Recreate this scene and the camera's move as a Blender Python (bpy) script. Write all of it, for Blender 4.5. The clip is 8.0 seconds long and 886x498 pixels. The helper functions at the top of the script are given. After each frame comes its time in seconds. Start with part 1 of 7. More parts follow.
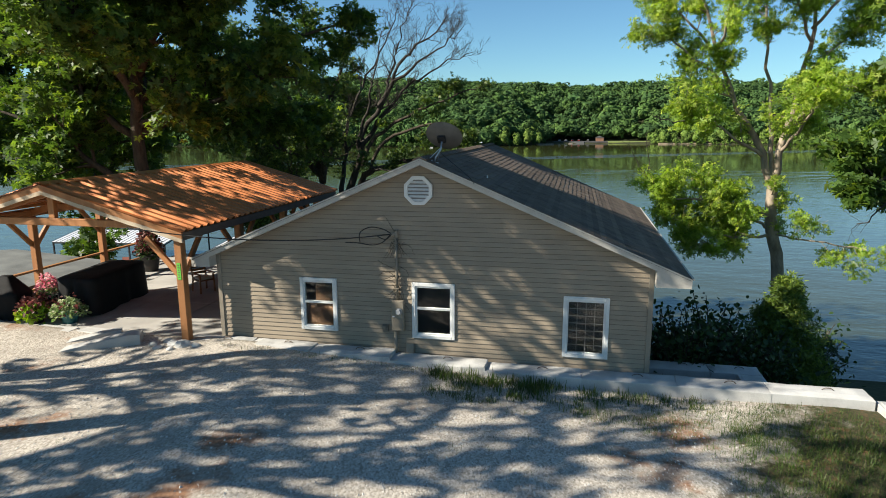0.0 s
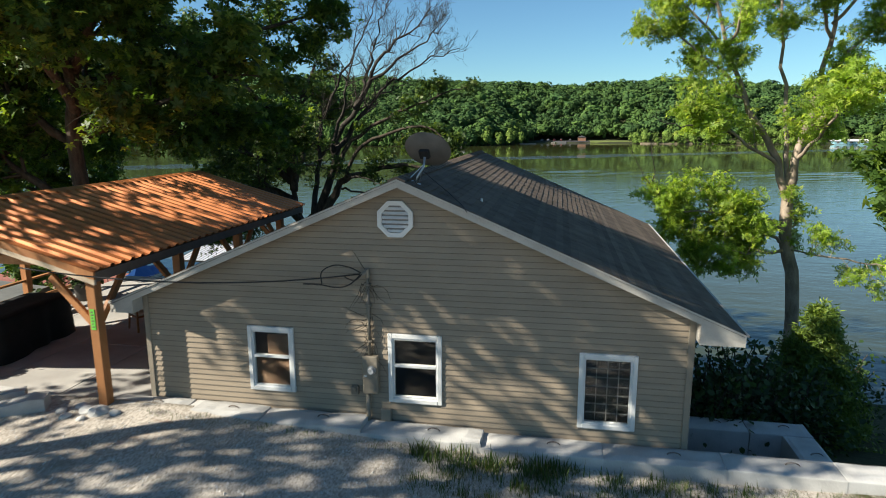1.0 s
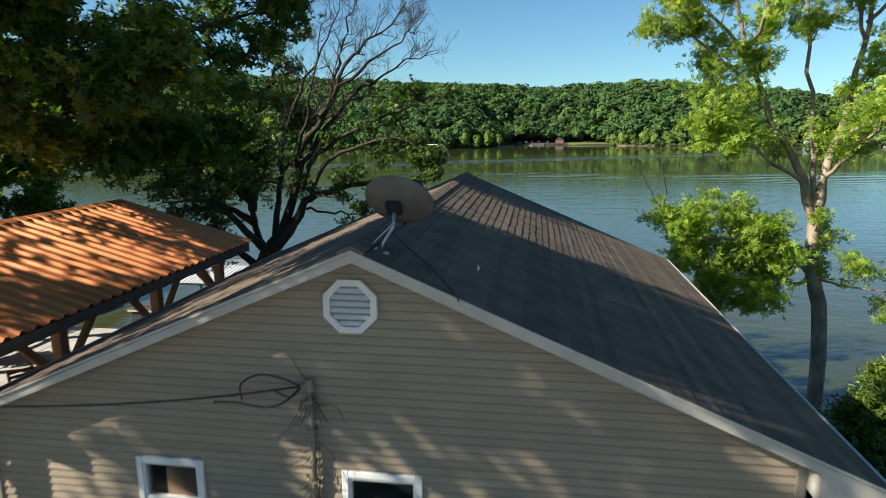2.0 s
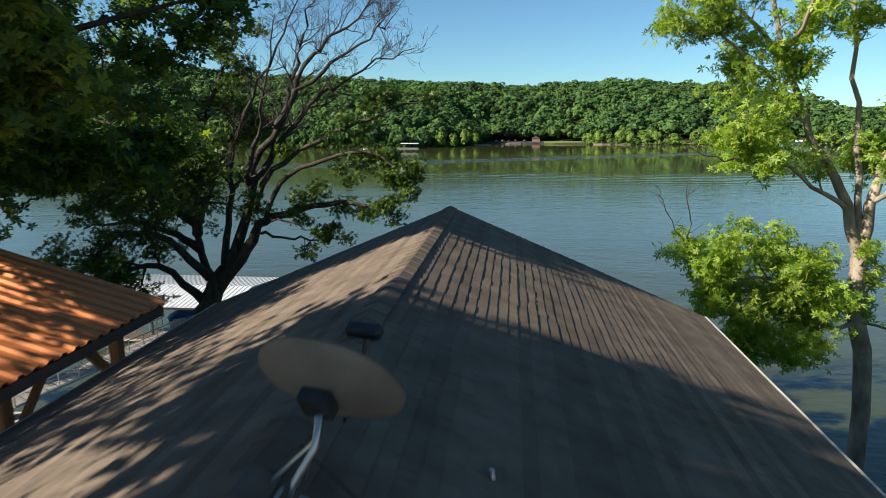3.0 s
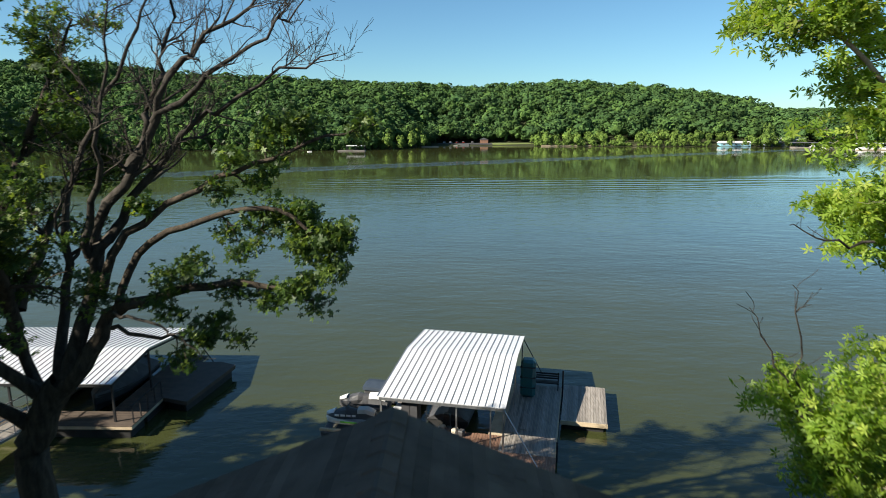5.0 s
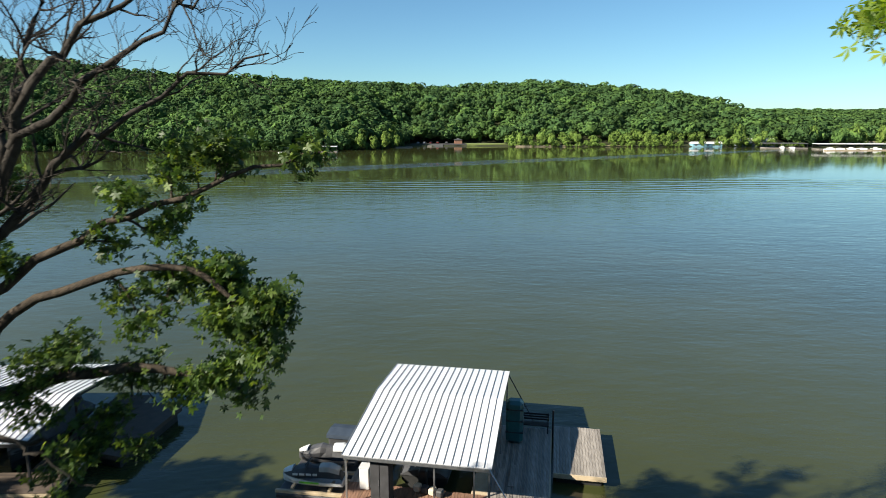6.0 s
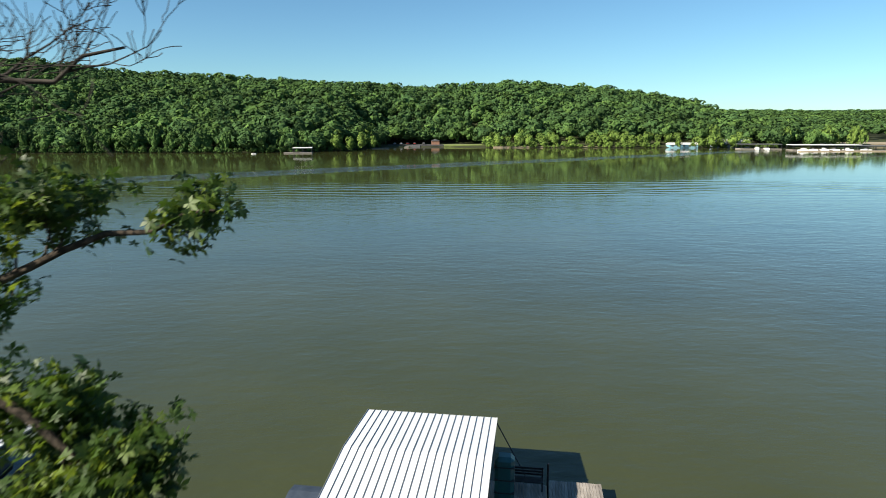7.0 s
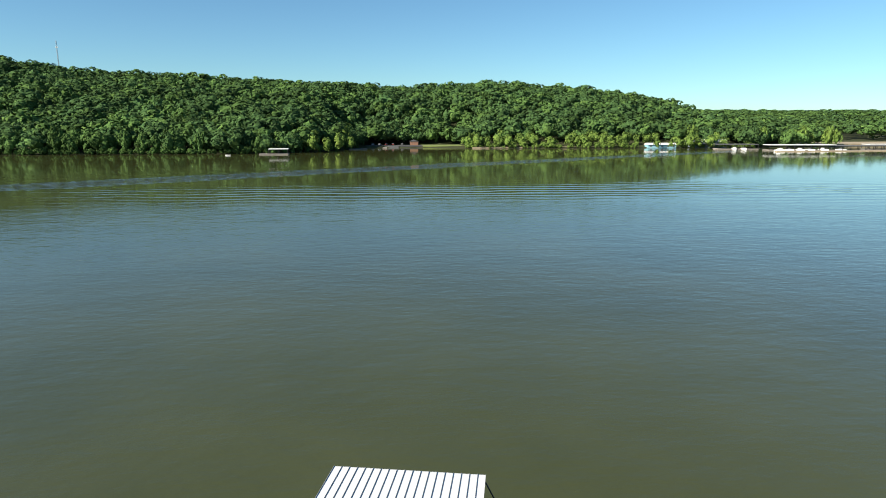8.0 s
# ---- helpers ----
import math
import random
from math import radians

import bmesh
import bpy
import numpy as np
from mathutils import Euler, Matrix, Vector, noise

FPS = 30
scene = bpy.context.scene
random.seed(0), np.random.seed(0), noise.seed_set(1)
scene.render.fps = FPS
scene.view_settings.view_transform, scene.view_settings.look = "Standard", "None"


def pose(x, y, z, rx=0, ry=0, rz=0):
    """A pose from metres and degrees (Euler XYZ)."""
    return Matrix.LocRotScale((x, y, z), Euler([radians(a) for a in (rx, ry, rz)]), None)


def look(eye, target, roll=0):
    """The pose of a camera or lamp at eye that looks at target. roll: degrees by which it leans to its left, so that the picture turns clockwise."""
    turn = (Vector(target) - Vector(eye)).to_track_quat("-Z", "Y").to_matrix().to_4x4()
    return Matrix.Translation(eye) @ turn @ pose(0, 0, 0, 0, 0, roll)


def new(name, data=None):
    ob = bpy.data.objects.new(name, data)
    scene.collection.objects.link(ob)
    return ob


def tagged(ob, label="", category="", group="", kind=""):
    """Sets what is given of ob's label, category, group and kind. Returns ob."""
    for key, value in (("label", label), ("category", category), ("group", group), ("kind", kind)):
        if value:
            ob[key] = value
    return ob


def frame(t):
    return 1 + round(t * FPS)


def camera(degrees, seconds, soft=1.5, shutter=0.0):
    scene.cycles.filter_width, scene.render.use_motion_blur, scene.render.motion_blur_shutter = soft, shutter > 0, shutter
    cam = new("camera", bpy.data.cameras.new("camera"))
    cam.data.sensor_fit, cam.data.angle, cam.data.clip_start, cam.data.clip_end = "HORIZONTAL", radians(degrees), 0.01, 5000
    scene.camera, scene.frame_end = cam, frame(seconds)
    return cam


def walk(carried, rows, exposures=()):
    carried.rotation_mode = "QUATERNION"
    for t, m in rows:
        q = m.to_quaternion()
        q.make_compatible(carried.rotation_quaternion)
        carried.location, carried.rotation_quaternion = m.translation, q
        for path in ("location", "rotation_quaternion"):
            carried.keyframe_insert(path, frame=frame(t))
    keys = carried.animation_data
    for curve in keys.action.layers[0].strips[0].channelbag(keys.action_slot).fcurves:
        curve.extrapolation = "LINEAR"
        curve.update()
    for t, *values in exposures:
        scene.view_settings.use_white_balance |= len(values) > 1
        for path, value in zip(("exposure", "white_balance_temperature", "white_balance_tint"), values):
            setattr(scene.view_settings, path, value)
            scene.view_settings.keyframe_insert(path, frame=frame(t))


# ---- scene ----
cam = camera(70.7, 8.0, soft=0.65, shutter=0.35)
PATH = [
    (0, (3.462, -14.053, 3.819), (3.051, -12.134, 3.433), -0.3),
    (0.5, (3.131, -12.619, 3.883), (2.745, -10.696, 3.494), -0.3),
    (1, (2.786, -10.981, 4.037), (2.43, -9.052, 3.648), -0.2),
    (1.5, (2.417, -9.136, 4.297), (2.094, -7.201, 3.907), -0.2),
    (1.7, (2.273, -8.313, 4.362), (1.964, -6.375, 3.979), -0.25),
    (2.8, (1.538, -3.734, 4.913), (1.308, -1.786, 4.523), -0.25),
    (3, (1.412, -2.85, 5.021), (1.198, -0.9, 4.63), -0.2),
    (3.5, (1.15, -0.944, 5.306), (0.974, 1.009, 4.914), -0.2),
    (4, (0.966, 1.082, 5.604), (0.826, 3.038, 5.212), -0.2),
    (4.5, (0.812, 3.296, 5.85), (0.716, 5.255, 5.459), -0.2),
    (6, (0.607, 9.977, 6.62), (0.637, 11.937, 6.227), -0.1),
    (6.5, (0.644, 12.308, 6.828), (0.71, 14.268, 6.436), -0.1),
    (7, (0.728, 14.633, 7.067), (0.829, 16.592, 6.674), -0.05),
    (7.5, (0.865, 16.971, 7.307), (0.999, 18.928, 6.915), -0.1),
    (8, (1.056, 19.066, 7.387), (1.222, 21.02, 6.994), -0.1),
]
walk(cam, [(t, look(eye, target, roll)) for t, eye, target, roll in PATH])

# ---- light: clear morning, the sun low on the left and a little behind ----
TO_SUN = Vector((-0.765, -0.365, 0.53)).normalized()
world = bpy.data.worlds.new("sky")
scene.world = world
world.use_nodes = True
sky = world.node_tree.nodes.new("ShaderNodeTexSky")
sky.sky_type = "NISHITA"
sky.sun_disc = False
sky.sun_elevation = math.asin(TO_SUN.z)
sky.sun_rotation = math.atan2(TO_SUN.x, TO_SUN.y)
sky.air_density, sky.dust_density, sky.ozone_density = 0.9, 0.15, 1.0
tint = world.node_tree.nodes.new("ShaderNodeMix")
tint.data_type, tint.blend_type = "RGBA", "MULTIPLY"
tint.inputs[0].default_value = 1.0
tint.inputs[7].default_value = (0.66, 0.995, 1.15, 1)
world.node_tree.links.new(sky.outputs[0], tint.inputs[6])
world.node_tree.links.new(tint.outputs[2], world.node_tree.nodes["Background"].inputs[0])
world.node_tree.nodes["Background"].inputs[1].default_value = 0.051
sun = new("sun", bpy.data.lights.new("sun", "SUN"))
sun.data.energy, sun.data.angle, sun.data.color = 5.0, radians(0.53), (1.0, 0.925, 0.785)
sun.matrix_world = look(TO_SUN * 100, (0, 0, 0))
scene.view_settings.exposure = 1.18

# ---- mesh tools ----
def mesh_from(name, verts, faces, mats=()):
    me = bpy.data.meshes.new(name)
    me.from_pydata(verts, [], faces)
    for m in mats:
        me.materials.append(m)
    return me


def thing(name, label, category, at=(0, 0, 0), rz=0.0, group="", kind=""):
    """An Empty at a thing's base, which its parts hang under."""
    ob = new(name)
    ob.matrix_world = pose(*at, 0, 0, rz)
    return tagged(ob, label, category, group, kind)


def part(name, bm, material, parent=None, label="", smooth=False):
    """One mesh object from a bmesh, in its parent's coordinates."""
    me = bpy.data.meshes.new(name)
    bm.normal_update()
    bm.to_mesh(me)
    bm.free()
    me.materials.append(material)
    if smooth:
        for p in me.polygons:
            p.use_smooth = True
    ob = new(name, me)
    ob.parent = parent
    if label:
        ob["label"] = label
    return ob


def link_part(name, me, parent, m=None, label=""):
    ob = new(name, me)
    ob.parent = parent
    if m is not None:
        ob.matrix_basis = m
    if label:
        ob["label"] = label
    return ob


def B():
    return bmesh.new()


def box(bm, lo, hi, m=None, bevel=0.0):
    """A box from corner to corner, with an optional chamfer."""
    lo, hi = Vector(lo), Vector(hi)
    r = bmesh.ops.create_cube(bm, size=1.0, matrix=Matrix.Translation((lo + hi) / 2) @ Matrix.Diagonal((*(hi - lo), 1)))
    if bevel:
        edges = list({e for v in r["verts"] for e in v.link_edges})
        out = bmesh.ops.bevel(bm, geom=edges, offset=bevel, segments=1, affect="EDGES", profile=0.5)
        verts = list({v for f in out["faces"] for v in f.verts} | {v for v in r["verts"] if v.is_valid})
    else:
        verts = r["verts"]
    if m is not None:
        bmesh.ops.transform(bm, matrix=m, verts=verts)
    return bm


def axis_frame(a, b, up=(0, 0, 1)):
    d = (Vector(b) - Vector(a)).normalized()
    u = Vector(up)
    if abs(d.dot(u)) > 0.98:
        u = Vector((0, 1, 0))
    x = u.cross(d).normalized()
    y = d.cross(x).normalized()
    m = Matrix((x, y, d)).transposed().to_4x4()
    m.translation = a
    return m


def beam(bm, a, b, w, h, bevel=0.0, up=(0, 0, 1)):
    """A timber from a to b: w wide across, h deep along up."""
    n = (Vector(b) - Vector(a)).length
    return box(bm, (-w / 2, -h / 2, 0), (w / 2, h / 2, n), axis_frame(a, b, up), bevel)


def rod(bm, a, b, r, r2=None, sides=10):
    a, b = Vector(a), Vector(b)
    m = axis_frame(a, b)
    m.translation = (a + b) / 2
    bmesh.ops.create_cone(bm, cap_ends=True, segments=sides, radius1=r, radius2=r if r2 is None else r2, depth=(b - a).length, matrix=m)
    return bm


def tube(bm, points, radii, sides=7, cap=True):
    """A bent, tapered tube."""
    pts = [Vector(p) for p in points]
    if not isinstance(radii, (list, tuple)):
        radii = [radii] * len(pts)
    rings, ref = [], Vector((0.31, 0.17, 0.93))
    for i, p in enumerate(pts):
        d = (pts[min(i + 1, len(pts) - 1)] - pts[max(i - 1, 0)]).normalized()
        x = ref - d * ref.dot(d)
        x = x.normalized() if x.length > 1e-4 else d.orthogonal().normalized()
        y = d.cross(x)
        rings.append([bm.verts.new(p + (x * math.cos(k * 2 * math.pi / sides) + y * math.sin(k * 2 * math.pi / sides)) * radii[i]) for k in range(sides)])
    for r0, r1 in zip(rings, rings[1:]):
        for k in range(sides):
            bm.faces.new((r0[k], r0[(k + 1) % sides], r1[(k + 1) % sides], r1[k]))
    if cap:
        bm.faces.new(rings[0][::-1])
        bm.faces.new(rings[-1])
    return bm


def prism(bm, poly, a, b, axis="y"):
    """A polygon (u, v) pushed from a to b along an axis: u, v are x, z for y; x, y for z; y, z for x."""
    def p(u, v, w):
        return {"y": (u, w, v), "z": (u, v, w), "x": (w, u, v)}[axis]
    n = len(poly)
    lo = [bm.verts.new(p(u, v, a)) for u, v in poly]
    hi = [bm.verts.new(p(u, v, b)) for u, v in poly]
    fs = [bm.faces.new(lo), bm.faces.new(hi[::-1])]
    for i in range(n):
        fs.append(bm.faces.new((lo[i], hi[i], hi[(i + 1) % n], lo[(i + 1) % n])))
    bmesh.ops.recalc_face_normals(bm, faces=fs)
    return bm


# ---- materials ----
def mat(name, a, b, scale=3.0, fine=60.0, rough=0.7, metal=0.0, bump=0.25, rnd=0.12, stretch=(1, 1, 1), island=False, local=False, third=None, spec=0.5, dist=0.02):
    """Two colours mixed by a broad and a fine noise, with relief and a shade that varies from piece to piece."""
    m = bpy.data.materials.new(name)
    m.use_nodes = True
    nt = m.node_tree
    N, L = nt.nodes, nt.links
    bs = N["Principled BSDF"]
    bs.inputs["Roughness"].default_value = rough
    bs.inputs["Metallic"].default_value = metal
    bs.inputs["Specular IOR Level"].default_value = spec
    mp = N.new("ShaderNodeMapping")
    mp.inputs["Scale"].default_value = stretch
    if local:
        L.new(N.new("ShaderNodeTexCoord").outputs["Object"], mp.inputs[0])
    else:
        L.new(N.new("ShaderNodeNewGeometry").outputs["Position"], mp.inputs[0])
    n1, n2 = N.new("ShaderNodeTexNoise"), N.new("ShaderNodeTexNoise")
    n1.inputs["Scale"].default_value, n1.inputs["Detail"].default_value = scale, 5
    n2.inputs["Scale"].default_value, n2.inputs["Detail"].default_value = fine, 3
    L.new(mp.outputs[0], n1.inputs[0])
    L.new(mp.outputs[0], n2.inputs[0])
    add = N.new("ShaderNodeMath")
    add.operation = "MULTIPLY_ADD"
    L.new(n2.outputs[0], add.inputs[0])
    add.inputs[1].default_value = 0.45
    L.new(n1.outputs[0], add.inputs[2])
    ramp = N.new("ShaderNodeValToRGB")
    L.new(add.outputs[0], ramp.inputs[0])
    ramp.color_ramp.elements[0].position, ramp.color_ramp.elements[1].position = 0.5, 0.95
    ramp.color_ramp.elements[0].color, ramp.color_ramp.elements[1].color = (*a, 1), (*b, 1)
    if third:
        e = ramp.color_ramp.elements.new(0.9)
        e.color = (*third, 1)
        ramp.color_ramp.elements[2].position = 0.92
    hsv = N.new("ShaderNodeHueSaturation")
    L.new(ramp.outputs[0], hsv.inputs["Color"])
    mr = N.new("ShaderNodeMapRange")
    mr.inputs["To Min"].default_value, mr.inputs["To Max"].default_value = 1 - rnd, 1 + rnd
    if island:
        L.new(N.new("ShaderNodeNewGeometry").outputs["Random Per Island"], mr.inputs[0])
    else:
        L.new(N.new("ShaderNodeObjectInfo").outputs["Random"], mr.inputs[0])
    L.new(mr.outputs[0], hsv.inputs["Value"])
    L.new(hsv.outputs[0], bs.inputs["Base Color"])
    if bump:
        bp = N.new("ShaderNodeBump")
        bp.inputs["Strength"].default_value, bp.inputs["Distance"].default_value = bump, dist
        L.new(add.outputs[0], bp.inputs["Height"])
        L.new(bp.outputs[0], bs.inputs["Normal"])
    return m


def leaf_mat(name, dark, light, warm, thru=0.45, grain=0.35, swing=0.25):
    """Thin leaves: each a shade of its own, light shining through."""
    m = bpy.data.materials.new(name)
    m.use_nodes = True
    nt = m.node_tree
    N, L = nt.nodes, nt.links
    bs = N["Principled BSDF"]
    bs.inputs["Roughness"].default_value = 0.5 if thru else 0.9
    bs.inputs["Specular IOR Level"].default_value = 0.35 if thru else 0.08
    ramp = N.new("ShaderNodeValToRGB")
    L.new(N.new("ShaderNodeNewGeometry").outputs["Random Per Island"], ramp.inputs[0])
    cr = ramp.color_ramp
    cr.elements[0].color, cr.elements[1].color = (*dark, 1), (*warm, 1)
    cr.elements.new(0.7).color = (*light, 1)
    big = N.new("ShaderNodeTexNoise")
    big.inputs["Scale"].default_value, big.inputs["Detail"].default_value = grain, 5
    L.new(N.new("ShaderNodeNewGeometry").outputs["Position"], big.inputs[0])
    mr = N.new("ShaderNodeMapRange")
    mr.inputs["From Min"].default_value, mr.inputs["From Max"].default_value = 0.3, 0.7
    mr.inputs["To Min"].default_value, mr.inputs["To Max"].default_value = 1 - swing, 1 + swing
    L.new(big.outputs[0], mr.inputs[0])
    hsv = N.new("ShaderNodeHueSaturation")
    L.new(ramp.outputs[0], hsv.inputs["Color"])
    L.new(mr.outputs[0], hsv.inputs["Value"])
    L.new(hsv.outputs[0], bs.inputs["Base Color"])
    if thru:
        tr = N.new("ShaderNodeBsdfTranslucent")
        h2 = N.new("ShaderNodeHueSaturation")
        h2.inputs["Hue"].default_value, h2.inputs["Saturation"].default_value, h2.inputs["Value"].default_value = 0.485, 1.1, 1.5
        L.new(hsv.outputs[0], h2.inputs["Color"])
        L.new(h2.outputs[0], tr.inputs[0])
        mx = N.new("ShaderNodeMixShader")
        mx.inputs[0].default_value = thru
        L.new(bs.outputs[0], mx.inputs[1])
        L.new(tr.outputs[0], mx.inputs[2])
        L.new(mx.outputs[0], N["Material Output"].inputs[0])
    return m


def glass_mat(name, tint=(0.9, 0.95, 0.95)):
    m = bpy.data.materials.new(name)
    m.use_nodes = True
    bs = m.node_tree.nodes["Principled BSDF"]
    bs.inputs["Base Color"].default_value = (*tint, 1)
    bs.inputs["Transmission Weight"].default_value = 1.0
    bs.inputs["Roughness"].default_value = 0.02
    bs.inputs["IOR"].default_value = 1.45
    return m


M_SIDING = mat("vinyl_siding", (0.235, 0.188, 0.135), (0.29, 0.236, 0.17), 1.2, 40, 0.55, bump=0.05, rnd=0.05, stretch=(1, 1, 4))
# darker siding tone, standing in for the shadow under each lap
M_LAP_SHADE = mat("siding_lap_shadow", (0.104, 0.0864, 0.064), (0.152, 0.128, 0.096), 6, 50, 0.7, bump=0.05, rnd=0.1)
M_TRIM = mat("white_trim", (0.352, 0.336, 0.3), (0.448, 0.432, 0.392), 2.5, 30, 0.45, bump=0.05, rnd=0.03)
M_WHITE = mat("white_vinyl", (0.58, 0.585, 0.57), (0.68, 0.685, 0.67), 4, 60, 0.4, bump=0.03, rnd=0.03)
M_TAUPE = mat("taupe_trim", (0.2, 0.172, 0.132), (0.248, 0.216, 0.168), 3, 40, 0.5, bump=0.05, rnd=0.04)
M_SHINGLE = mat("asphalt_shingle", (0.088, 0.066, 0.049), (0.162, 0.122, 0.091), 2.2, 180, 0.92, bump=0.6, rnd=0.22, stretch=(1, 1, 1), spec=0.25, dist=0.006)
M_FELT = mat("roof_underlay", (0.016, 0.0144, 0.0128), (0.028, 0.024, 0.0216), 3, 50, 0.95, bump=0.2)
M_PANE = glass_mat("window_glass", (0.88, 0.92, 0.92))
M_INNER = mat("unlit_room_dark", (0.04, 0.0384, 0.036), (0.064, 0.06, 0.056), 1, 10, 0.9, bump=0)
M_BLIND = mat("tan_blind", (0.14, 0.068, 0.028), (0.2, 0.104, 0.048), 2, 40, 0.6, bump=0.05)
M_GREYBOX = mat("painted_meter_box", (0.192, 0.16, 0.12), (0.232, 0.2, 0.152), 5, 60, 0.55, bump=0.08)
M_CABLE = mat("black_cable", (0.0096, 0.0096, 0.0096), (0.024, 0.024, 0.024), 8, 60, 0.6, bump=0.1)
M_STEEL = mat("galvanised_steel", (0.336, 0.344, 0.352), (0.48, 0.488, 0.496), 6, 70, 0.4, metal=0.85, bump=0.05)
M_DISH = mat("grey_dish", (0.08, 0.076, 0.068), (0.128, 0.12, 0.108), 4, 80, 0.55, bump=0.05)
M_CONC = mat("cast_concrete", (0.36, 0.355, 0.34), (0.52, 0.515, 0.495), 1.7, 45, 0.9, bump=0.5, rnd=0.09, spec=0.2)
M_PATIO = mat("patio_concrete", (0.304, 0.292, 0.272), (0.448, 0.432, 0.4), 1.1, 50, 0.85, bump=0.25, rnd=0.07, spec=0.25)
M_CEDAR = mat("cedar_timber", (0.288, 0.112, 0.0336), (0.416, 0.188, 0.064), 2.0, 26, 0.6, bump=0.25, rnd=0.15, stretch=(5, 5, 0.8), third=(0.368, 0.16, 0.052))
M_CEDARH = mat("cedar_beam", (0.272, 0.112, 0.036), (0.4, 0.192, 0.072), 2.0, 26, 0.6, bump=0.25, rnd=0.15, stretch=(4, 0.8, 4))
M_BARK_EDGE = mat("pale_live_edge", (0.416, 0.32, 0.216), (0.576, 0.48, 0.36), 2.5, 30, 0.7, bump=0.35)
M_COPPER = mat("copper_painted_steel", (0.50, 0.165, 0.05), (0.60, 0.215, 0.075), 0.8, 35, 0.38, metal=0.35, bump=0.05, rnd=0.05)
M_DRIP = mat("dark_drip_edge", (0.08, 0.06, 0.044), (0.128, 0.096, 0.072), 4, 40, 0.55, bump=0.05)
M_BLACKCLOTH = mat("black_vinyl_cover", (0.0048, 0.0048, 0.0056), (0.0112, 0.0112, 0.012), 3, 60, 0.78, bump=0.35, spec=0.25)
M_ROOFWHITE = mat("white_ribbed_steel", (0.576, 0.584, 0.592), (0.656, 0.664, 0.672), 0.6, 40, 0.35, bump=0.03, rnd=0.03, third=(0.608, 0.616, 0.624))
M_SEAM_SHADE = mat("panel_seam", (0.16, 0.164, 0.168), (0.224, 0.228, 0.232), 3, 50, 0.5, bump=0.05)
M_DECKGREY = mat("weathered_deck_board", (0.16, 0.14, 0.12), (0.304, 0.272, 0.236), 2.2, 35, 0.85, bump=0.35, rnd=0.28, stretch=(6, 0.7, 1))
M_DECKRED = mat("stained_deck_board", (0.16, 0.084, 0.052), (0.248, 0.14, 0.092), 2.2, 35, 0.8, bump=0.3, rnd=0.25, stretch=(6, 0.7, 1))
M_DARKDECK = mat("dark_brown_and_shade_deck", (0.048, 0.0336, 0.024), (0.08, 0.0576, 0.0416), 2, 40, 0.8, bump=0.2, rnd=0.2)
M_DARKSTEEL = mat("dark_steel_frame", (0.02, 0.0208, 0.0224), (0.048, 0.048, 0.0496), 5, 60, 0.5, metal=0.5, bump=0.1)
M_FLOAT = mat("black_float", (0.0096, 0.0096, 0.0096), (0.024, 0.024, 0.024), 3, 30, 0.7, bump=0.1)
M_TEAL = mat("teal_plastic", (0.0096, 0.096, 0.104), (0.016, 0.136, 0.144), 2, 30, 0.4, bump=0.05)
M_NAVY = mat("navy_canvas", (0.016, 0.028, 0.048), (0.032, 0.048, 0.072), 2.5, 60, 0.75, bump=0.3)
M_BLUE = mat("blue_canvas", (0.012, 0.072, 0.256), (0.024, 0.112, 0.336), 2, 40, 0.6, bump=0.15)
M_SKIWHITE = mat("white_gelcoat", (0.576, 0.584, 0.576), (0.656, 0.656, 0.648), 4, 50, 0.25, bump=0.02)
M_SKIGREY = mat("dark_grey_vinyl", (0.036, 0.036, 0.0384), (0.064, 0.064, 0.068), 3, 60, 0.6, bump=0.2)
M_SKIGREEN = mat("lime_green_stripe", (0.096, 0.4, 0.024), (0.136, 0.464, 0.04), 4, 50, 0.3, bump=0)
M_CANVASGREY = mat("grey_canvas", (0.336, 0.328, 0.312), (0.448, 0.44, 0.416), 2.5, 60, 0.8, bump=0.3)
M_PALEWOOD = mat("pale_lumber", (0.368, 0.288, 0.184), (0.496, 0.4, 0.272), 2, 30, 0.75, bump=0.2, rnd=0.12)
M_POTTEAL = mat("glazed_teal_pot", (0.024, 0.104, 0.112), (0.04, 0.16, 0.16), 4, 40, 0.3, bump=0.03)
M_POTDARK = mat("dark_pot", (0.024, 0.0224, 0.0208), (0.048, 0.044, 0.04), 4, 40, 0.6, bump=0.05)
M_CHAIRWOOD = mat("varnished_chair_wood", (0.16, 0.06, 0.02), (0.256, 0.104, 0.036), 3, 30, 0.45, bump=0.1)
M_CUSHION = mat("cream_cushion", (0.496, 0.432, 0.336), (0.592, 0.528, 0.424), 5, 60, 0.85, bump=0.15)
M_BARK = mat("grey_brown_bark", (0.03, 0.025, 0.02), (0.1, 0.08, 0.06), 2.5, 22, 0.95, bump=1.0, stretch=(3, 3, 0.7), spec=0.15, dist=0.05)
M_BARKPALE = mat("pale_smooth_bark", (0.14, 0.11, 0.08), (0.34, 0.28, 0.22), 1.6, 18, 0.9, bump=0.6, stretch=(2, 2, 0.8), spec=0.15, dist=0.03)
M_DEADWOOD = mat("dry_dead_wood", (0.018, 0.0155, 0.013), (0.062, 0.055, 0.047), 2.5, 25, 0.95, bump=0.6, stretch=(3, 3, 0.8), spec=0.15)
M_LEAF_OAK = leaf_mat("oak_leaf", (0.034, 0.074, 0.013), (0.074, 0.14, 0.023), (0.17, 0.25, 0.036), 0.45)
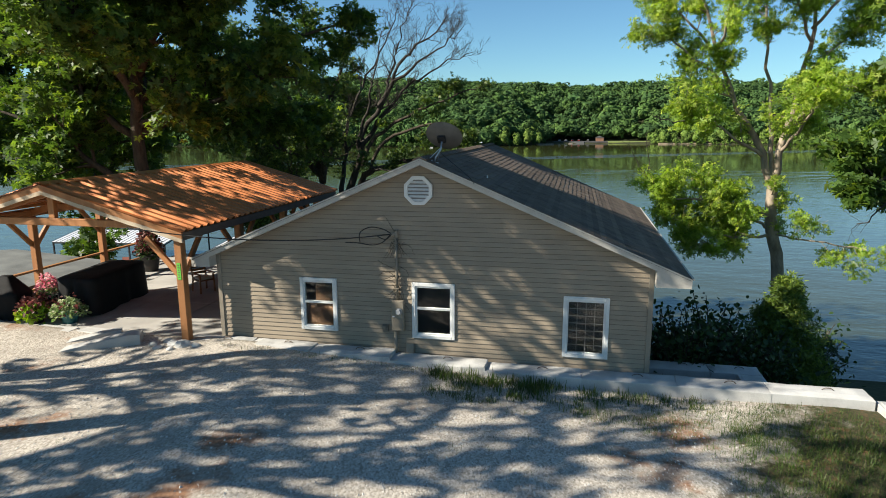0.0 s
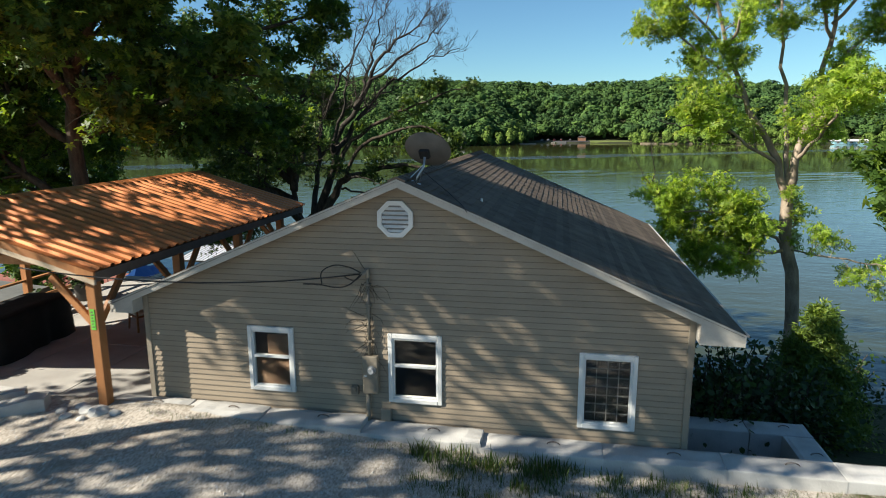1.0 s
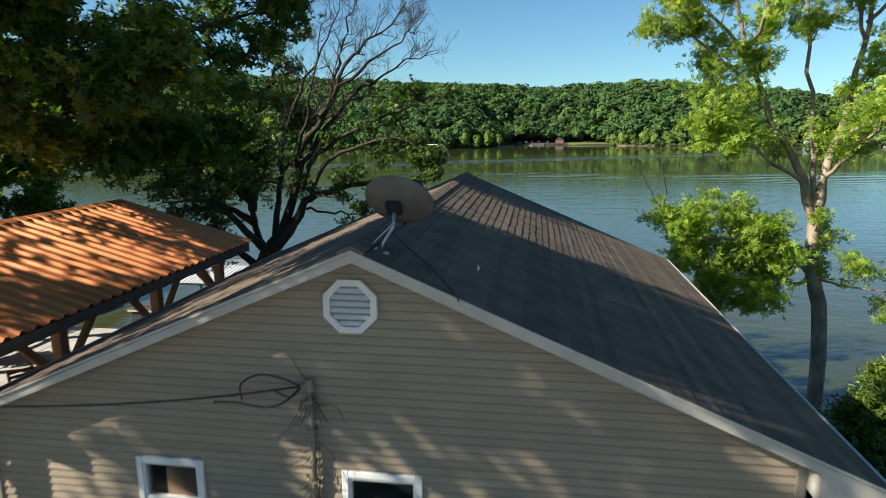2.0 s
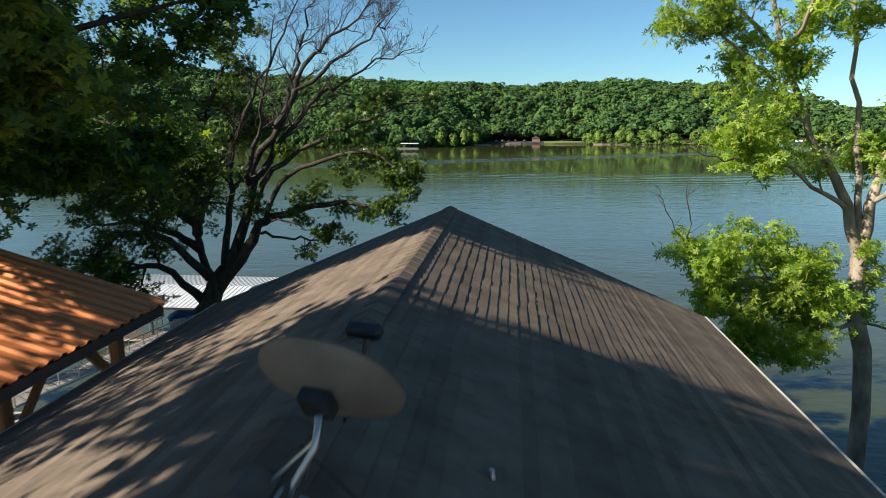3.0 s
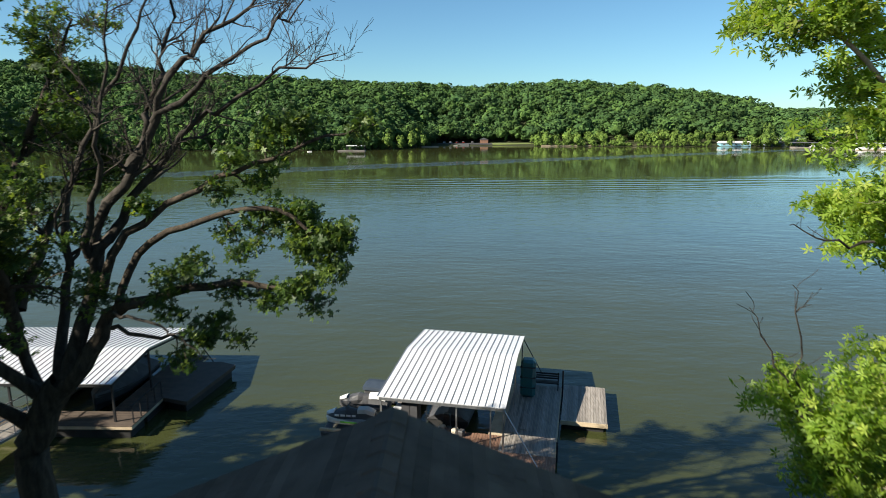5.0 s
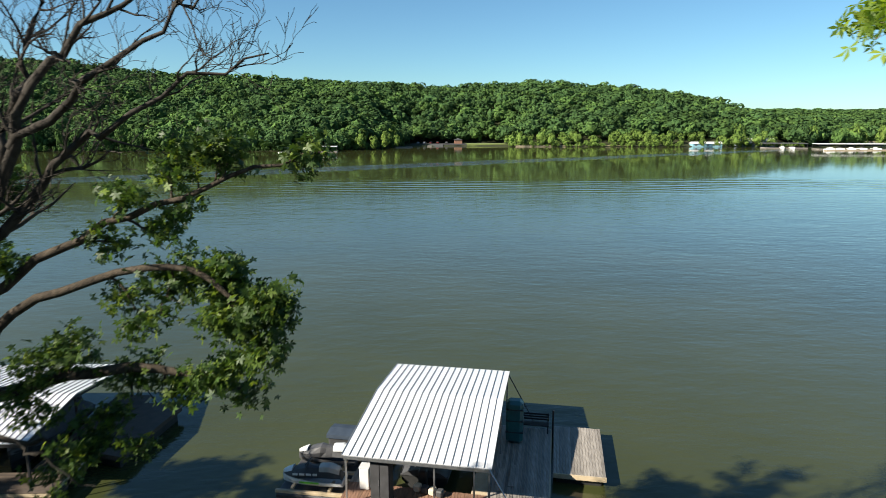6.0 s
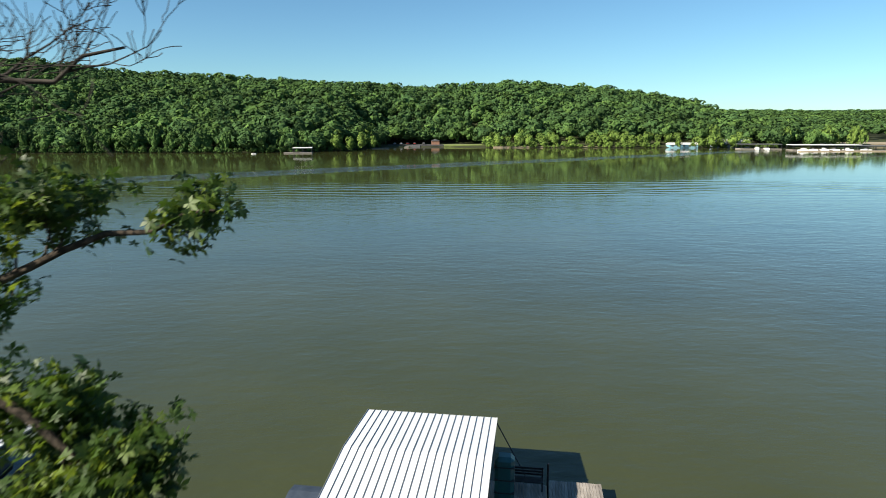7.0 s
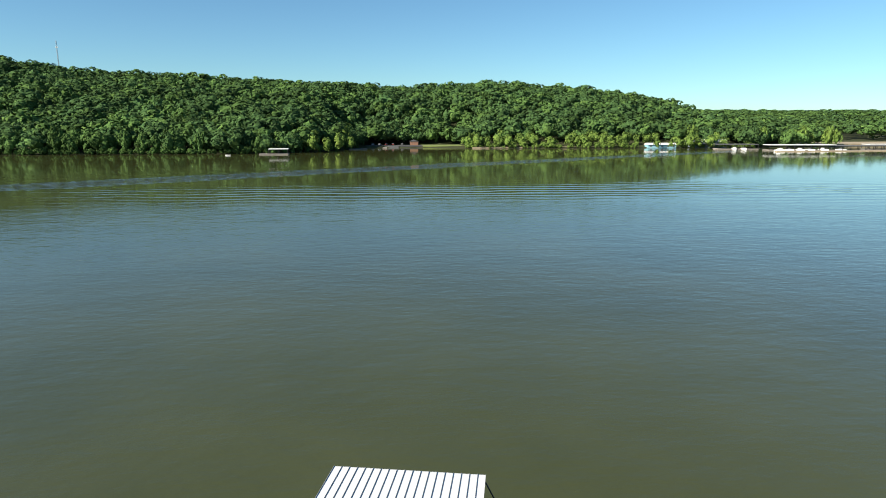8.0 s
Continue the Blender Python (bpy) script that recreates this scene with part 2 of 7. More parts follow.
# darker copy of the oak leaf: shade on the half-dead oak put into colour
M_LEAF_OAKSHADE = leaf_mat("shaded_oak_leaf", (0.028, 0.06, 0.013), (0.055, 0.105, 0.02), (0.15, 0.21, 0.035), 0.38)
M_LEAF_MAPLE = leaf_mat("light_maple_leaf", (0.12, 0.21, 0.028), (0.25, 0.37, 0.05), (0.42, 0.5, 0.1), 0.55)
M_LEAF_CEDAR = leaf_mat("cedar_spray", (0.05, 0.095, 0.018), (0.12, 0.19, 0.025), (0.22, 0.28, 0.045), 0.3)
M_LEAF_DARK = leaf_mat("shrub_leaf", (0.016, 0.042, 0.012), (0.03, 0.065, 0.017), (0.05, 0.085, 0.022), 0.3)
M_LEAF_LIME = leaf_mat("lime_potato_vine", (0.15, 0.25, 0.025), (0.23, 0.36, 0.035), (0.3, 0.42, 0.06), 0.35)
M_LEAF_VARIEG = leaf_mat("variegated_leaf", (0.08, 0.16, 0.04), (0.29, 0.35, 0.17), (0.52, 0.52, 0.38), 0.3)
M_PETAL_PINK = leaf_mat("pink_petal", (0.5, 0.15, 0.18), (0.6, 0.25, 0.28), (0.7, 0.42, 0.4), 0.3)
M_PETAL_RED = leaf_mat("rust_red_foliage", (0.08, 0.03, 0.025), (0.16, 0.06, 0.05), (0.26, 0.11, 0.09), 0.3)
M_GRASS = leaf_mat("grass_blade", (0.036, 0.072, 0.013), (0.065, 0.115, 0.02), (0.15, 0.145, 0.045), 0.35)
M_FOREST = [leaf_mat("forest_crown", (0.033, 0.07, 0.024), (0.048, 0.092, 0.03), (0.064, 0.114, 0.032), 0, 0.05, 0.45),
            leaf_mat("forest_crown_light", (0.045, 0.09, 0.025), (0.064, 0.117, 0.031), (0.086, 0.145, 0.035), 0, 0.05, 0.4),
            leaf_mat("forest_crown_shore", (0.075, 0.125, 0.028), (0.108, 0.168, 0.034), (0.15, 0.21, 0.045), 0, 0.15, 0.35)]


# ---- land and water ----
WATER = -9.7
rng = np.random.default_rng(7)


def smooth(a, b, v):
    t = np.clip((v - a) / (b - a), 0, 1)
    return t * t * (3 - 2 * t)


def shore_line(x):
    return np.interp(x, [-900, -230, -65, -20, 20, 60, 200, 300, 420, 1200], [380, 398, 396, 470, 486, 464, 450, 446, 452, 460])


def ridge_top(x):
    return np.interp(x, [-900, -338, -291, -219, -145, -64, 34, 98, 147, 196, 241, 282, 330, 1500],
                     [60, 52, 44, 38, 35, 31, 29, 33, 29, 28, 20, 6, -5, -4])


def ground_z(x, y):
    """Height of the land: gravel yard, bank down to the lake, lake bed, far wooded hills."""
    yard = -1.5 - 0.4 * smooth(-3.5, 4.0, x) - 0.35 * smooth(8.5, 14, x)
    yard = yard + 0.03 * np.sin(x * 0.9 + y * 0.4) + 0.03 * np.sin(y * 1.3 - x * 0.2)
    bank = np.interp(y, [-2, 1.5, 8, 14, 20, 24, 30, 60, 200], [-2.4, -2.9, -5.5, -7.6, -9.4, -10.2, -11, -14, -16])
    left = np.interp(y, [-2, 9.5, 11, 14, 18, 22, 25, 30, 60, 200], [-1.9, -1.9, -3.4, -5.5, -7.6, -8.9, -10.3, -11, -14, -16])
    left = left - 1.9 * smooth(-13.2, -13.9, x) * smooth(-1.0, 1.5, y)
    left = left - 3.0 * smooth(-12.6, -14.5, x) * smooth(10, 15, y)
    edge = -0.35 + 0 * x
    near = np.where(x < -5.6, left, bank)
    near = near + 0.15 * np.sin(x * 0.7 + 1.3) * smooth(9, 13, y) * smooth(-22, -30, -y)
    w = smooth(edge, edge + 0.25, y)
    z = yard * (1 - w) + near * w
    ys = shore_line(x)
    far = -16 + 6.1 * smooth(ys - 60, ys - 2, y) + (ridge_top(x) + 9.9) * smooth(0, 1, (y - ys + 4) / (640 - ys)) ** 0.8
    flat = smooth(-60, -20, x) * (1 - smooth(56, 80, x)) * (1 - smooth(512, 560, y))
    far = far * (1 - flat) + np.minimum(far, -8.6) * flat
    far = far + np.where(x > 300, 20 * smooth(700, 1150, y) + 14 * smooth(1200, 2200, y), 0)
    far = far + np.where(x <= 300, -0.02 * np.maximum(y - 700, 0), 0)
    return np.where(y > 200, far, z)


def spaced(*stops):
    """Grid lines: (from, to, step) runs put end to end."""
    out = []
    for a, b, s in stops:
        out += list(np.arange(a, b, s))
    return np.array(out + [stops[-1][1]])


gx = spaced((-3000, -900, 300), (-900, -440, 40), (-440, -40, 8), (-40, -16, 2), (-16, 14, 0.45), (14, 30, 2), (30, 420, 8), (420, 1200, 40), (1200, 3000, 300))
gy = spaced((-600, -60, 60), (-60, -16, 4), (-16, -3, 0.45), (-3, 2, 0.13), (2, 32, 1.0), (32, 60, 4), (60, 370, 30), (370, 560, 6), (560, 740, 14), (740, 1300, 50), (1300, 3600, 300))
GX, GY = np.meshgrid(gx, gy)
GZ = ground_z(GX, GY)
verts = np.stack([GX.ravel(), GY.ravel(), GZ.ravel()], 1)
nx, ny = len(gx), len(gy)
ii, jj = np.meshgrid(np.arange(nx - 1), np.arange(ny - 1))
q = (jj * nx + ii).ravel()
me = mesh_from("ground", verts.tolist(), np.stack([q, q + 1, q + nx + 1, q + nx], 1).tolist())
for p in me.polygons:
    p.use_smooth = True


def ground_mat():
    """Crushed pale limestone in the yard, with rusty leaf litter and worn patches; leafy soil elsewhere."""
    m = bpy.data.materials.new("ground")
    m.use_nodes = True
    nt = m.node_tree
    N, L = nt.nodes, nt.links
    bs = N["Principled BSDF"]
    bs.inputs["Roughness"].default_value, bs.inputs["Specular IOR Level"].default_value = 0.95, 0.15
    pos = N.new("ShaderNodeNewGeometry").outputs["Position"]

    def noise_(scale, detail=4, rough=0.55):
        n = N.new("ShaderNodeTexNoise")
        n.inputs["Scale"].default_value, n.inputs["Detail"].default_value, n.inputs["Roughness"].default_value = scale, detail, rough
        L.new(pos, n.inputs[0])
        return n.outputs[0]

    def ramp_(v, *stops):
        r = N.new("ShaderNodeValToRGB")
        L.new(v, r.inputs[0])
        cr = r.color_ramp
        cr.elements[0].position, cr.elements[0].color = stops[0][0], (*stops[0][1], 1)
        cr.elements[1].position, cr.elements[1].color = stops[-1][0], (*stops[-1][1], 1)
        for s, c in stops[1:-1]:
            cr.elements.new(s).color = (*c, 1)
        return r.outputs[0]

    def mix_(f, a, b):
        x = N.new("ShaderNodeMix")
        x.data_type = "RGBA"
        L.new(f, x.inputs[0])
        L.new(a, x.inputs[6])
        L.new(b, x.inputs[7])
        return x.outputs[2]

    vor = N.new("ShaderNodeTexVoronoi")
    vor.inputs["Scale"].default_value = 30
    L.new(pos, vor.inputs[0])
    stone = ramp_(vor.outputs["Color"], (0.1, (0.26, 0.23, 0.193)), (0.45, (0.425, 0.382, 0.325)), (0.85, (0.59, 0.54, 0.474)))
    dirt = ramp_(noise_(9), (0.35, (0.22, 0.192, 0.158)), (0.65, (0.33, 0.298, 0.255)))
    gravel = mix_(ramp_(noise_(0.9, 6), (0.46, (0, 0, 0)), (0.72, (0.75, 0.75, 0.75))), stone, dirt)
    litter = ramp_(noise_(14), (0.35, (0.16, 0.065, 0.03)), (0.7, (0.34, 0.17, 0.085)))
    gravel = mix_(ramp_(noise_(0.42, 5, 0.65), (0.58, (0, 0, 0)), (0.66, (0.85, 0.85, 0.85))), gravel, litter)
    soil = ramp_(noise_(3, 6), (0.3, (0.03, 0.028, 0.016)), (0.55, (0.04, 0.05, 0.02)), (0.75, (0.085, 0.075, 0.05)))
    sep = N.new("ShaderNodeSeparateXYZ")
    L.new(pos, sep.inputs[0])
    lim = N.new("ShaderNodeMapRange")
    lim.inputs["From Min"].default_value, lim.inputs["From Max"].default_value = -0.6, 0.2
    L.new(sep.outputs[1], lim.inputs[0])
    # thin soil under the weeds by the corner of the wall
    turf = N.new("ShaderNodeVectorMath")
    turf.operation = "DISTANCE"
    turf.inputs[1].default_value = (11.5, -4.6, -2.0)
    L.new(pos, turf.inputs[0])
    wob = N.new("ShaderNodeMath")
    wob.operation = "MULTIPLY_ADD"
    L.new(noise_(0.9, 6, 0.7), wob.inputs[0])
    wob.inputs[1].default_value = 5.5
    L.new(turf.outputs["Value"], wob.inputs[2])
    edge = N.new("ShaderNodeMapRange")
    edge.inputs["From Min"].default_value, edge.inputs["From Max"].default_value = 8.3, 7.2
    L.new(wob.outputs[0], edge.inputs[0])
    weedy = ramp_(noise_(6, 5), (0.35, (0.035, 0.042, 0.017)), (0.55, (0.075, 0.066, 0.035)), (0.72, (0.15, 0.08, 0.043)))
    gravel = mix_(edge.outputs[0], gravel, weedy)
    L.new(mix_(lim.outputs[0], gravel, soil), bs.inputs["Base Color"])
    bp = N.new("ShaderNodeBump")
    bp.inputs["Strength"].default_value, bp.inputs["Distance"].default_value = 0.6, 0.03
    hh = N.new("ShaderNodeMath")
    hh.operation = "MULTIPLY_ADD"
    L.new(vor.outputs["Distance"], hh.inputs[0])
    hh.inputs[1].default_value = -0.45
    L.new(noise_(55), hh.inputs[2])
    L.new(hh.outputs[0], bp.inputs["Height"])
    L.new(bp.outputs[0], bs.inputs["Normal"])
    return m


me.materials.append(ground_mat())
tagged(new("ground", me), "pale crushed limestone yard falling to a wooded lake bank", "ground", kind="structure")


def water_mat():
    """Murky olive lake water: small wind ripples, long swells from a passing boat."""
    m = bpy.data.materials.new("lake_water")
    m.use_nodes = True
    nt = m.node_tree
    N, L = nt.nodes, nt.links
    bs = N["Principled BSDF"]
    bs.inputs["Roughness"].default_value = 0.06
    bs.inputs["IOR"].default_value = 1.42
    bs.inputs["Specular IOR Level"].default_value = 0.5
    pos = N.new("ShaderNodeNewGeometry").outputs["Position"]

    def waves(scale, sx, sy, rz, detail=3):
        mp = N.new("ShaderNodeMapping")
        mp.inputs["Scale"].default_value = (sx, sy, 1)
        mp.inputs["Rotation"].default_value = (0, 0, rz)
        L.new(pos, mp.inputs[0])
        n = N.new("ShaderNodeTexNoise")
        n.inputs["Scale"].default_value, n.inputs["Detail"].default_value = scale, detail
        L.new(mp.outputs[0], n.inputs[0])
        return n.outputs[0]

    def bump_(h, strength, dist, normal=None):
        b = N.new("ShaderNodeBump")
        b.inputs["Distance"].default_value = dist
        if isinstance(strength, float):
            b.inputs["Strength"].default_value = strength
        else:
            L.new(strength, b.inputs["Strength"])
        L.new(h, b.inputs["Height"])
        if normal is not None:
            L.new(normal, b.inputs["Normal"])
        return b.outputs[0]

    colour = N.new("ShaderNodeValToRGB")
    L.new(waves(0.05, 1, 1, 0), colour.inputs[0])
    colour.color_ramp.elements[0].position, colour.color_ramp.elements[0].color = 0.35, (0.04, 0.046, 0.0155, 1)
    colour.color_ramp.elements[1].position, colour.color_ramp.elements[1].color = 0.65, (0.05, 0.056, 0.02, 1)
    L.new(colour.outputs[0], bs.inputs["Base Color"])
    sep = N.new("ShaderNodeSeparateXYZ")
    L.new(pos, sep.inputs[0])

    def calc(op, a, b=None, c=None):
        x = N.new("ShaderNodeMath")
        x.operation = op
        for i, v in enumerate((a, b, c)):
            if v is None:
                continue
            if isinstance(v, (int, float)):
                x.inputs[i].default_value = v
            else:
                L.new(v, x.inputs[i])
        return x.outputs[0]

    # the hill shelters the water off the far shore from the wind
    lee = N.new("ShaderNodeMapRange")
    lee.inputs["From Min"].default_value, lee.inputs["From Max"].default_value = 168, 208
    lee.inputs["To Min"].default_value, lee.inputs["To Max"].default_value = 1.0, 0.1
    L.new(calc("ADD", sep.outputs[1], calc("MULTIPLY", waves(0.02, 1, 1, 0.3), 60)), lee.inputs[0])
    n = bump_(waves(2.4, 0.55, 1, 0.15, 5), lee.outputs[0], 0.014)
    n = bump_(waves(0.85, 0.5, 1, -0.1, 4), lee.outputs[0], 0.045, n)
    n = bump_(waves(0.22, 0.5, 1, 0.2, 3), lee.outputs[0], 0.06, n)

    # trains of low swell left by a boat: straight crests fading to both sides
    for ox, oy, ux, uy, width, length, amp in ((46, 294, 0.853, 0.523, 6.0, 3.4, 0.22), (20, 180, 0.995, -0.06, 14.0, 5.5, 0.04), (-40, 262, 0.9, 0.42, 16.0, 6.5, 0.035)):
        d = calc("ADD", calc("MULTIPLY", calc("SUBTRACT", sep.outputs[1], oy), ux), calc("MULTIPLY", calc("SUBTRACT", sep.outputs[0], ox), -uy))
        wob = calc("MULTIPLY", calc("SUBTRACT", waves(0.06, 1, 1, 0.4), 0.5), 9.0)
        d = calc("ADD", d, wob)
        env = calc("EXPONENT", calc("MULTIPLY", calc("MULTIPLY", d, d), -1 / (2 * width * width)))
        h = calc("MULTIPLY", calc("SINE", calc("MULTIPLY", d, 6.283 / length)), env)
        n = bump_(h, 0.6, amp, n)
        if width == 6.0:
            # broken chop along the boat's wake, ending where the boat has gone
            gone = N.new("ShaderNodeMapRange")
            gone.inputs["From Min"].default_value, gone.inputs["From Max"].default_value = 50, 36
            L.new(sep.outputs[0], gone.inputs[0])
            n = bump_(waves(0.9, 0.7, 1, 0.5, 4), calc("MULTIPLY", env, gone.outputs[0]), 0.16, n)
    L.new(n, bs.inputs["Normal"])
    return m


bm = B()
bmesh.ops.create_grid(bm, x_segments=1, y_segments=1, size=1)
bmesh.ops.transform(bm, matrix=Matrix.Translation((0, 590, WATER)) @ Matrix.Diagonal((2500, 570, 1, 1)), verts=bm.verts)
tagged(part("water", bm, water_mat()), "murky green lake water with light ripples", "water", kind="structure")


# ---- far woods ----
def crown_proto(r, lean=1.0, tufts_n=230, tuft=0.85):
    """One broadleaf crown: billowing lobes of leaf tufts round a small dark core, radius and height about 1."""
    bm_ = B()
    bmesh.ops.create_icosphere(bm_, subdivisions=1, radius=0.72)
    off = Vector((r.random() * 50, r.random() * 50, r.random() * 50))
    for v in bm_.verts:
        v.co = v.co * (0.9 + 0.4 * noise.noise(v.co * 2.0 + off))
    bm_.verts.index_update()
    vs = [tuple(v.co) for v in bm_.verts]
    fs = [[v.index for v in f.verts] for f in bm_.faces]
    bm_.free()
    lobes = [(Vector((0.15 * r.normal(), 0.15 * r.normal(), 0.42 * lean)), 0.52)]
    turn = r.random() * 6.3
    for i in range(7):
        w = turn + i * 2.4
        z = -0.45 + 0.16 * i + 0.1 * r.normal()
        d = 0.62 * math.sqrt(max(0.15, 1 - z * z)) * (0.85 + 0.3 * r.random())
        lobes.append((Vector((d * math.cos(w), d * math.sin(w), z * lean)), 0.32 + 0.2 * r.random()))
    for n in range(tufts_n):
        centre, rad = lobes[n % len(lobes)]
        a = Vector(r.normal(size=3)) + Vector((0, 0, 0.35)) + centre * 0.8
        a.normalize()
        p = centre + a * rad * (0.86 + 0.24 * r.random())
        a = (a + Vector(r.normal(size=3)) * 0.17).normalized()
        b = a.orthogonal().normalized()
        w = r.random() * 6.3
        b = (b * math.cos(w) + a.cross(b) * math.sin(w)).normalized()
        c = a.cross(b)
        s = (0.12 + 0.12 * r.random()) * tuft
        k = len(vs)
        vs += [tuple(p + b * s), tuple(p - b * s * 0.55 + c * s * 0.8), tuple(p - b * s * 0.5 - c * s * 0.85)]
        fs.append([k, k + 1, k + 2])
    return np.array(vs), fs


def woods(name, places, label, mats):
    """Many crowns as one mesh. places: x, y, z, radius, height, kind."""
    protos = [crown_proto(rng, ln, 210, 0.95) for ln in (0.95, 1.0, 1.05, 0.9, 1.0, 1.08, 0.98, 0.92, 1.02)]
    fine = [crown_proto(rng, ln, 330, 0.74) for ln in (1.0, 1.15, 0.95, 1.1, 1.05)]
    V, F, MI, base = [], [], [], 0
    for n, (x, y, z, r, h, k) in enumerate(places):
        shore = k == 2 or y < shore_line(x) + 14 and x < 300
        pv, pf = fine[n % len(fine)] if shore else protos[n % len(protos)]
        deep = 0.49 if shore else 0.42
        a = rng.random() * 6.283
        ca, sa = math.cos(a), math.sin(a)
        V.append(np.stack([x + r * (pv[:, 0] * ca - pv[:, 1] * sa), y + r * (pv[:, 0] * sa + pv[:, 1] * ca), z + h * (pv[:, 2] * deep + 1 - deep)], 1))
        F += [[i + base for i in f] for f in pf]
        MI += [int(k)] * len(pf)
        base += len(pv)
    me_ = mesh_from(name, np.concatenate(V).tolist(), F, mats)
    me_.polygons.foreach_set("material_index", MI)
    return tagged(new(name, me_), label, "woods", kind="stuff")


spots = []
for yy in np.arange(386, 650, 7.4):
    for xx in np.arange(-470, 325, 7.4):
        x, y = xx + rng.normal() * 3.4, yy + rng.normal() * 3.4
        if y < shore_line(x) + 1 or (-20 < x < 54 and y < 509):
            continue
        if abs(x) > 120 + 0.62 * y or (174 < x < 207 and y < 463):
            continue
        z = float(ground_z(np.array(x), np.array(y)))
        near = y - shore_line(x)
        r = 4.6 + 4.6 * rng.random() ** 1.5
        k = 0 if rng.random() < 0.62 else 1
        h = 9 + 4.5 * rng.random() + 1.1 * (r - 5.0)
        if near < 12 and rng.random() < 0.45:
            k, r = (2 if x > -60 else 1), 3.0 + 1.4 * rng.random()
        if near < 16 and 55 < x < 210:
            h, k, r = 7 + 3.5 * rng.random(), 2, 2.8 + 1.5 * rng.random()
        spots.append((x, y, z, r, h, k))
for x, y, r, h in ((188, 448, 2.6, 6), (198, 447, 2.4, 4.6), (205, 449, 3, 7), (211, 447, 4, 9), (218, 448, 3.2, 7.5), (226, 446.5, 4, 9), (237, 448, 3.4, 7.5), (-30, 425, 4.2, 12), (-37, 417, 3.0, 9), (-45, 408, 3.6, 11), (-24, 446, 3, 9)):
    spots.append((x, y, -9.6, r, h, 2))
# low growth down to the water's edge
for x in np.arange(-330, 260, 3.2):
    if -22 < x < 54 or 178 < x < 207:
        continue
    r = 1.5 + 1.2 * rng.random()
    spots.append((x + rng.normal(), shore_line(x) + 0.6 + rng.random() * 1.5, -10.2, r, 1.6 * r + 1.6 * rng.random(), 2 if x > 54 else 1))
woods("hill_forest", spots, "dense green broadleaf forest covering the far lake hills", M_FOREST)

spots = []
for yy in np.arange(452, 1300, 25):
    for xx in np.arange(255, 1150, 22):
        x, y = xx + rng.normal() * 5, yy + rng.normal() * 5
        if y < 560 and 285 < x < 430 and rng.random() < 0.93 - 0.4 * (y > 530):
            continue
        if y < shore_line(x) + 8 or x > 200 + 0.78 * y:
            continue
        s = 1 + (y - 450) / 1400
        spots.append((x, y, float(ground_z(np.array(x), np.array(y))), (7 + 3.5 * rng.random()) * s, 12 + 6 * rng.random(), 0 if rng.random() < 0.6 else 1))
for yy in np.arange(1400, 2600, 120):
    for xx in np.arange(400, 2000, 60):
        spots.append((xx + rng.normal() * 14, yy, float(ground_z(np.array(xx), np.array(yy))), 34, 20, 0))
woods("valley_woods", spots, "low green woods receding beyond the marina", M_FOREST)

# ---- the house ----
RIDGE_Z, PITCH = 3.114, 0.425          # ridge height, rise over run
EAVE_X, WALL_L, WALL_R = 5.92, -5.42, 5.19
FRONT_Y, BACK_Y = -0.36, 11.7          # roof from rake to rake
FLOOR_Z = -3.2
SLOPE = math.atan(PITCH)
house = thing("house", "taupe vinyl-sided lake house with brown shingle gable roof", "house")


def roof_z(x):
    return RIDGE_Z - PITCH * abs(x)


WINDOWS = [(-3.19, -2.22, -1.18, 0.157), (-0.31, 0.738, -1.222, 0.157), (3.266, 4.289, -1.443, 0.0)]   # x0, x1, z0, z1

# front wall core, with real openings
bm = B()
xs = sorted({WALL_L, WALL_R, 0.0, *[v for w in WINDOWS for v in w[:2]]})
DROP = 0.145
for a, b in zip(xs, xs[1:]):
    hole = [w for w in WINDOWS if w[0] <= a and b <= w[1]] or [w for w in WINDOWS if w[0] < (a + b) / 2 < w[1]]
    if hole:
        w = hole[0]
        prism(bm, [(a, FLOOR_Z), (b, FLOOR_Z), (b, w[2] + 0.06), (a, w[2] + 0.06)], 0.0, 0.14)
        prism(bm, [(a, w[3] - 0.06), (b, w[3] - 0.06), (b, roof_z(b) - DROP), (a, roof_z(a) - DROP)], 0.0, 0.14)
    else:
        prism(bm, [(a, FLOOR_Z), (b, FLOOR_Z), (b, roof_z(b) - DROP), (a, roof_z(a) - DROP)], 0.0, 0.14)
part("wall_front", bm, M_TAUPE, house)
for x0, x1, name in ((WALL_L, WALL_L + 0.14, "wall_left"), (WALL_R - 0.14, WALL_R, "wall_right")):
    bm = B()
    z1 = roof_z(WALL_R if x0 > 0 else WALL_L) - DROP
    box(bm, (x0, 0.14, -6.5 if x0 > 0 else -4.6), (x1, 11.2, z1))
    part(name, bm, M_SIDING, house)
bm = B()
prism(bm, [(WALL_L + 0.14, -6.5), (WALL_R - 0.14, -6.5), (WALL_R - 0.14, roof_z(WALL_R) - DROP), (0, RIDGE_Z - DROP), (WALL_L + 0.14, roof_z(WALL_L) - DROP)], 11.06, 11.2)
part("wall_back", bm, M_SIDING, house)
# room surfaces coloured near-black, so the unlit interior's dimness is in the colour
bm = B()
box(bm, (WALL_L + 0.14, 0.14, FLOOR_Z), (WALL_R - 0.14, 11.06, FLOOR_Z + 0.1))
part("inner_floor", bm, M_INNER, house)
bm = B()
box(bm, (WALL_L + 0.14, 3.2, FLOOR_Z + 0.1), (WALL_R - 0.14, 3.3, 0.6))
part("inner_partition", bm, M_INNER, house)

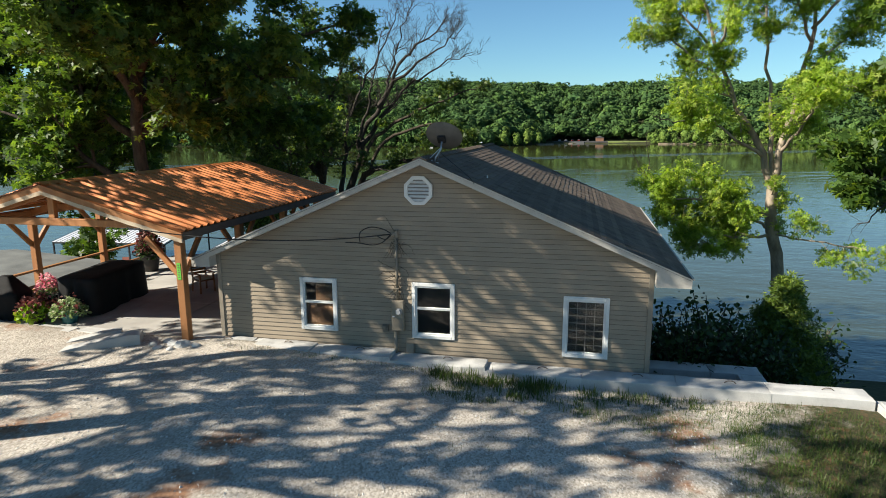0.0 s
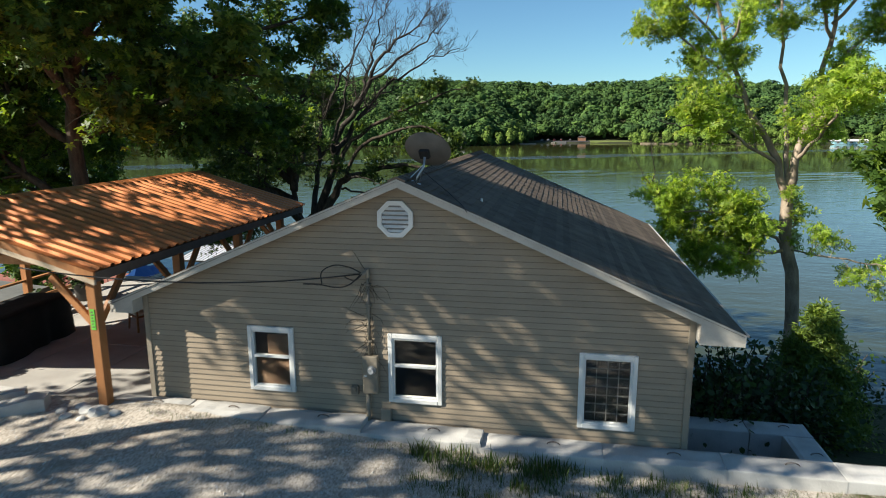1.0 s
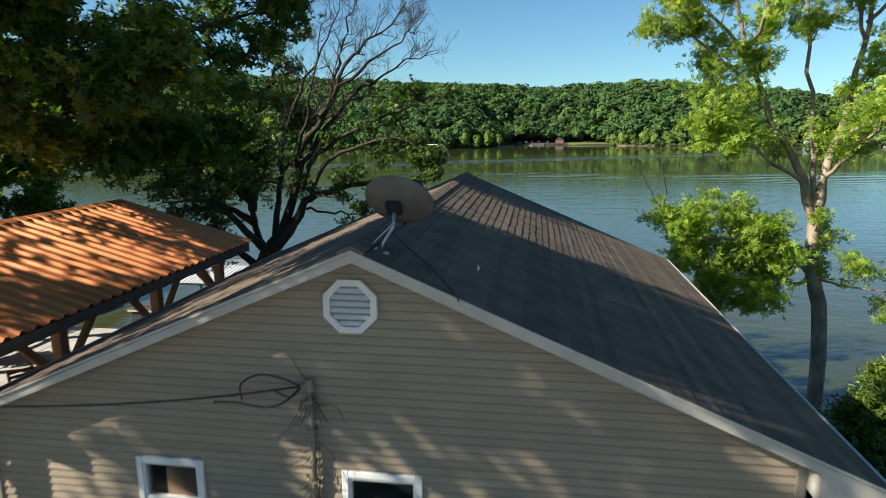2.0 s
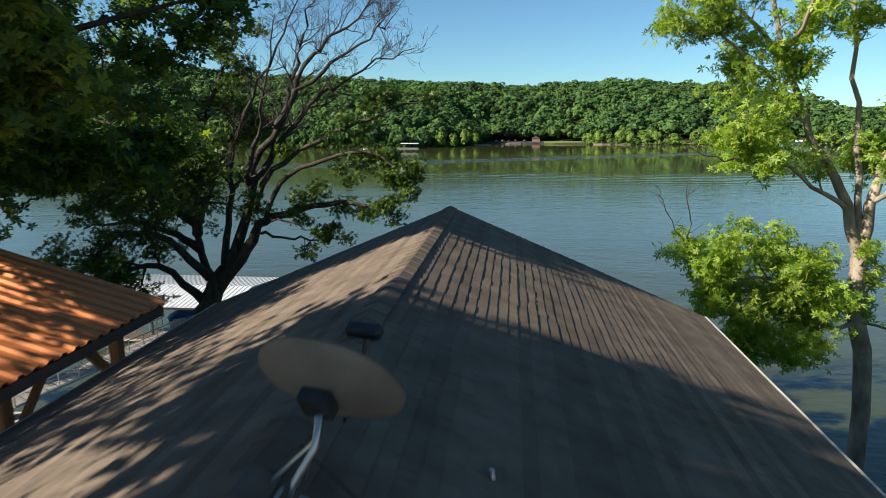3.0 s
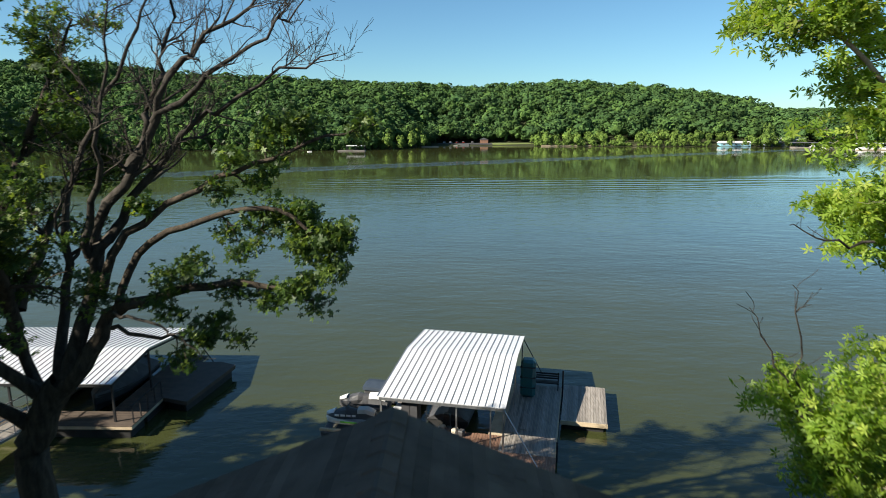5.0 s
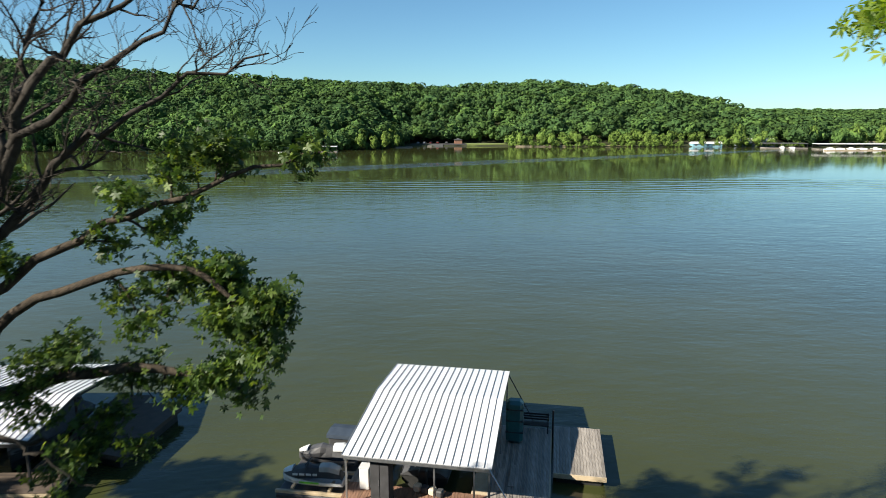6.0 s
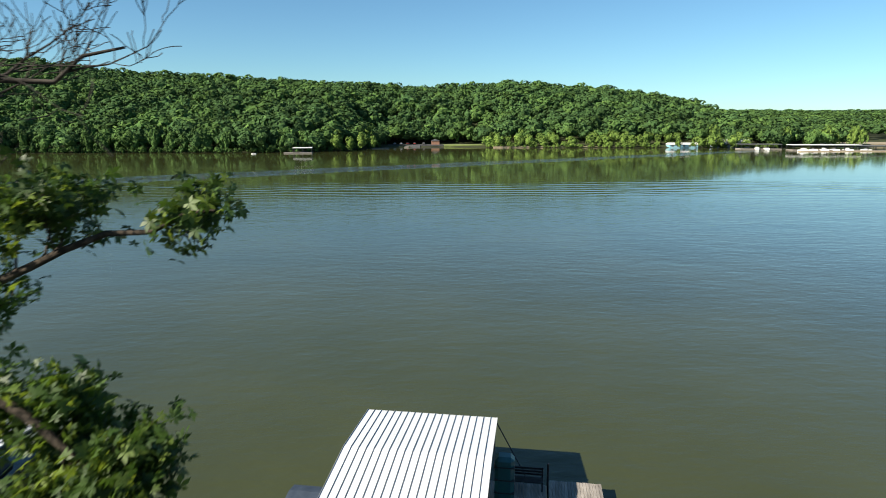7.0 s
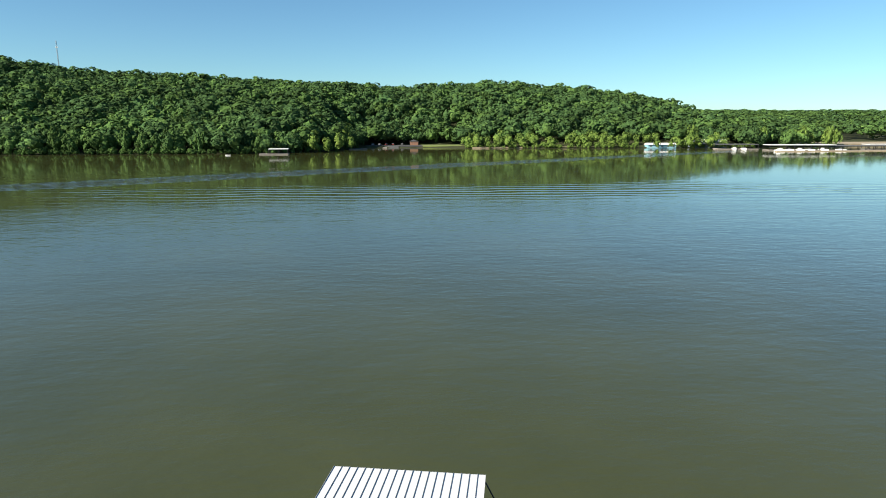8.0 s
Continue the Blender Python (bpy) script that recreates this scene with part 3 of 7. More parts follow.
# lapped siding courses; the lower lip's dark colour paints the lap shadow
COURSE = 0.112
z = -2.4
k = 0
while z < RIDGE_Z - 0.35:
    z1 = z + COURSE
    lim0 = max(WALL_L, -(RIDGE_Z - DROP - z) / PITCH)
    lim1 = min(WALL_R, (RIDGE_Z - DROP - z) / PITCH)
    cuts = [(w[0] + 0.03, w[1] - 0.03) for w in WINDOWS if z1 > w[2] + 0.02 and z < w[3] - 0.02]
    spans, at = [], lim0
    for a, b in cuts:
        if a > at:
            spans.append((at, a))
        at = b
    if lim1 > at:
        spans.append((at, lim1))
    for a, b in spans:
        t0, t1 = a, b
        if z1 > RIDGE_Z - DROP - PITCH * abs(a) and a < 0:
            t0 = -(RIDGE_Z - DROP - z1) / PITCH
        if z1 > RIDGE_Z - DROP - PITCH * abs(b) and b > 0:
            t1 = (RIDGE_Z - DROP - z1) / PITCH
        if t1 - t0 < 0.05:
            continue
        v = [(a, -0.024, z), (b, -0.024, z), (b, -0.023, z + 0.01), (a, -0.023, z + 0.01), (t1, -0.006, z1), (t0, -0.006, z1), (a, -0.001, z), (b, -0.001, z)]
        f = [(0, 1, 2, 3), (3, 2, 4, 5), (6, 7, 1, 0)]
        me = mesh_from("siding_board", v, f, (M_SIDING, M_LAP_SHADE))
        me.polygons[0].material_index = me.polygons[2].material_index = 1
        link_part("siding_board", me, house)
    z = z1

# corner posts, rake boards, soffit ends
for x0, x1 in ((WALL_L - 0.03, WALL_L + 0.085), (WALL_R - 0.085, WALL_R + 0.03)):
    bm = B()
    box(bm, (x0, -0.045, -2.6), (x1, 0.06, roof_z(x1) - DROP + 0.02), bevel=0.008)
    part("corner_trim", bm, M_TAUPE, house)
for s in (-1, 1):
    bm = B()
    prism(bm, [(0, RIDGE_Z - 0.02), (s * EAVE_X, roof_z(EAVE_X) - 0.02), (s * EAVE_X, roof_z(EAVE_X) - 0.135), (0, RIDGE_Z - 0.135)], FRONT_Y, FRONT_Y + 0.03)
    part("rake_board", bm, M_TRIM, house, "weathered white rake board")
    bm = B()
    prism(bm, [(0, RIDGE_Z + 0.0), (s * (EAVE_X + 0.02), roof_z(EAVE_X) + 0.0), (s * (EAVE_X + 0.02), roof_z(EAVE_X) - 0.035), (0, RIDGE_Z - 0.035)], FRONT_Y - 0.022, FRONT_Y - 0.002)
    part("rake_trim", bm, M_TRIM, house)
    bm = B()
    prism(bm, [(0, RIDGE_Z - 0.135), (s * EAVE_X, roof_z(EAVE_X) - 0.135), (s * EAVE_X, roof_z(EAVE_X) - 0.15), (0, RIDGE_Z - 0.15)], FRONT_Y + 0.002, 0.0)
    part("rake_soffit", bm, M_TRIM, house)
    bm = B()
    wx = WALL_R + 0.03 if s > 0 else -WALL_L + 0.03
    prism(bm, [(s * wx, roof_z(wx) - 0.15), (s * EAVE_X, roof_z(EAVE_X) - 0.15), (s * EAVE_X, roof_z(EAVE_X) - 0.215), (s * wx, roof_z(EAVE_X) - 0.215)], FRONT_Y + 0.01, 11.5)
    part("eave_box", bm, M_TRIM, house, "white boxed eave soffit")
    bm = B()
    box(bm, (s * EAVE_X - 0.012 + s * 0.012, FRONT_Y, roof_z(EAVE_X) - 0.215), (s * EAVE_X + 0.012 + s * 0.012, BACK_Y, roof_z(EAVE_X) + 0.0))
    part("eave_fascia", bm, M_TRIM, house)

# roof decks and shingle courses
for s, name in ((-1, "roof_left"), (1, "roof_right")):
    bm = B()
    prism(bm, [(0, RIDGE_Z), (s * EAVE_X, roof_z(EAVE_X)), (s * EAVE_X, roof_z(EAVE_X) - 0.04), (0, RIDGE_Z - 0.04)], FRONT_Y, BACK_Y)
    deck = part(name, bm, M_FELT, house, "brown asphalt shingle roof slope")
    run = EAVE_X / math.cos(SLOPE)
    EXPO = 0.15
    n = int(run / EXPO)
    r = np.random.default_rng(21 if s > 0 else 22)
    for i in range(n + 1):
        d0 = max(run + 0.03 - i * EXPO, 0.0)          # lower edge, measured down from the ridge
        d1 = max(d0 - EXPO - 0.04, 0.0)
        if d0 < 0.06:
            continue
        ys = np.concatenate([[FRONT_Y - 0.01], np.sort(r.uniform(FRONT_Y + 0.1, BACK_Y - 0.1, 46)), [BACK_Y + 0.01]])
        v, f = [], []
        for a, b in zip(ys, ys[1:]):
            up = 0.014 + 0.004 * (r.random() < 0.5) + 0.002 * r.random()
            dd = d0 + r.uniform(-0.006, 0.006) - 0.008 * (r.random() < 0.35)
            q = []
            for d, hgt in ((dd, up), (d1, 0.006), (dd, 0.002)):
                cx, cz = d * math.cos(SLOPE) + hgt * math.sin(SLOPE), RIDGE_Z - d * math.sin(SLOPE) + hgt * math.cos(SLOPE)
                q += [(s * cx, a + 0.0015, cz), (s * cx, b - 0.0015, cz)]
            k = len(v)
            v += q
            f += [(k, k + 1, k + 3, k + 2), (k + 4, k + 5, k + 1, k), (k, k + 2, k + 4), (k + 1, k + 5, k + 3)]
        link_part("shingle_course", mesh_from("shingle_course", v, f, (M_SHINGLE,)), deck)
# ridge caps
n = 40
step = (BACK_Y - FRONT_Y) / n
cap_me = None
for i in range(n):
    y0 = FRONT_Y - 0.01 + i * step
    v = []
    for (y, lift) in ((y0, 0.035), (y0 + step + 0.03, 0.022)):
        for x in (-0.16, -0.02, 0.02, 0.16):
            v.append((x, y - y0, lift + 0.012 - PITCH * abs(x)))
    v += [(x, 0, 0.005 - PITCH * abs(x)) for x in (-0.16, -0.02, 0.02, 0.16)]
    if cap_me is None:
        cap_me = mesh_from("ridge_cap", v, [(0, 1, 5, 4), (1, 2, 6, 5), (2, 3, 7, 6), (8, 9, 1, 0), (9, 10, 2, 1), (10, 11, 3, 2)], (M_SHINGLE,))
    link_part("ridge_cap", cap_me, house, Matrix.Translation((0, y0, RIDGE_Z)))
# pale metal drip edge along the eaves
for s in (-1, 1):
    bm = B()
    box(bm, (s * (EAVE_X + 0.045) - 0.02, FRONT_Y, roof_z(EAVE_X) - 0.03), (s * (EAVE_X + 0.045) + 0.02, BACK_Y, roof_z(EAVE_X) + 0.012))
    part("drip_edge", bm, M_TRIM, house, "pale metal drip edge")


# windows
def sash_window(n, w, mid, kind):
    x0, x1, z0, z1 = w
    win = thing("window", {"blind": "white vinyl window with lowered tan blinds", "dark": "white vinyl double-hung window, dark inside",
                           "grid": "white vinyl window with a lattice of muntins"}[kind], "window", ((x0 + x1) / 2, 0, z0))
    win.parent = house
    del win["category"]
    hw, hh, t = (x1 - x0) / 2, z1 - z0, 0.085
    for lo, hi, nm in (((-hw, -0.055, 0), (-hw + t, 0.02, hh), "jamb"), ((hw - t, -0.055, 0), (hw, 0.02, hh), "jamb"),
                       ((-hw + t, -0.055, hh - t), (hw - t, 0.02, hh), "head"), ((-hw + t, -0.062, 0), (hw - t, 0.02, t), "sill")):
        part(nm, box(B(), lo, hi, None, 0.008), M_WHITE, win)
    iw = hw - t
    bm = B()
    for lo, hi in (((-iw, -0.03, t), (-iw + 0.035, 0.05, hh - t)), ((iw - 0.035, -0.03, t), (iw, 0.05, hh - t)),
                   ((-iw + 0.035, -0.03, t), (iw - 0.035, 0.05, t + 0.035)), ((-iw + 0.035, -0.03, hh - t - 0.035), (iw - 0.035, 0.05, hh - t))):
        box(bm, lo, hi)
    part("sash_frame", bm, M_WHITE, win)
    if mid:
        part("meeting_rail", box(B(), (-iw + 0.035, -0.035, mid - 0.028), (iw - 0.035, 0.05, mid + 0.028), None, 0.005), M_WHITE, win)
        panes = ((t + 0.035, mid - 0.028), (mid + 0.028, hh - t - 0.035))
    else:
        panes = ((t + 0.035, hh - t - 0.035),)
    for a, b in panes:
        ob = part("pane", box(B(), (-iw + 0.035, 0.008, a), (iw - 0.035, 0.014, b)), M_PANE, win)
        ob.visible_shadow = False
    if kind == "blind":
        me_ = mesh_from("blind_slat", [(-iw + 0.04, -0.012, -0.010), (iw - 0.04, -0.012, -0.010), (iw - 0.04, 0.012, 0.010), (-iw + 0.04, 0.012, 0.010),
                                       (-iw + 0.04, -0.012, -0.012), (iw - 0.04, -0.012, -0.012), (iw - 0.04, 0.012, 0.008), (-iw + 0.04, 0.012, 0.008)],
                        [(0, 1, 2, 3), (7, 6, 5, 4), (0, 4, 5, 1), (2, 6, 7, 3)], (M_BLIND,))
        for i in range(46):
            zz = t + 0.05 + i * 0.0225
            if zz < hh - t - 0.04:
                link_part("blind_slat", me_, win, Matrix.Translation((0.16 if zz > mid else 0.0, 0.035, zz)) @ Matrix.Diagonal((0.72 if zz > mid else 1.0, 1, 1, 1)))
    if kind == "grid":
        for i in range(1, 4):
            x = -iw + 0.035 + i * (2 * iw - 0.07) / 4
            part("muntin", box(B(), (x - 0.009, 0.018, t + 0.035), (x + 0.009, 0.034, hh - t - 0.035)), M_MUNTIN, win)
        for i in range(1, 7):
            zz = t + 0.035 + i * (hh - 2 * t - 0.07) / 7
            part("muntin", box(B(), (-iw + 0.035, 0.02, zz - 0.009), (iw - 0.035, 0.032, zz + 0.009)), M_MUNTIN, win)
        # dark sheet behind the lattice, coloured as the unlit room
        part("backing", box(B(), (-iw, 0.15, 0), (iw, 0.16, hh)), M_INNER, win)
    return win


M_MUNTIN = mat("dull_muntin", (0.16, 0.152, 0.136), (0.224, 0.212, 0.192), 5, 50, 0.6, bump=0.05)
sash_window(1, WINDOWS[0], 0.72, "blind")
sash_window(2, WINDOWS[1], 0.74, "dark")
sash_window(3, WINDOWS[2], 0.0, "grid")

# octagonal gable vent with louvres
vent = thing("gable_vent", "white octagonal louvred gable vent", "vent", (-0.115, -0.04, 2.36))
vent.parent = house
del vent["category"]
R8 = 0.36
oct_o = [(R8 * math.cos(math.pi / 8 + i * math.pi / 4), R8 * math.sin(math.pi / 8 + i * math.pi / 4)) for i in range(8)]
oct_i = [(u * 0.76, v * 0.76) for u, v in oct_o]
bm = B()
for i in range(8):
    j = (i + 1) % 8
    prism(bm, [oct_o[i], oct_o[j], oct_i[j], oct_i[i]], -0.045, 0.02)
part("vent_frame", bm, M_WHITE, vent)
part("vent_backing", prism(B(), oct_i, 0.004, 0.016), M_MUNTIN, vent)
for i in range(6):
    zz = -0.22 + i * 0.082
    w = min(0.255, 0.355 - abs(zz) * 0.95)
    bm = B()
    box(bm, (-w, -0.028, -0.005), (w, 0.028, 0.005), Matrix.Translation((0, -0.012, zz)) @ Matrix.Rotation(radians(48), 4, "X"))
    part("louvre", bm, M_WHITE, vent)

# electric service: mast, weatherhead, meter, boxes
service = thing("electric_service", "taupe meter box with conduit mast and weatherhead on siding", "meter box", (-0.66, -0.03, -1.2))
part("mast", rod(B(), (0, -0.06, 0.75), (0, -0.06, 2.5), 0.035), M_GREYBOX, service, smooth=True)
bm = B()
rod(bm, (0, -0.06, 2.46), (0, -0.08, 2.62), 0.055, 0.035)
rod(bm, (0.0, -0.06, 2.56), (-0.11, -0.13, 2.5), 0.05, 0.04)
part("weatherhead", bm, M_GREYBOX, service)
part("meter_cabinet", box(B(), (-0.13, -0.14, 0.16), (0.17, 0.0, 0.92), None, 0.012), M_GREYBOX, service)
part("cabinet_cover", box(B(), (-0.115, -0.152, 0.18), (0.155, -0.14, 0.5), None, 0.006), M_GREYBOX, service)
bm = B()
rod(bm, (0.06, -0.14, 0.66), (0.06, -0.17, 0.66), 0.085, sides=20)
part("meter_ring", bm, M_STEEL, service)
bm = B()
rod(bm, (0.06, -0.17, 0.66), (0.06, -0.24, 0.66), 0.068, 0.055, sides=20)
part("meter_glass", bm, mat("meter_glass", (0.22, 0.23, 0.24), (0.4, 0.42, 0.43), 20, 60, 0.1, bump=0), service)
part("seal_tag", box(B(), (-0.1, -0.157, 0.52), (-0.04, -0.1535, 0.545)), M_WHITE, service)
part("lower_conduit", rod(B(), (-0.05, -0.06, -0.6), (-0.05, -0.06, 0.16), 0.045), M_GREYBOX, service, smooth=True)
for z0 in (1.2, 1.9, 2.3):
    part("mast_strap", box(B(), (-0.055, -0.1, z0), (0.055, -0.005, z0 + 0.03)), M_GREYBOX, service)
socket = thing("outlet_box", "small taupe weatherproof outlet box on siding", "outlet box", (-0.98, -0.03, -1.02))
part("box_body", box(B(), (-0.07, -0.07, -0.09), (0.07, 0.0, 0.09), None, 0.008), M_GREYBOX, socket)
part("box_cover", box(B(), (-0.055, -0.1, -0.02), (0.03, -0.07, 0.075), None, 0.006), M_GREYBOX, socket)
telbox = thing("cable_box", "grey utility cable box low on the wall", "utility box", (-0.36, -0.03, -1.5))
part("box_body", box(B(), (-0.1, -0.08, -0.14), (0.1, 0.0, 0.14), None, 0.01), M_TAUPE, telbox)


def sag(a, b, drop, n=14):
    a, b = Vector(a), Vector(b)
    return [a.lerp(b, i / n) - Vector((0, 0, drop * 4 * (i / n) * (1 - i / n))) for i in range(n + 1)]


def loop(pts, n=6):
    """A rounded line through a few places."""
    P_, out = [Vector(p) for p in pts], []
    for i in range(len(P_) - 1):
        a, b, c, d = P_[max(i - 1, 0)], P_[i], P_[i + 1], P_[min(i + 2, len(P_) - 1)]
        for k in range(n):
            t = k / n
            out.append(0.5 * (2 * b + (c - a) * t + (2 * a - 5 * b + 4 * c - d) * t * t + (3 * b - a - 3 * c + d) * t ** 3))
    return out + [P_[-1]]


bm = B()
tube(bm, sag((-0.78, -0.16, 1.33), (-6.7, -1.6, 1.55), 0.22, 20), 0.014, 6)
tube(bm, loop([(-0.75, -0.2, 1.36), (-0.95, -0.25, 1.47), (-1.25, -0.25, 1.5), (-1.5, -0.24, 1.36), (-1.52, -0.2, 1.12)]), 0.012, 6)
tube(bm, loop([(-0.76, -0.2, 1.33), (-0.95, -0.24, 1.15), (-1.2, -0.26, 1.08), (-1.55, -0.26, 1.12), (-1.85, -0.3, 1.13)]), 0.013, 6)
tube(bm, loop([(-0.74, -0.18, 1.33), (-0.86, -0.22, 1.22), (-0.98, -0.22, 1.24), (-1.08, -0.2, 1.28)]), 0.012, 6)
tagged(part("power_cable", bm, M_CABLE, None, "", True), "black overhead power cable looping from the weatherhead", "cable")

# dried vine on the mast
bm = B()
rv = random.Random(5)
for i in range(34):
    p = Vector((-0.66 + rv.uniform(-0.12, 0.12), -0.09, rv.choice([rv.uniform(-0.35, 0.55), rv.uniform(1.0, 1.42)])))
    pts = [p]
    d = Vector((rv.uniform(-1, 1), rv.uniform(-0.3, 0.1), rv.uniform(-0.9, 0.5))).normalized()
    for _ in range(5):
        d = (d + Vector((rv.uniform(-0.5, 0.5), rv.uniform(-0.15, 0.15), rv.uniform(-0.6, 0.25)))).normalized()
        q2 = pts[-1] + d * rv.uniform(0.06, 0.13)
        q2.y = min(q2.y, -0.035)
        pts.append(q2)
    tube(bm, pts, [0.006, 0.005, 0.005, 0.004, 0.003, 0.002], 4)
tagged(part("dry_vine", bm, M_DEADWOOD), "dry leafless vine tangled on the conduit mast", "vine")

# satellite dish on the roof
dish = thing("satellite_dish", "dark grey oval satellite dish on a bent mast", "satellite dish", (0.24, 0.1, roof_z(0.24) - 0.02))
bm = B()
tube(bm, [(0, 0, 0.02), (0.03, 0.02, 0.12), (0.13, 0.1, 0.3), (0.15, 0.12, 0.48)], 0.024, 8)
part("mast", bm, M_STEEL, dish, smooth=True)
bm = B()
box(bm, (-0.09, -0.07, 0.0), (0.09, 0.07, 0.03), Matrix.Rotation(SLOPE, 4, "Y"))
tube(bm, [(0.0, 0.25, -0.02), (0.12, 0.11, 0.32)], 0.012, 6)
tube(bm, [(-0.22, 0.05, 0.0), (0.12, 0.09, 0.33)], 0.012, 6)
part("foot", bm, M_STEEL, dish)
bm = B()
rows_ = 9
ring = []
for i in range(rows_):
    rr = i / (rows_ - 1)
    if i == 0:
        ring.append([bm.verts.new((0, 0, 0))])
        continue
    ring.append([bm.verts.new((0.46 * rr * math.cos(a), 0.36 * rr * math.sin(a), 0.11 * rr * rr)) for a in [k * math.pi / 16 for k in range(32)]])
for k in range(32):
    bm.faces.new((ring[0][0], ring[1][k], ring[1][(k + 1) % 32]))
for r0, r1 in zip(ring[1:], ring[2:]):
    for k in range(32):
        bm.faces.new((r0[k], r1[k], r1[(k + 1) % 32], r0[(k + 1) % 32]))
back = bmesh.ops.duplicate(bm, geom=bm.faces[:])
for g in back["geom"]:
    if isinstance(g, bmesh.types.BMVert):
        g.co.z -= 0.015
bmesh.ops.reverse_faces(bm, faces=[g for g in back["geom"] if isinstance(g, bmesh.types.BMFace)])
DISH_M = Matrix.Translation((0.15, 0.2, 0.56)) @ look((0, 0, 0), (-0.25, -1.0, -0.62)).to_quaternion().to_matrix().to_4x4()
bmesh.ops.transform(bm, matrix=DISH_M, verts=bm.verts)
part("reflector", bm, M_DISH, dish, smooth=True)
bm = B()
box(bm, (-0.09, -0.08, -0.1), (0.09, 0.08, -0.02), DISH_M)
part("bracket", bm, M_DARKSTEEL, dish)
bm = B()
tube(bm, [DISH_M @ Vector((0, -0.34, 0.06)), DISH_M @ Vector((0, -0.36, 0.3)), DISH_M @ Vector((0, -0.12, 0.55))], 0.014, 6)
box(bm, (-0.12, -0.13, 0.5), (0.12, -0.04, 0.6), DISH_M, 0.02)
part("feed_arm", bm, M_DARKSTEEL, dish)
bm = B()
pts = [(0.28, 0.2, roof_z(0.28) + 0.3), (0.5, 0.18, roof_z(0.5) + 0.2), (0.85, 0.05, roof_z(0.85) + 0.1), (1.15, -0.3, roof_z(1.15) + 0.05), (1.25, -0.4, roof_z(1.25) - 0.02)]
tube(bm, pts, 0.008, 5)
tagged(part("dish_cable", bm, M_CABLE), "thin black dish cable trailing down the shingles", "cable")
bolt = tagged(part("roof_boot", rod(B(), (1.312, 1.185, roof_z(1.312)), (1.312, 1.185, roof_z(1.312) + 0.07), 0.03, 0.02), M_STEEL), "small pale metal roof vent stub", "vent pipe")

# ---- trees ----
def leaves_mesh(name, P, size, material, r, shape="leaf", up=0.6, out=None, droop=0.0):
    """A leaf at each place of P: a folded blade of six corners, turned at random with its face mostly up."""
    n = len(P)
    P = np.asarray(P, float)
    nrm = r.normal(size=(n, 3)) * 0.75 + np.array([0, 0, up])
    if out is not None:
        nrm = nrm + out
    nrm /= np.linalg.norm(nrm, axis=1)[:, None]
    d = r.normal(size=(n, 3)) + np.array([0, 0, -droop])
    d -= nrm * (d * nrm).sum(1)[:, None]
    d /= np.linalg.norm(d, axis=1)[:, None] + 1e-9
    s = np.cross(nrm, d)
    sz = size * r.uniform(0.65, 1.25, n)
    if shape == "leaf":
        uv = [(0, 0, 0), (-0.36, 0.3, 0.1), (-0.30, 0.72, 0.08), (0, 1.0, -0.08), (0.30, 0.72, 0.08), (0.36, 0.3, 0.1)]
        fc = [(0, 3, 2, 1), (0, 5, 4, 3)]
    elif shape == "lobed":
        uv = [(0, 0, 0), (-0.30, 0.18, 0.06), (-0.52, 0.42, 0.05), (-0.22, 0.5, 0.05), (-0.36, 0.82, 0.0), (0, 1.0, -0.1),
              (0.36, 0.82, 0.0), (0.22, 0.5, 0.05), (0.52, 0.42, 0.05), (0.30, 0.18, 0.06)]
        fc = [(0, 3, 2, 1), (0, 5, 4, 3), (0, 7, 6, 5), (0, 9, 8, 7)]
    elif shape in ("whorl", "oak_whorl"):
        # a twig's end: leaves fanned out from one place, drooping at their tips
        uv, fc = [(0, 0, 0)], []
        wide = 0.17 if shape == "whorl" else 0.23
        for ang, ln, dz in ((-1.95, 0.72, -0.05), (-0.95, 0.95, -0.18), (0.05, 1.0, -0.1), (1.0, 0.9, -0.22), (2.0, 0.7, 0.02)):
            ca, sa = math.cos(ang), math.sin(ang)
            k = len(uv)
            for a, b, c in ((-wide, 0.55, 0.04), (0.03, 1.0, dz), (wide, 0.5, 0.06)):
                uv.append((ln * (a * ca + b * sa), ln * (b * ca - a * sa), c))
            fc.append((0, k + 2, k + 1, k))
    elif shape == "blade":
        uv = [(-0.03, 0, 0), (0.03, 0, 0), (0.022, 0.55, 0.0), (-0.022, 0.55, 0.0), (0, 1.0, -0.06)]
        fc = [(0, 1, 2, 3), (3, 2, 4)]
    else:
        uv = [(0, 0, 0), (-0.11, 0.45, 0.03), (0, 1.0, -0.05), (0.11, 0.45, 0.03)]
        fc = [(0, 3, 2, 1)]
    m = len(uv)
    V = np.empty((n, m, 3))
    for i, (a, b, c) in enumerate(uv):
        V[:, i] = P + (s * a + d * b + nrm * c) * sz[:, None]
    base = np.arange(n) * m
    loops = np.concatenate([np.stack([base + k for k in f], 1).ravel() for f in fc])
    sizes = np.concatenate([np.full(n, len(f)) for f in fc])
    me_ = bpy.data.meshes.new(name)
    me_.vertices.add(n * m)
    me_.vertices.foreach_set("co", V.ravel())
    me_.loops.add(len(loops))
    me_.loops.foreach_set("vertex_index", loops.astype(np.int32))
    me_.polygons.add(len(sizes))
    me_.polygons.foreach_set("loop_start", (np.cumsum(sizes) - sizes).astype(np.int32))
    me_.materials.append(material)
    me_.update(calc_edges=True)
    return me_


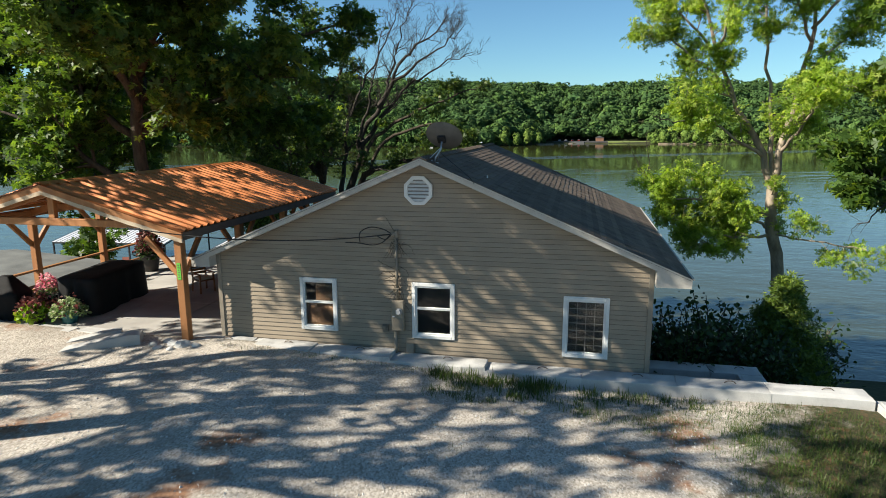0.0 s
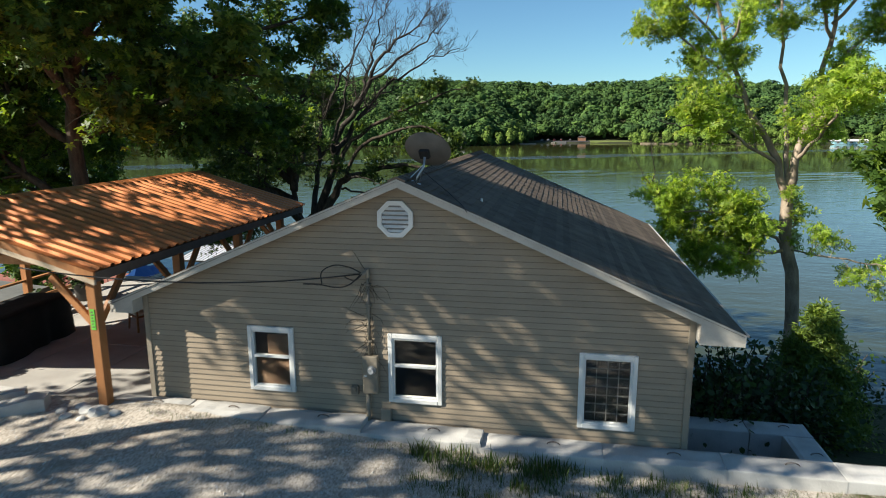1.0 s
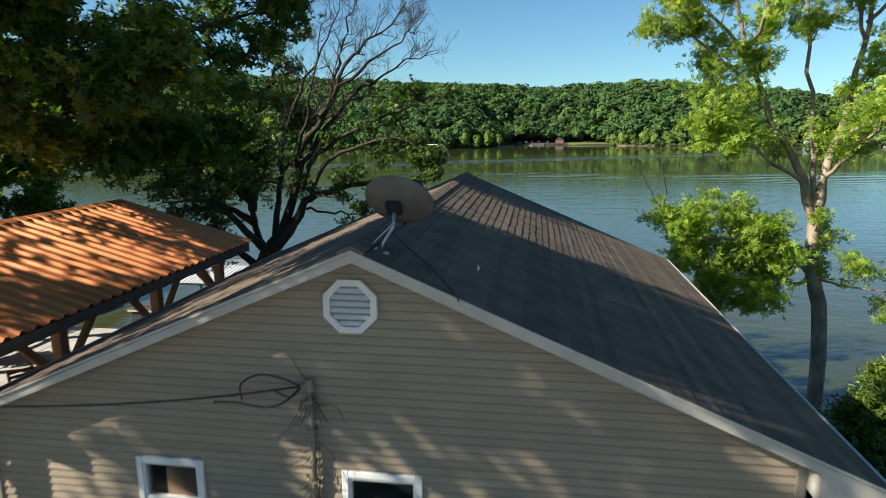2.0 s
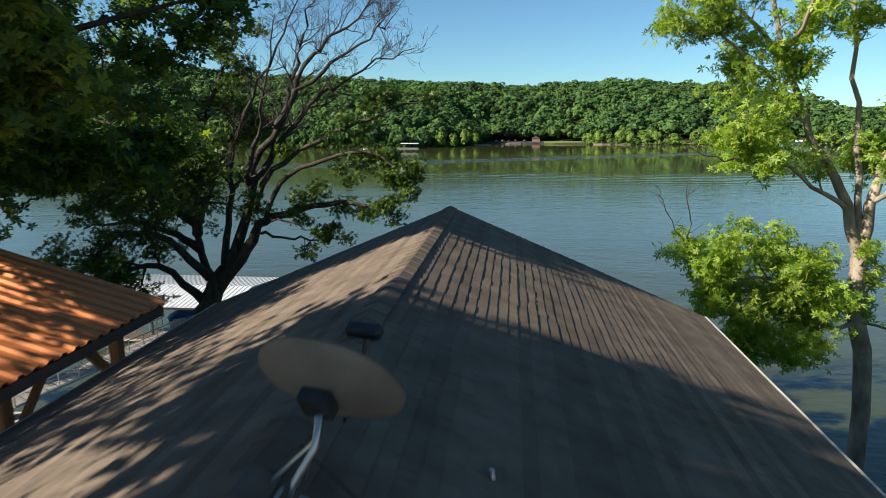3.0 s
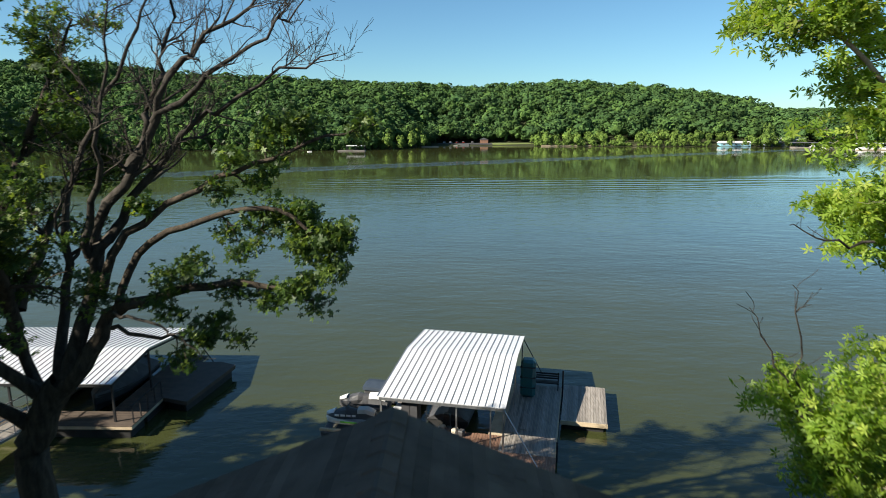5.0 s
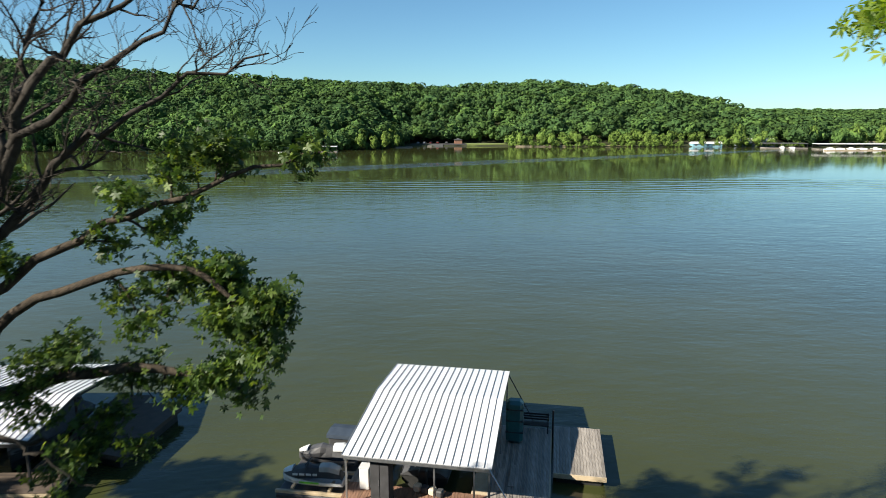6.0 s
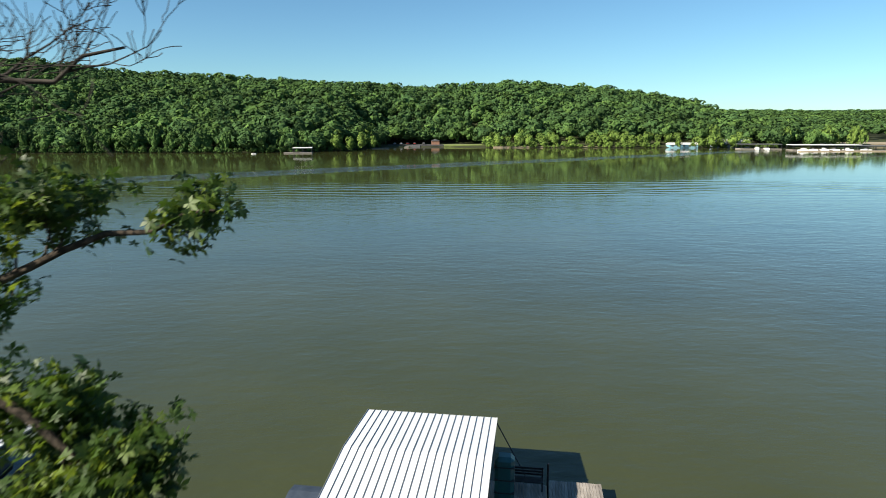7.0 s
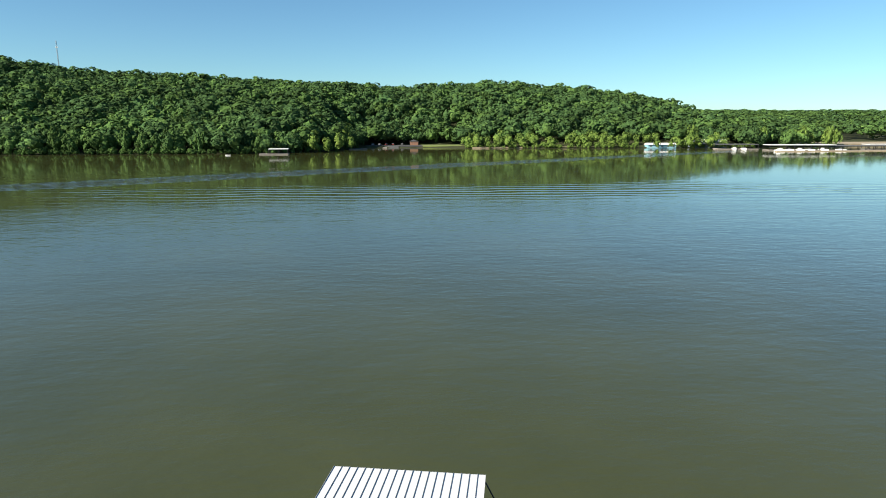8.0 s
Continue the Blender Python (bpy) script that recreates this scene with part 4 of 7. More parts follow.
class Plant:
    """Limbs, twigs and the places where leaves sit."""

    def __init__(self, seed):
        self.r = np.random.default_rng(seed)
        self.wood, self.dead, self.leaf = B(), B(), []

    def path(self, pts, n, wob):
        """A smooth, slightly crooked line through a few places."""
        P = [np.array(p, float) for p in pts]
        out = []
        for i in range(len(P) - 1):
            p0, p1, p2, p3 = P[max(i - 1, 0)], P[i], P[i + 1], P[min(i + 2, len(P) - 1)]
            for k in range(n):
                t = k / n
                out.append(0.5 * (2 * p1 + (p2 - p0) * t + (2 * p0 - 5 * p1 + 4 * p2 - p3) * t * t + (3 * p1 - p0 - 3 * p2 + p3) * t ** 3))
        out.append(P[-1])
        for i in range(1, len(out) - 1):
            out[i] = out[i] + self.r.normal(size=3) * wob
        return out

    def limb(self, pts, r0, r1, kids, length, level=2, leafy=1.0, start=0.3, dead=False, n=4, wob=0.05, lift=0.35, sides=7, per=40, spread=0.17, flat=1.0, end=0.96, taper=0.9):
        """A limb through pts with side branches; level 0 carries the leaves."""
        line = self.path(pts, n, wob) if len(pts) > 2 or level else pts
        m = len(line)
        rad = [max(r0 + (r1 - r0) * (i / (m - 1)) ** taper, 0.004) for i in range(m)]
        tube(self.dead if dead else self.wood, line, rad, sides, cap=False)
        r = self.r
        if level == 0:
            return
        for _ in range(kids):
            u = start + (end - start) * r.random() ** 0.8
            i = min(int(u * (m - 1)), m - 2)
            f = u * (m - 1) - i
            p = line[i] * (1 - f) + line[i + 1] * f
            t = line[i + 1] - line[i]
            t = t / (np.linalg.norm(t) + 1e-9)
            s = r.normal(size=3)
            s[2] *= flat
            s -= t * s.dot(t)
            s /= np.linalg.norm(s) + 1e-9
            d = t * r.uniform(0.25, 0.8) + s + np.array([0, 0, lift])
            d /= np.linalg.norm(d)
            L = length * r.uniform(0.55, 1.2) * (1.15 - 0.45 * u)
            rr = min(rad[i] * r.uniform(0.35, 0.6), 0.035 * length)
            self.branch(p, d, L, rr, level - 1, leafy, dead, lift, per, spread, max(sides - 2, 3), kids)

    def branch(self, p, d, L, rr, level, leafy, dead, lift, per, spread, sides, kids):
        r = self.r
        seg = 5 if level else 4
        line, q, dd = [p], p, d
        for k in range(seg):
            dd = dd + r.normal(size=3) * (0.24 if dead else 0.2) + np.array([0, 0, lift * 0.15])
            dd = dd / np.linalg.norm(dd)
            q = q + dd * L / seg
            line.append(q)
        rad = [max(rr * (1 - 0.8 * k / seg), 0.0055 if dead else 0.004) for k in range(seg + 1)]
        tube(self.dead if dead else self.wood, line, rad, sides, cap=False)
        if level <= 0:
            if not dead and r.random() < leafy:
                for _ in range(per):
                    k = r.integers(1, seg + 1)
                    self.leaf.append(line[k] + np.clip(r.normal(size=3), -1.6, 1.6) * spread * np.array([1, 1, 0.45]))
            return
        for _ in range(max(3, int(kids * 0.6)) if not dead else (5 if level > 1 else 4)):
            u = 0.2 + 0.8 * r.random()
            i = min(int(u * seg), seg - 1)
            pp = line[i] + (line[i + 1] - line[i]) * (u * seg - i)
            t = line[i + 1] - line[i]
            t = t / np.linalg.norm(t)
            s = r.normal(size=3)
            s -= t * s.dot(t)
            s /= np.linalg.norm(s) + 1e-9
            dn = t * r.uniform(0.4, 1.0) + s * 0.9 + np.array([0, 0, lift])
            dn /= np.linalg.norm(dn)
            self.branch(pp, dn, L * r.uniform(0.4, 0.65), rad[i] * 0.6, level - 1, leafy, dead, lift, per, spread, 3, kids)

    def finish(self, name, label, category, base, bark, leaf_mat_, size, shape="leaf", up=0.6, deadmat=None, crown_label="", droop=0.3):
        t = thing(name, label, category, base)
        off = Matrix.Translation(-Vector(base))
        bmesh.ops.transform(self.wood, matrix=off, verts=self.wood.verts)
        part("trunk", self.wood, bark, t, smooth=True)
        if len(self.dead.verts):
            bmesh.ops.transform(self.dead, matrix=off, verts=self.dead.verts)
            part("dead_wood", self.dead, deadmat, t, "bare dead upper limbs", smooth=True)
        else:
            self.dead.free()
        if self.leaf:
            me_ = leaves_mesh("crown", np.array(self.leaf) - np.array(base), size, leaf_mat_, self.r, shape, up, droop=droop)
            ob = link_part("crown", me_, t, None, crown_label)
            ob["kind"] = "stuff"
        return t


# big oak beyond the pavilion
T = Plant(11)
T.limb([(-14.9, 9.3, -4.2), (-14.7, 9.4, -1), (-14.6, 9.4, 2.5), (-14.5, 9.4, 6), (-14.3, 9.6, 10), (-14, 10, 15)], 0.42, 0.1, 16, 3.2, 2, start=0.5, per=30, spread=0.3)
for pts in ([(-14.5, 9.4, 4.0), (-12.3, 9.2, 4.6), (-10.2, 9.0, 5.0), (-7.6, 9.2, 6.2)],
            [(-14.6, 9.4, 3.2), (-16.5, 9.2, 4.7), (-18.7, 9.0, 6.8), (-21, 9, 8.2)],
            [(-14.8, 9.4, 1.0), (-16.6, 9.0, 2.3), (-18.1, 8.6, 3.7), (-21.4, 8.4, 4.8)],
            [(-14.5, 9.4, 5.5), (-13.8, 7.6, 8), (-12.9, 5.9, 9.6)],
            [(-14.5, 9.4, 4.5), (-13.9, 7.2, 6.6), (-13.2, 5.0, 7.8), (-12.7, 3.4, 8.4)],
            [(-14.4, 9.4, 6.5), (-12.4, 7.8, 9.8), (-10.8, 6.0, 11.2)],
            [(-14.4, 9.4, 6.0), (-12, 8.2, 8.2), (-9.8, 6.6, 9.4)],
            [(-14.4, 9.4, 7), (-12.6, 6.8, 10.2), (-11, 4.8, 11.2)],
            [(-14.5, 9.4, 5), (-12.5, 11.5, 6.5), (-10, 13.5, 7.6), (-7.6, 15, 8.6)],
            [(-14.4, 9.4, 6.5), (-12.8, 9.2, 8.4), (-11, 9.0, 9.6), (-9.6, 9.3, 10.4)],
            [(-14.5, 9.4, 6), (-17, 9.8, 8.2), (-19.5, 10, 10), (-22, 10, 11)],
            [(-14.3, 9.5, 8), (-12.5, 10.5, 11), (-10.5, 11.5, 13.5)],
            [(-14.3, 9.5, 8), (-16.5, 8.5, 11), (-18.5, 8.5, 13.5)],
            [(-14.6, 9.4, 4.5), (-16.5, 12.5, 6), (-19, 15.5, 7.6)],
            [(-14.6, 9.4, 3.6), (-13.2, 11.5, 4.4), (-11, 14, 4.6), (-9.4, 16, 5)]):
    T.limb(pts, 0.2, 0.04, 15, 2.5, 2, start=0.2, per=32, spread=0.3, lift=0.2, leafy=0.7)
T.finish("oak_tree", "large spreading oak with dense dark green crown", "tree", (-14.9, 9.3, -4.6), M_BARK, M_LEAF_OAK, 0.25, "oak_whorl", 0.7)

# half-dead oak on the bank
T = Plant(23)
A0 = (-11.0, 22, -2.0)
T.limb([(-11.2, 22, -9.0), (-11.6, 22, -6.4), (-11.8, 22, -4.2), (-11.6, 22, -2.6), (-10.6, 22, -1.1)], 0.56, 0.4, 0, 1, 1, wob=0.04, sides=12)
T.limb([(-10.8, 22, -1.4), (-9.6, 22, -0.1), (-8.7, 21.8, 1.2), (-6.5, 21.6, 1.8), (-4.4, 21.6, 1.9), (-3.2, 21.6, 1.5)], 0.3, 0.025, 9, 1.15, 2, start=0.42, per=36, spread=0.23, lift=0.15, flat=0.45, leafy=0.92)
T.limb([(-8.7, 21.8, 1.0), (-8.0, 21.8, 2.6), (-6.0, 21.7, 3.7), (-3.9, 21.5, 3.9), (-2.9, 21.4, 3.0), (-2.3, 21.4, 2.5)], 0.13, 0.02, 13, 1.15, 2, start=0.25, per=36, spread=0.22, lift=0.15, flat=0.5, leafy=0.92)
T.limb([(-9.2, 22, 1.4), (-8.6, 22, 2.9), (-7.1, 22, 4.0), (-5.3, 22, 4.9), (-3.2, 21.9, 5.6), (-1.5, 21.8, 6.1)], 0.15, 0.02, 13, 1.05, 2, start=0.3, leafy=0.65, per=26, spread=0.2, lift=0.3, flat=0.6)
T.limb([(-8.9, 21.8, 0.6), (-7.4, 21.4, 0.5), (-6.0, 21.2, 0.5), (-4.8, 21, 0.6)], 0.07, 0.012, 8, 0.9, 2, start=0.35, per=18, spread=0.12, lift=0.05, flat=0.4)
T.limb([(-8.0, 20.4, 1.5), (-6.9, 20, 1.3), (-6.2, 19.9, 1.0), (-5.5, 20, 0.4)], 0.05, 0.01, 5, 0.5, 1, dead=True, lift=0.2)
for pts, r0, kids in (([(-10.4, 22, -0.9), (-9.9, 22, 0.6), (-9.1, 22, 3.3), (-7.6, 22, 5.7), (-6.4, 22, 7.7), (-5.0, 22, 8.8), (-3.8, 22, 10.0)], 0.22, 15),
                      ([(-9.3, 22, 2.4), (-8.2, 22.1, 4.0), (-6.6, 22.2, 5.9), (-4.5, 22, 7.2), (-2.4, 22, 7.9)], 0.14, 13),
                      ([(-8.1, 22, 4.9), (-7.5, 22.2, 6.4), (-7.1, 22.4, 7.7), (-6.7, 22.5, 9.4), (-6.1, 22.6, 11)], 0.11, 11),
                      ([(-10.6, 22, -0.9), (-10.6, 22.4, 0.8), (-10.4, 22.6, 3.7), (-9.3, 22.6, 6.2), (-7.7, 22.4, 8.6), (-6.8, 22.3, 10.6)], 0.15, 12),
                      ([(-7.3, 22, 6.2), (-5.6, 21.4, 7.4), (-4.0, 21, 8.2), (-2.8, 20.8, 9.1)], 0.08, 8),
                      ([(-9.4, 22, 2.6), (-8.6, 21.2, 4.6), (-7.9, 20.6, 6.8), (-7.2, 20.2, 9.0)], 0.1, 9)):
    T.limb(pts, r0 * 1.55, 0.014, kids + 6, 1.8, 3, dead=True, start=0.3, lift=0.45, wob=0.09, taper=0.55)
for pts in ([(-11.2, 22.2, -1.8), (-11.8, 22.2, -0.6), (-12.1, 22.2, 1.9), (-12.7, 22.2, 4.5), (-13.5, 22.2, 7.0), (-13.8, 22, 10)],
            [(-12.0, 22.2, 1.4), (-13.4, 22.6, 3.4), (-15.2, 22.8, 4.8), (-17.5, 23, 5.6)],
            [(-12.3, 22.2, 2.8), (-11.6, 22.8, 5.2), (-10.8, 23.2, 7.2), (-10.0, 23.4, 9.0)],
            [(-11.8, 22.2, 1.0), (-11.6, 23.6, 3.0), (-11.2, 24.6, 4.4), (-10.6, 25.4, 5.4)],
            [(-12.0, 22.2, 1.0), (-13.2, 21.2, 2.2), (-14.6, 20.2, 2.8), (-16.4, 19.6, 3.0)],
            [(-12.6, 22.2, 4.2), (-14.6, 21.4, 6.6), (-16.5, 21, 8.2), (-18.4, 21, 9)],
            [(-11.8, 22.2, -0.2), (-13.4, 22.4, 0.6), (-15.2, 22.4, 0.9), (-17.2, 22.4, 0.6)],
            [(-11.4, 22, -1.4), (-12.6, 21, 0.4), (-13.8, 20.2, 0.8), (-15.2, 19.8, -0.2), (-16.0, 19.6, -1.6)],
            [(-11.8, 22, -2.4), (-13.0, 21, -0.7), (-14.2, 20.2, -1.0), (-15.4, 19.8, -2.4)],
            [(-11.8, 22, 0.5), (-11.2, 21, 2.2), (-10.6, 20.2, 3.2), (-10.2, 19.6, 3.6)]):
    T.limb(pts, 0.24, 0.03, 13, 2.0, 2, taper=0.6, start=0.25, per=42, spread=0.24, lift=0.2, leafy=0.6)
T.finish("half_dead_oak", "leaning half-dead oak with bare upper limbs and leafy lower boughs", "tree", (-11.2, 22, -9.2), M_BARK, M_LEAF_OAKSHADE, 0.13, "oak_whorl", 0.6, M_DEADWOOD)

# light green maple beside the house
T = Plant(31)
T.limb([(13.3, 18, -9.2), (13.1, 18, -3.1), (12.6, 18, -1.0), (12.5, 18, 0.8)], 0.3, 0.24, 7, 1.5, 2, start=0.4, wob=0.02, sides=10, per=18, spread=0.14)
LM = [([(12.5, 18, 0.7), (11.7, 18, 3.0), (10.7, 18, 4.6), (9.5, 18, 7.4), (8.7, 18, 10.5), (8.4, 18, 13)], 0.19, 15),
      ([(12.5, 18, 0.7), (12.75, 18, 3.0), (13.1, 18, 4.8), (13.6, 18, 8.0), (13.5, 18, 11), (13.8, 18, 14)], 0.2, 15),
      ([(12.5, 18, 0.7), (12.25, 18.2, 3.4), (11.9, 18.4, 6.4), (11.6, 18.5, 10), (11.4, 18.5, 13.5)], 0.13, 11),
      ([(12.6, 18, -0.6), (11.4, 17.4, 0.1), (10.0, 16.8, 0.3), (8.4, 16.2, 0.5), (7.1, 15.8, 0.7)], 0.11, 18),
      ([(12.6, 18, -1.4), (11.2, 17, -1.3), (10.0, 16.0, -1.2), (8.7, 15.2, -1.0)], 0.08, 13),
      ([(12.5, 18, -1.0), (11.6, 17.6, -0.6), (10.2, 17.2, -0.4), (8.6, 16.8, -0.3), (7.5, 16.6, -0.1)], 0.08, 9),
      ([(11.9, 18, 2.4), (10.7, 17.6, 3.2), (9.3, 17.4, 4.0), (8.2, 17.2, 4.3)], 0.09, 11),
      ([(10.4, 18, 5.2), (9.2, 17.6, 6.3), (7.8, 17.4, 7.4), (6.3, 17.2, 8.5)], 0.09, 12),
      ([(12.9, 18, 3.8), (14.4, 17.6, 4.8), (15.8, 17.2, 5.4), (17.2, 17, 5.7)], 0.1, 12),
      ([(13.2, 18, 5.4), (14.9, 18.6, 7.4), (16.6, 19, 8.8)], 0.09, 10),
      ([(12.7, 18, 2.6), (13.0, 16.2, 3.8), (12.8, 14.4, 4.8), (12.4, 13.2, 5.4)], 0.09, 11),
      ([(9.7, 18, 7.0), (8.0, 18.8, 9.0), (6.6, 19, 10.5)], 0.08, 11),
      ([(9.6, 18, 7.0), (9.6, 16, 8.6), (9.2, 14.4, 9.8)], 0.08, 11),
      ([(13.5, 18, 7.5), (12.3, 16.6, 9.2), (11.2, 15.4, 10.8)], 0.08, 11),
      ([(13.5, 18, 8), (15, 16.8, 10), (16.4, 15.8, 11.6)], 0.08, 10),
      ([(12.6, 18, 2.2), (13.6, 19.6, 3.4), (14.6, 21, 4.2)], 0.09, 9),
      ([(12.6, 18, -1.2), (13.8, 17.2, -1.4), (15.4, 16.8, -1.6), (16.2, 16.6, -1.7)], 0.05, 6)]
for pts, r0, kids in LM:
    T.limb(pts, r0, 0.02, kids + 3, 1.5, 2, start=0.2 if r0 < 0.12 else 0.42, leafy=0.8, per=22, spread=0.2, lift=0.2)
T.limb([(7.0, 16.2, 0.8), (6.3, 16, 1.9), (5.7, 16, 3.0)], 0.03, 0.006, 6, 0.8, 1, dead=True, lift=0.6)
T.limb([(7.0, 16.2, 0.8), (6.6, 16, 2.2), (6.4, 16, 3.4)], 0.03, 0.006, 6, 0.8, 1, dead=True, lift=0.6)
T.limb([(8.2, 16.8, 4.0), (7.2, 16.6, 4.1), (6.5, 16.5, 4.35)], 0.03, 0.006, 5, 0.5, 1, dead=True, lift=0.1)
T.finish("maple_tree", "tall light green maple with pale forked trunk", "tree", (13.3, 18, -9.4), M_BARKPALE, M_LEAF_MAPLE, 0.17, "whorl", 0.4, M_DEADWOOD)

# dark oak further right
T = Plant(41)
T.limb([(19.5, 11, -7.2), (19.3, 11, 0), (19, 11, 5), (18.8, 11, 12)], 0.4, 0.1, 10, 3, 2, start=0.45, per=24, spread=0.25)
for pts in ([(19.2, 11, 1.5), (17, 10.6, 2.4), (14.6, 10.2, 2.2), (12.4, 10, 1.6)], [(19.1, 11, 3), (16.6, 10.5, 4.6), (14.4, 10, 5.6)],
            [(19, 11, 5), (16.5, 10.5, 7), (14.2, 10, 8.6)], [(19, 11, 5), (21, 12, 7), (23, 13, 8.5)], [(19, 11, 4), (19, 8.6, 6), (18.6, 6.6, 7.2)],
            [(18.9, 11, 8), (16.8, 11, 10.6), (15, 11, 12)]):
    T.limb(pts, 0.16, 0.025, 12, 2.0, 2, start=0.35, per=20, spread=0.2, lift=0.15)
T.limb([(14.6, 10.2, 2.0), (13.6, 10.1, 0.7), (12.9, 10, 0.2)], 0.04, 0.006, 7, 0.9, 1, dead=True, lift=-0.2)
T.finish("dark_oak", "dark green oak leaning out over the bank", "tree", (19.5, 11, -7.4), M_BARK, M_LEAF_OAK, 0.27, "oak_whorl", 0.7, M_DEADWOOD)

# trees behind and beside the yard, whose shade falls on gravel and wall
for seed, bx, by, h, spread_r, low, per in ((51, -11.2, -4.7, 15.2, 3.3, 9.0, 32), (52, -19, -13, 15, 4.4, 4.5, 9), (54, -7.5, -13.8, 13, 3.6, 4.5, 7), (55, -11.5, -10.8, 13, 3.0, 4.8, 6), (56, -17.0, -2.4, 13, 2.6, 6.5, 9), (57, -9.5, -7.0, 12, 1.6, 7.4, 4), (58, -17.6, -8.8, 13, 3.2, 5.5, 8)):
    T = Plant(seed)
    bz, gap = -1.7, {51: 0.95, 52: 0.3, 54: 0.27, 55: 0.25, 56: 0.45, 57: 0.2, 58: 0.3}[seed]
    T.limb([(bx, by, bz - 0.2), (bx + 0.2, by, bz + 3.5), (bx, by + 0.2, bz + 7), (bx + 0.3, by, bz + h)], 0.36, 0.06, 10, 2.2, 2, start=0.62, per=per, spread=0.3, leafy=gap)
    for k in range(9):
        a = k * 2.4 + seed
        z0 = bz + low + k * (h - low - 2) / 9
        R = spread_r * (1 - 0.035 * k)
        T.limb([(bx, by, z0), (bx + 0.5 * R * math.cos(a), by + 0.5 * R * math.sin(a), z0 + 1.1), (bx + R * math.cos(a), by + R * math.sin(a), z0 + 1.7)], 0.14, 0.03, 9, 1.8, 2, start=0.2, per=per if k > 2 or seed != 51 else 7, spread=0.3, leafy=gap if (k > 1 and (math.sin(a) > -0.6 or k > 5)) or seed != 51 else 0.15)
    T.finish("yard_tree", "tall broadleaf tree shading the gravel yard", "tree", (bx, by, bz - 0.4), M_BARK, M_LEAF_OAK, 0.3, "leaf", 0.7)

# trees along the bank to the left
for seed, bx, by, h, spread_r in ((61, -25, 17, 13, 5.2), (62, -33, 13, 14, 6), (63, -30, 24, 13, 5.6)):
    T = Plant(seed)
    bz = float(ground_z(np.array(bx), np.array(by)))
    T.limb([(bx, by, bz - 0.2), (bx + 0.2, by, bz + 3.5), (bx, by + 0.2, bz + 7), (bx + 0.3, by, bz + h + 8)], 0.34, 0.06, 10, 2.6, 2, start=0.6, per=20, spread=0.3)
    for k in range(9):
        a = k * 2.4 + seed
        z0 = bz + 13 + k * 0.7
        R = spread_r * (1 - 0.035 * k)
        T.limb([(bx, by, z0), (bx + 0.5 * R * math.cos(a), by + 0.5 * R * math.sin(a), z0 + 1.2), (bx + R * math.cos(a), by + R * math.sin(a), z0 + 1.8)], 0.14, 0.03, 9, 2.0, 2, start=0.25, per=28, spread=0.35)
    T.finish("bank_tree", "dark leafy tree standing on the lake bank", "tree", (bx, by, bz - 0.4), M_BARK, M_LEAF_OAK, 0.3, "oak_whorl", 0.7)

# cedar and shrubs on the bank right of the house
rc = np.random.default_rng(71)
cedar = thing("cedar_tree", "bushy eastern red cedar with yellow-green tips", "tree", (10.7, 8.9, -6.2))
part("trunk", rod(B(), (0, 0, 0), (0.05, 0, 4.4), 0.14, 0.03, 9), M_BARK, cedar, smooth=True)
P, O = [], []
for _ in range(520):
    z = 0.5 + 4.1 * rc.random() ** 1.15
    a = rc.random() * 6.283
    R = (1.75 * (1 - (z / 4.9) ** 1.5) + 0.1) * (0.68 + 0.55 * rc.random())
    tip = np.array([R * math.cos(a), R * math.sin(a), z + 0.35 * rc.random()])
    root = np.array([0, 0, z - 0.25 * R])
    for k in range(58):
        u = 0.35 + 0.7 * rc.random()
        P.append(root + (tip - root) * u + rc.normal(size=3) * np.array([0.06, 0.06, 0.05]))
        O.append((tip - root) / np.linalg.norm(tip - root) * 0.5)
ob = link_part("crown", leaves_mesh("crown", P, 0.2, M_LEAF_CEDAR, rc, "spray", 0.3, np.array(O)), cedar)
ob["kind"] = "stuff"


def shrub(name, label, base, size, n, leaf, material, seed, shape="leaf", spread=(1, 1, 1)):
    r = np.random.default_rng(seed)
    t = thing(name, label, "shrub", base)
    bm_ = B()
    P_ = []
    for k in range(n):
        a = r.random() * 6.283
        el = r.random() ** 0.7
        d = np.array([math.cos(a) * (1 - 0.6 * el) * spread[0], math.sin(a) * (1 - 0.6 * el) * spread[1], (0.35 + el) * spread[2]]) * size * (0.65 + 0.4 * r.random())
        mid = d * 0.5 + r.normal(size=3) * 0.08 * size
        tube(bm_, [(0, 0, 0), tuple(mid), tuple(d)], [0.02 * size, 0.013 * size, 0.005 * size], 4, cap=False)
        for _ in range(26):
            u = 0.35 + 0.68 * r.random()
            P_.append((mid * 2 * (1 - u) + d * (2 * u - 1) if u > 0.5 else mid * 2 * u) + r.normal(size=3) * 0.11 * size)
    part("wood", bm_, M_BARK, t)
    o = link_part("foliage", leaves_mesh("foliage", P_, leaf, material, r, shape, 0.6), t)
    o["kind"] = "stuff"
    return t


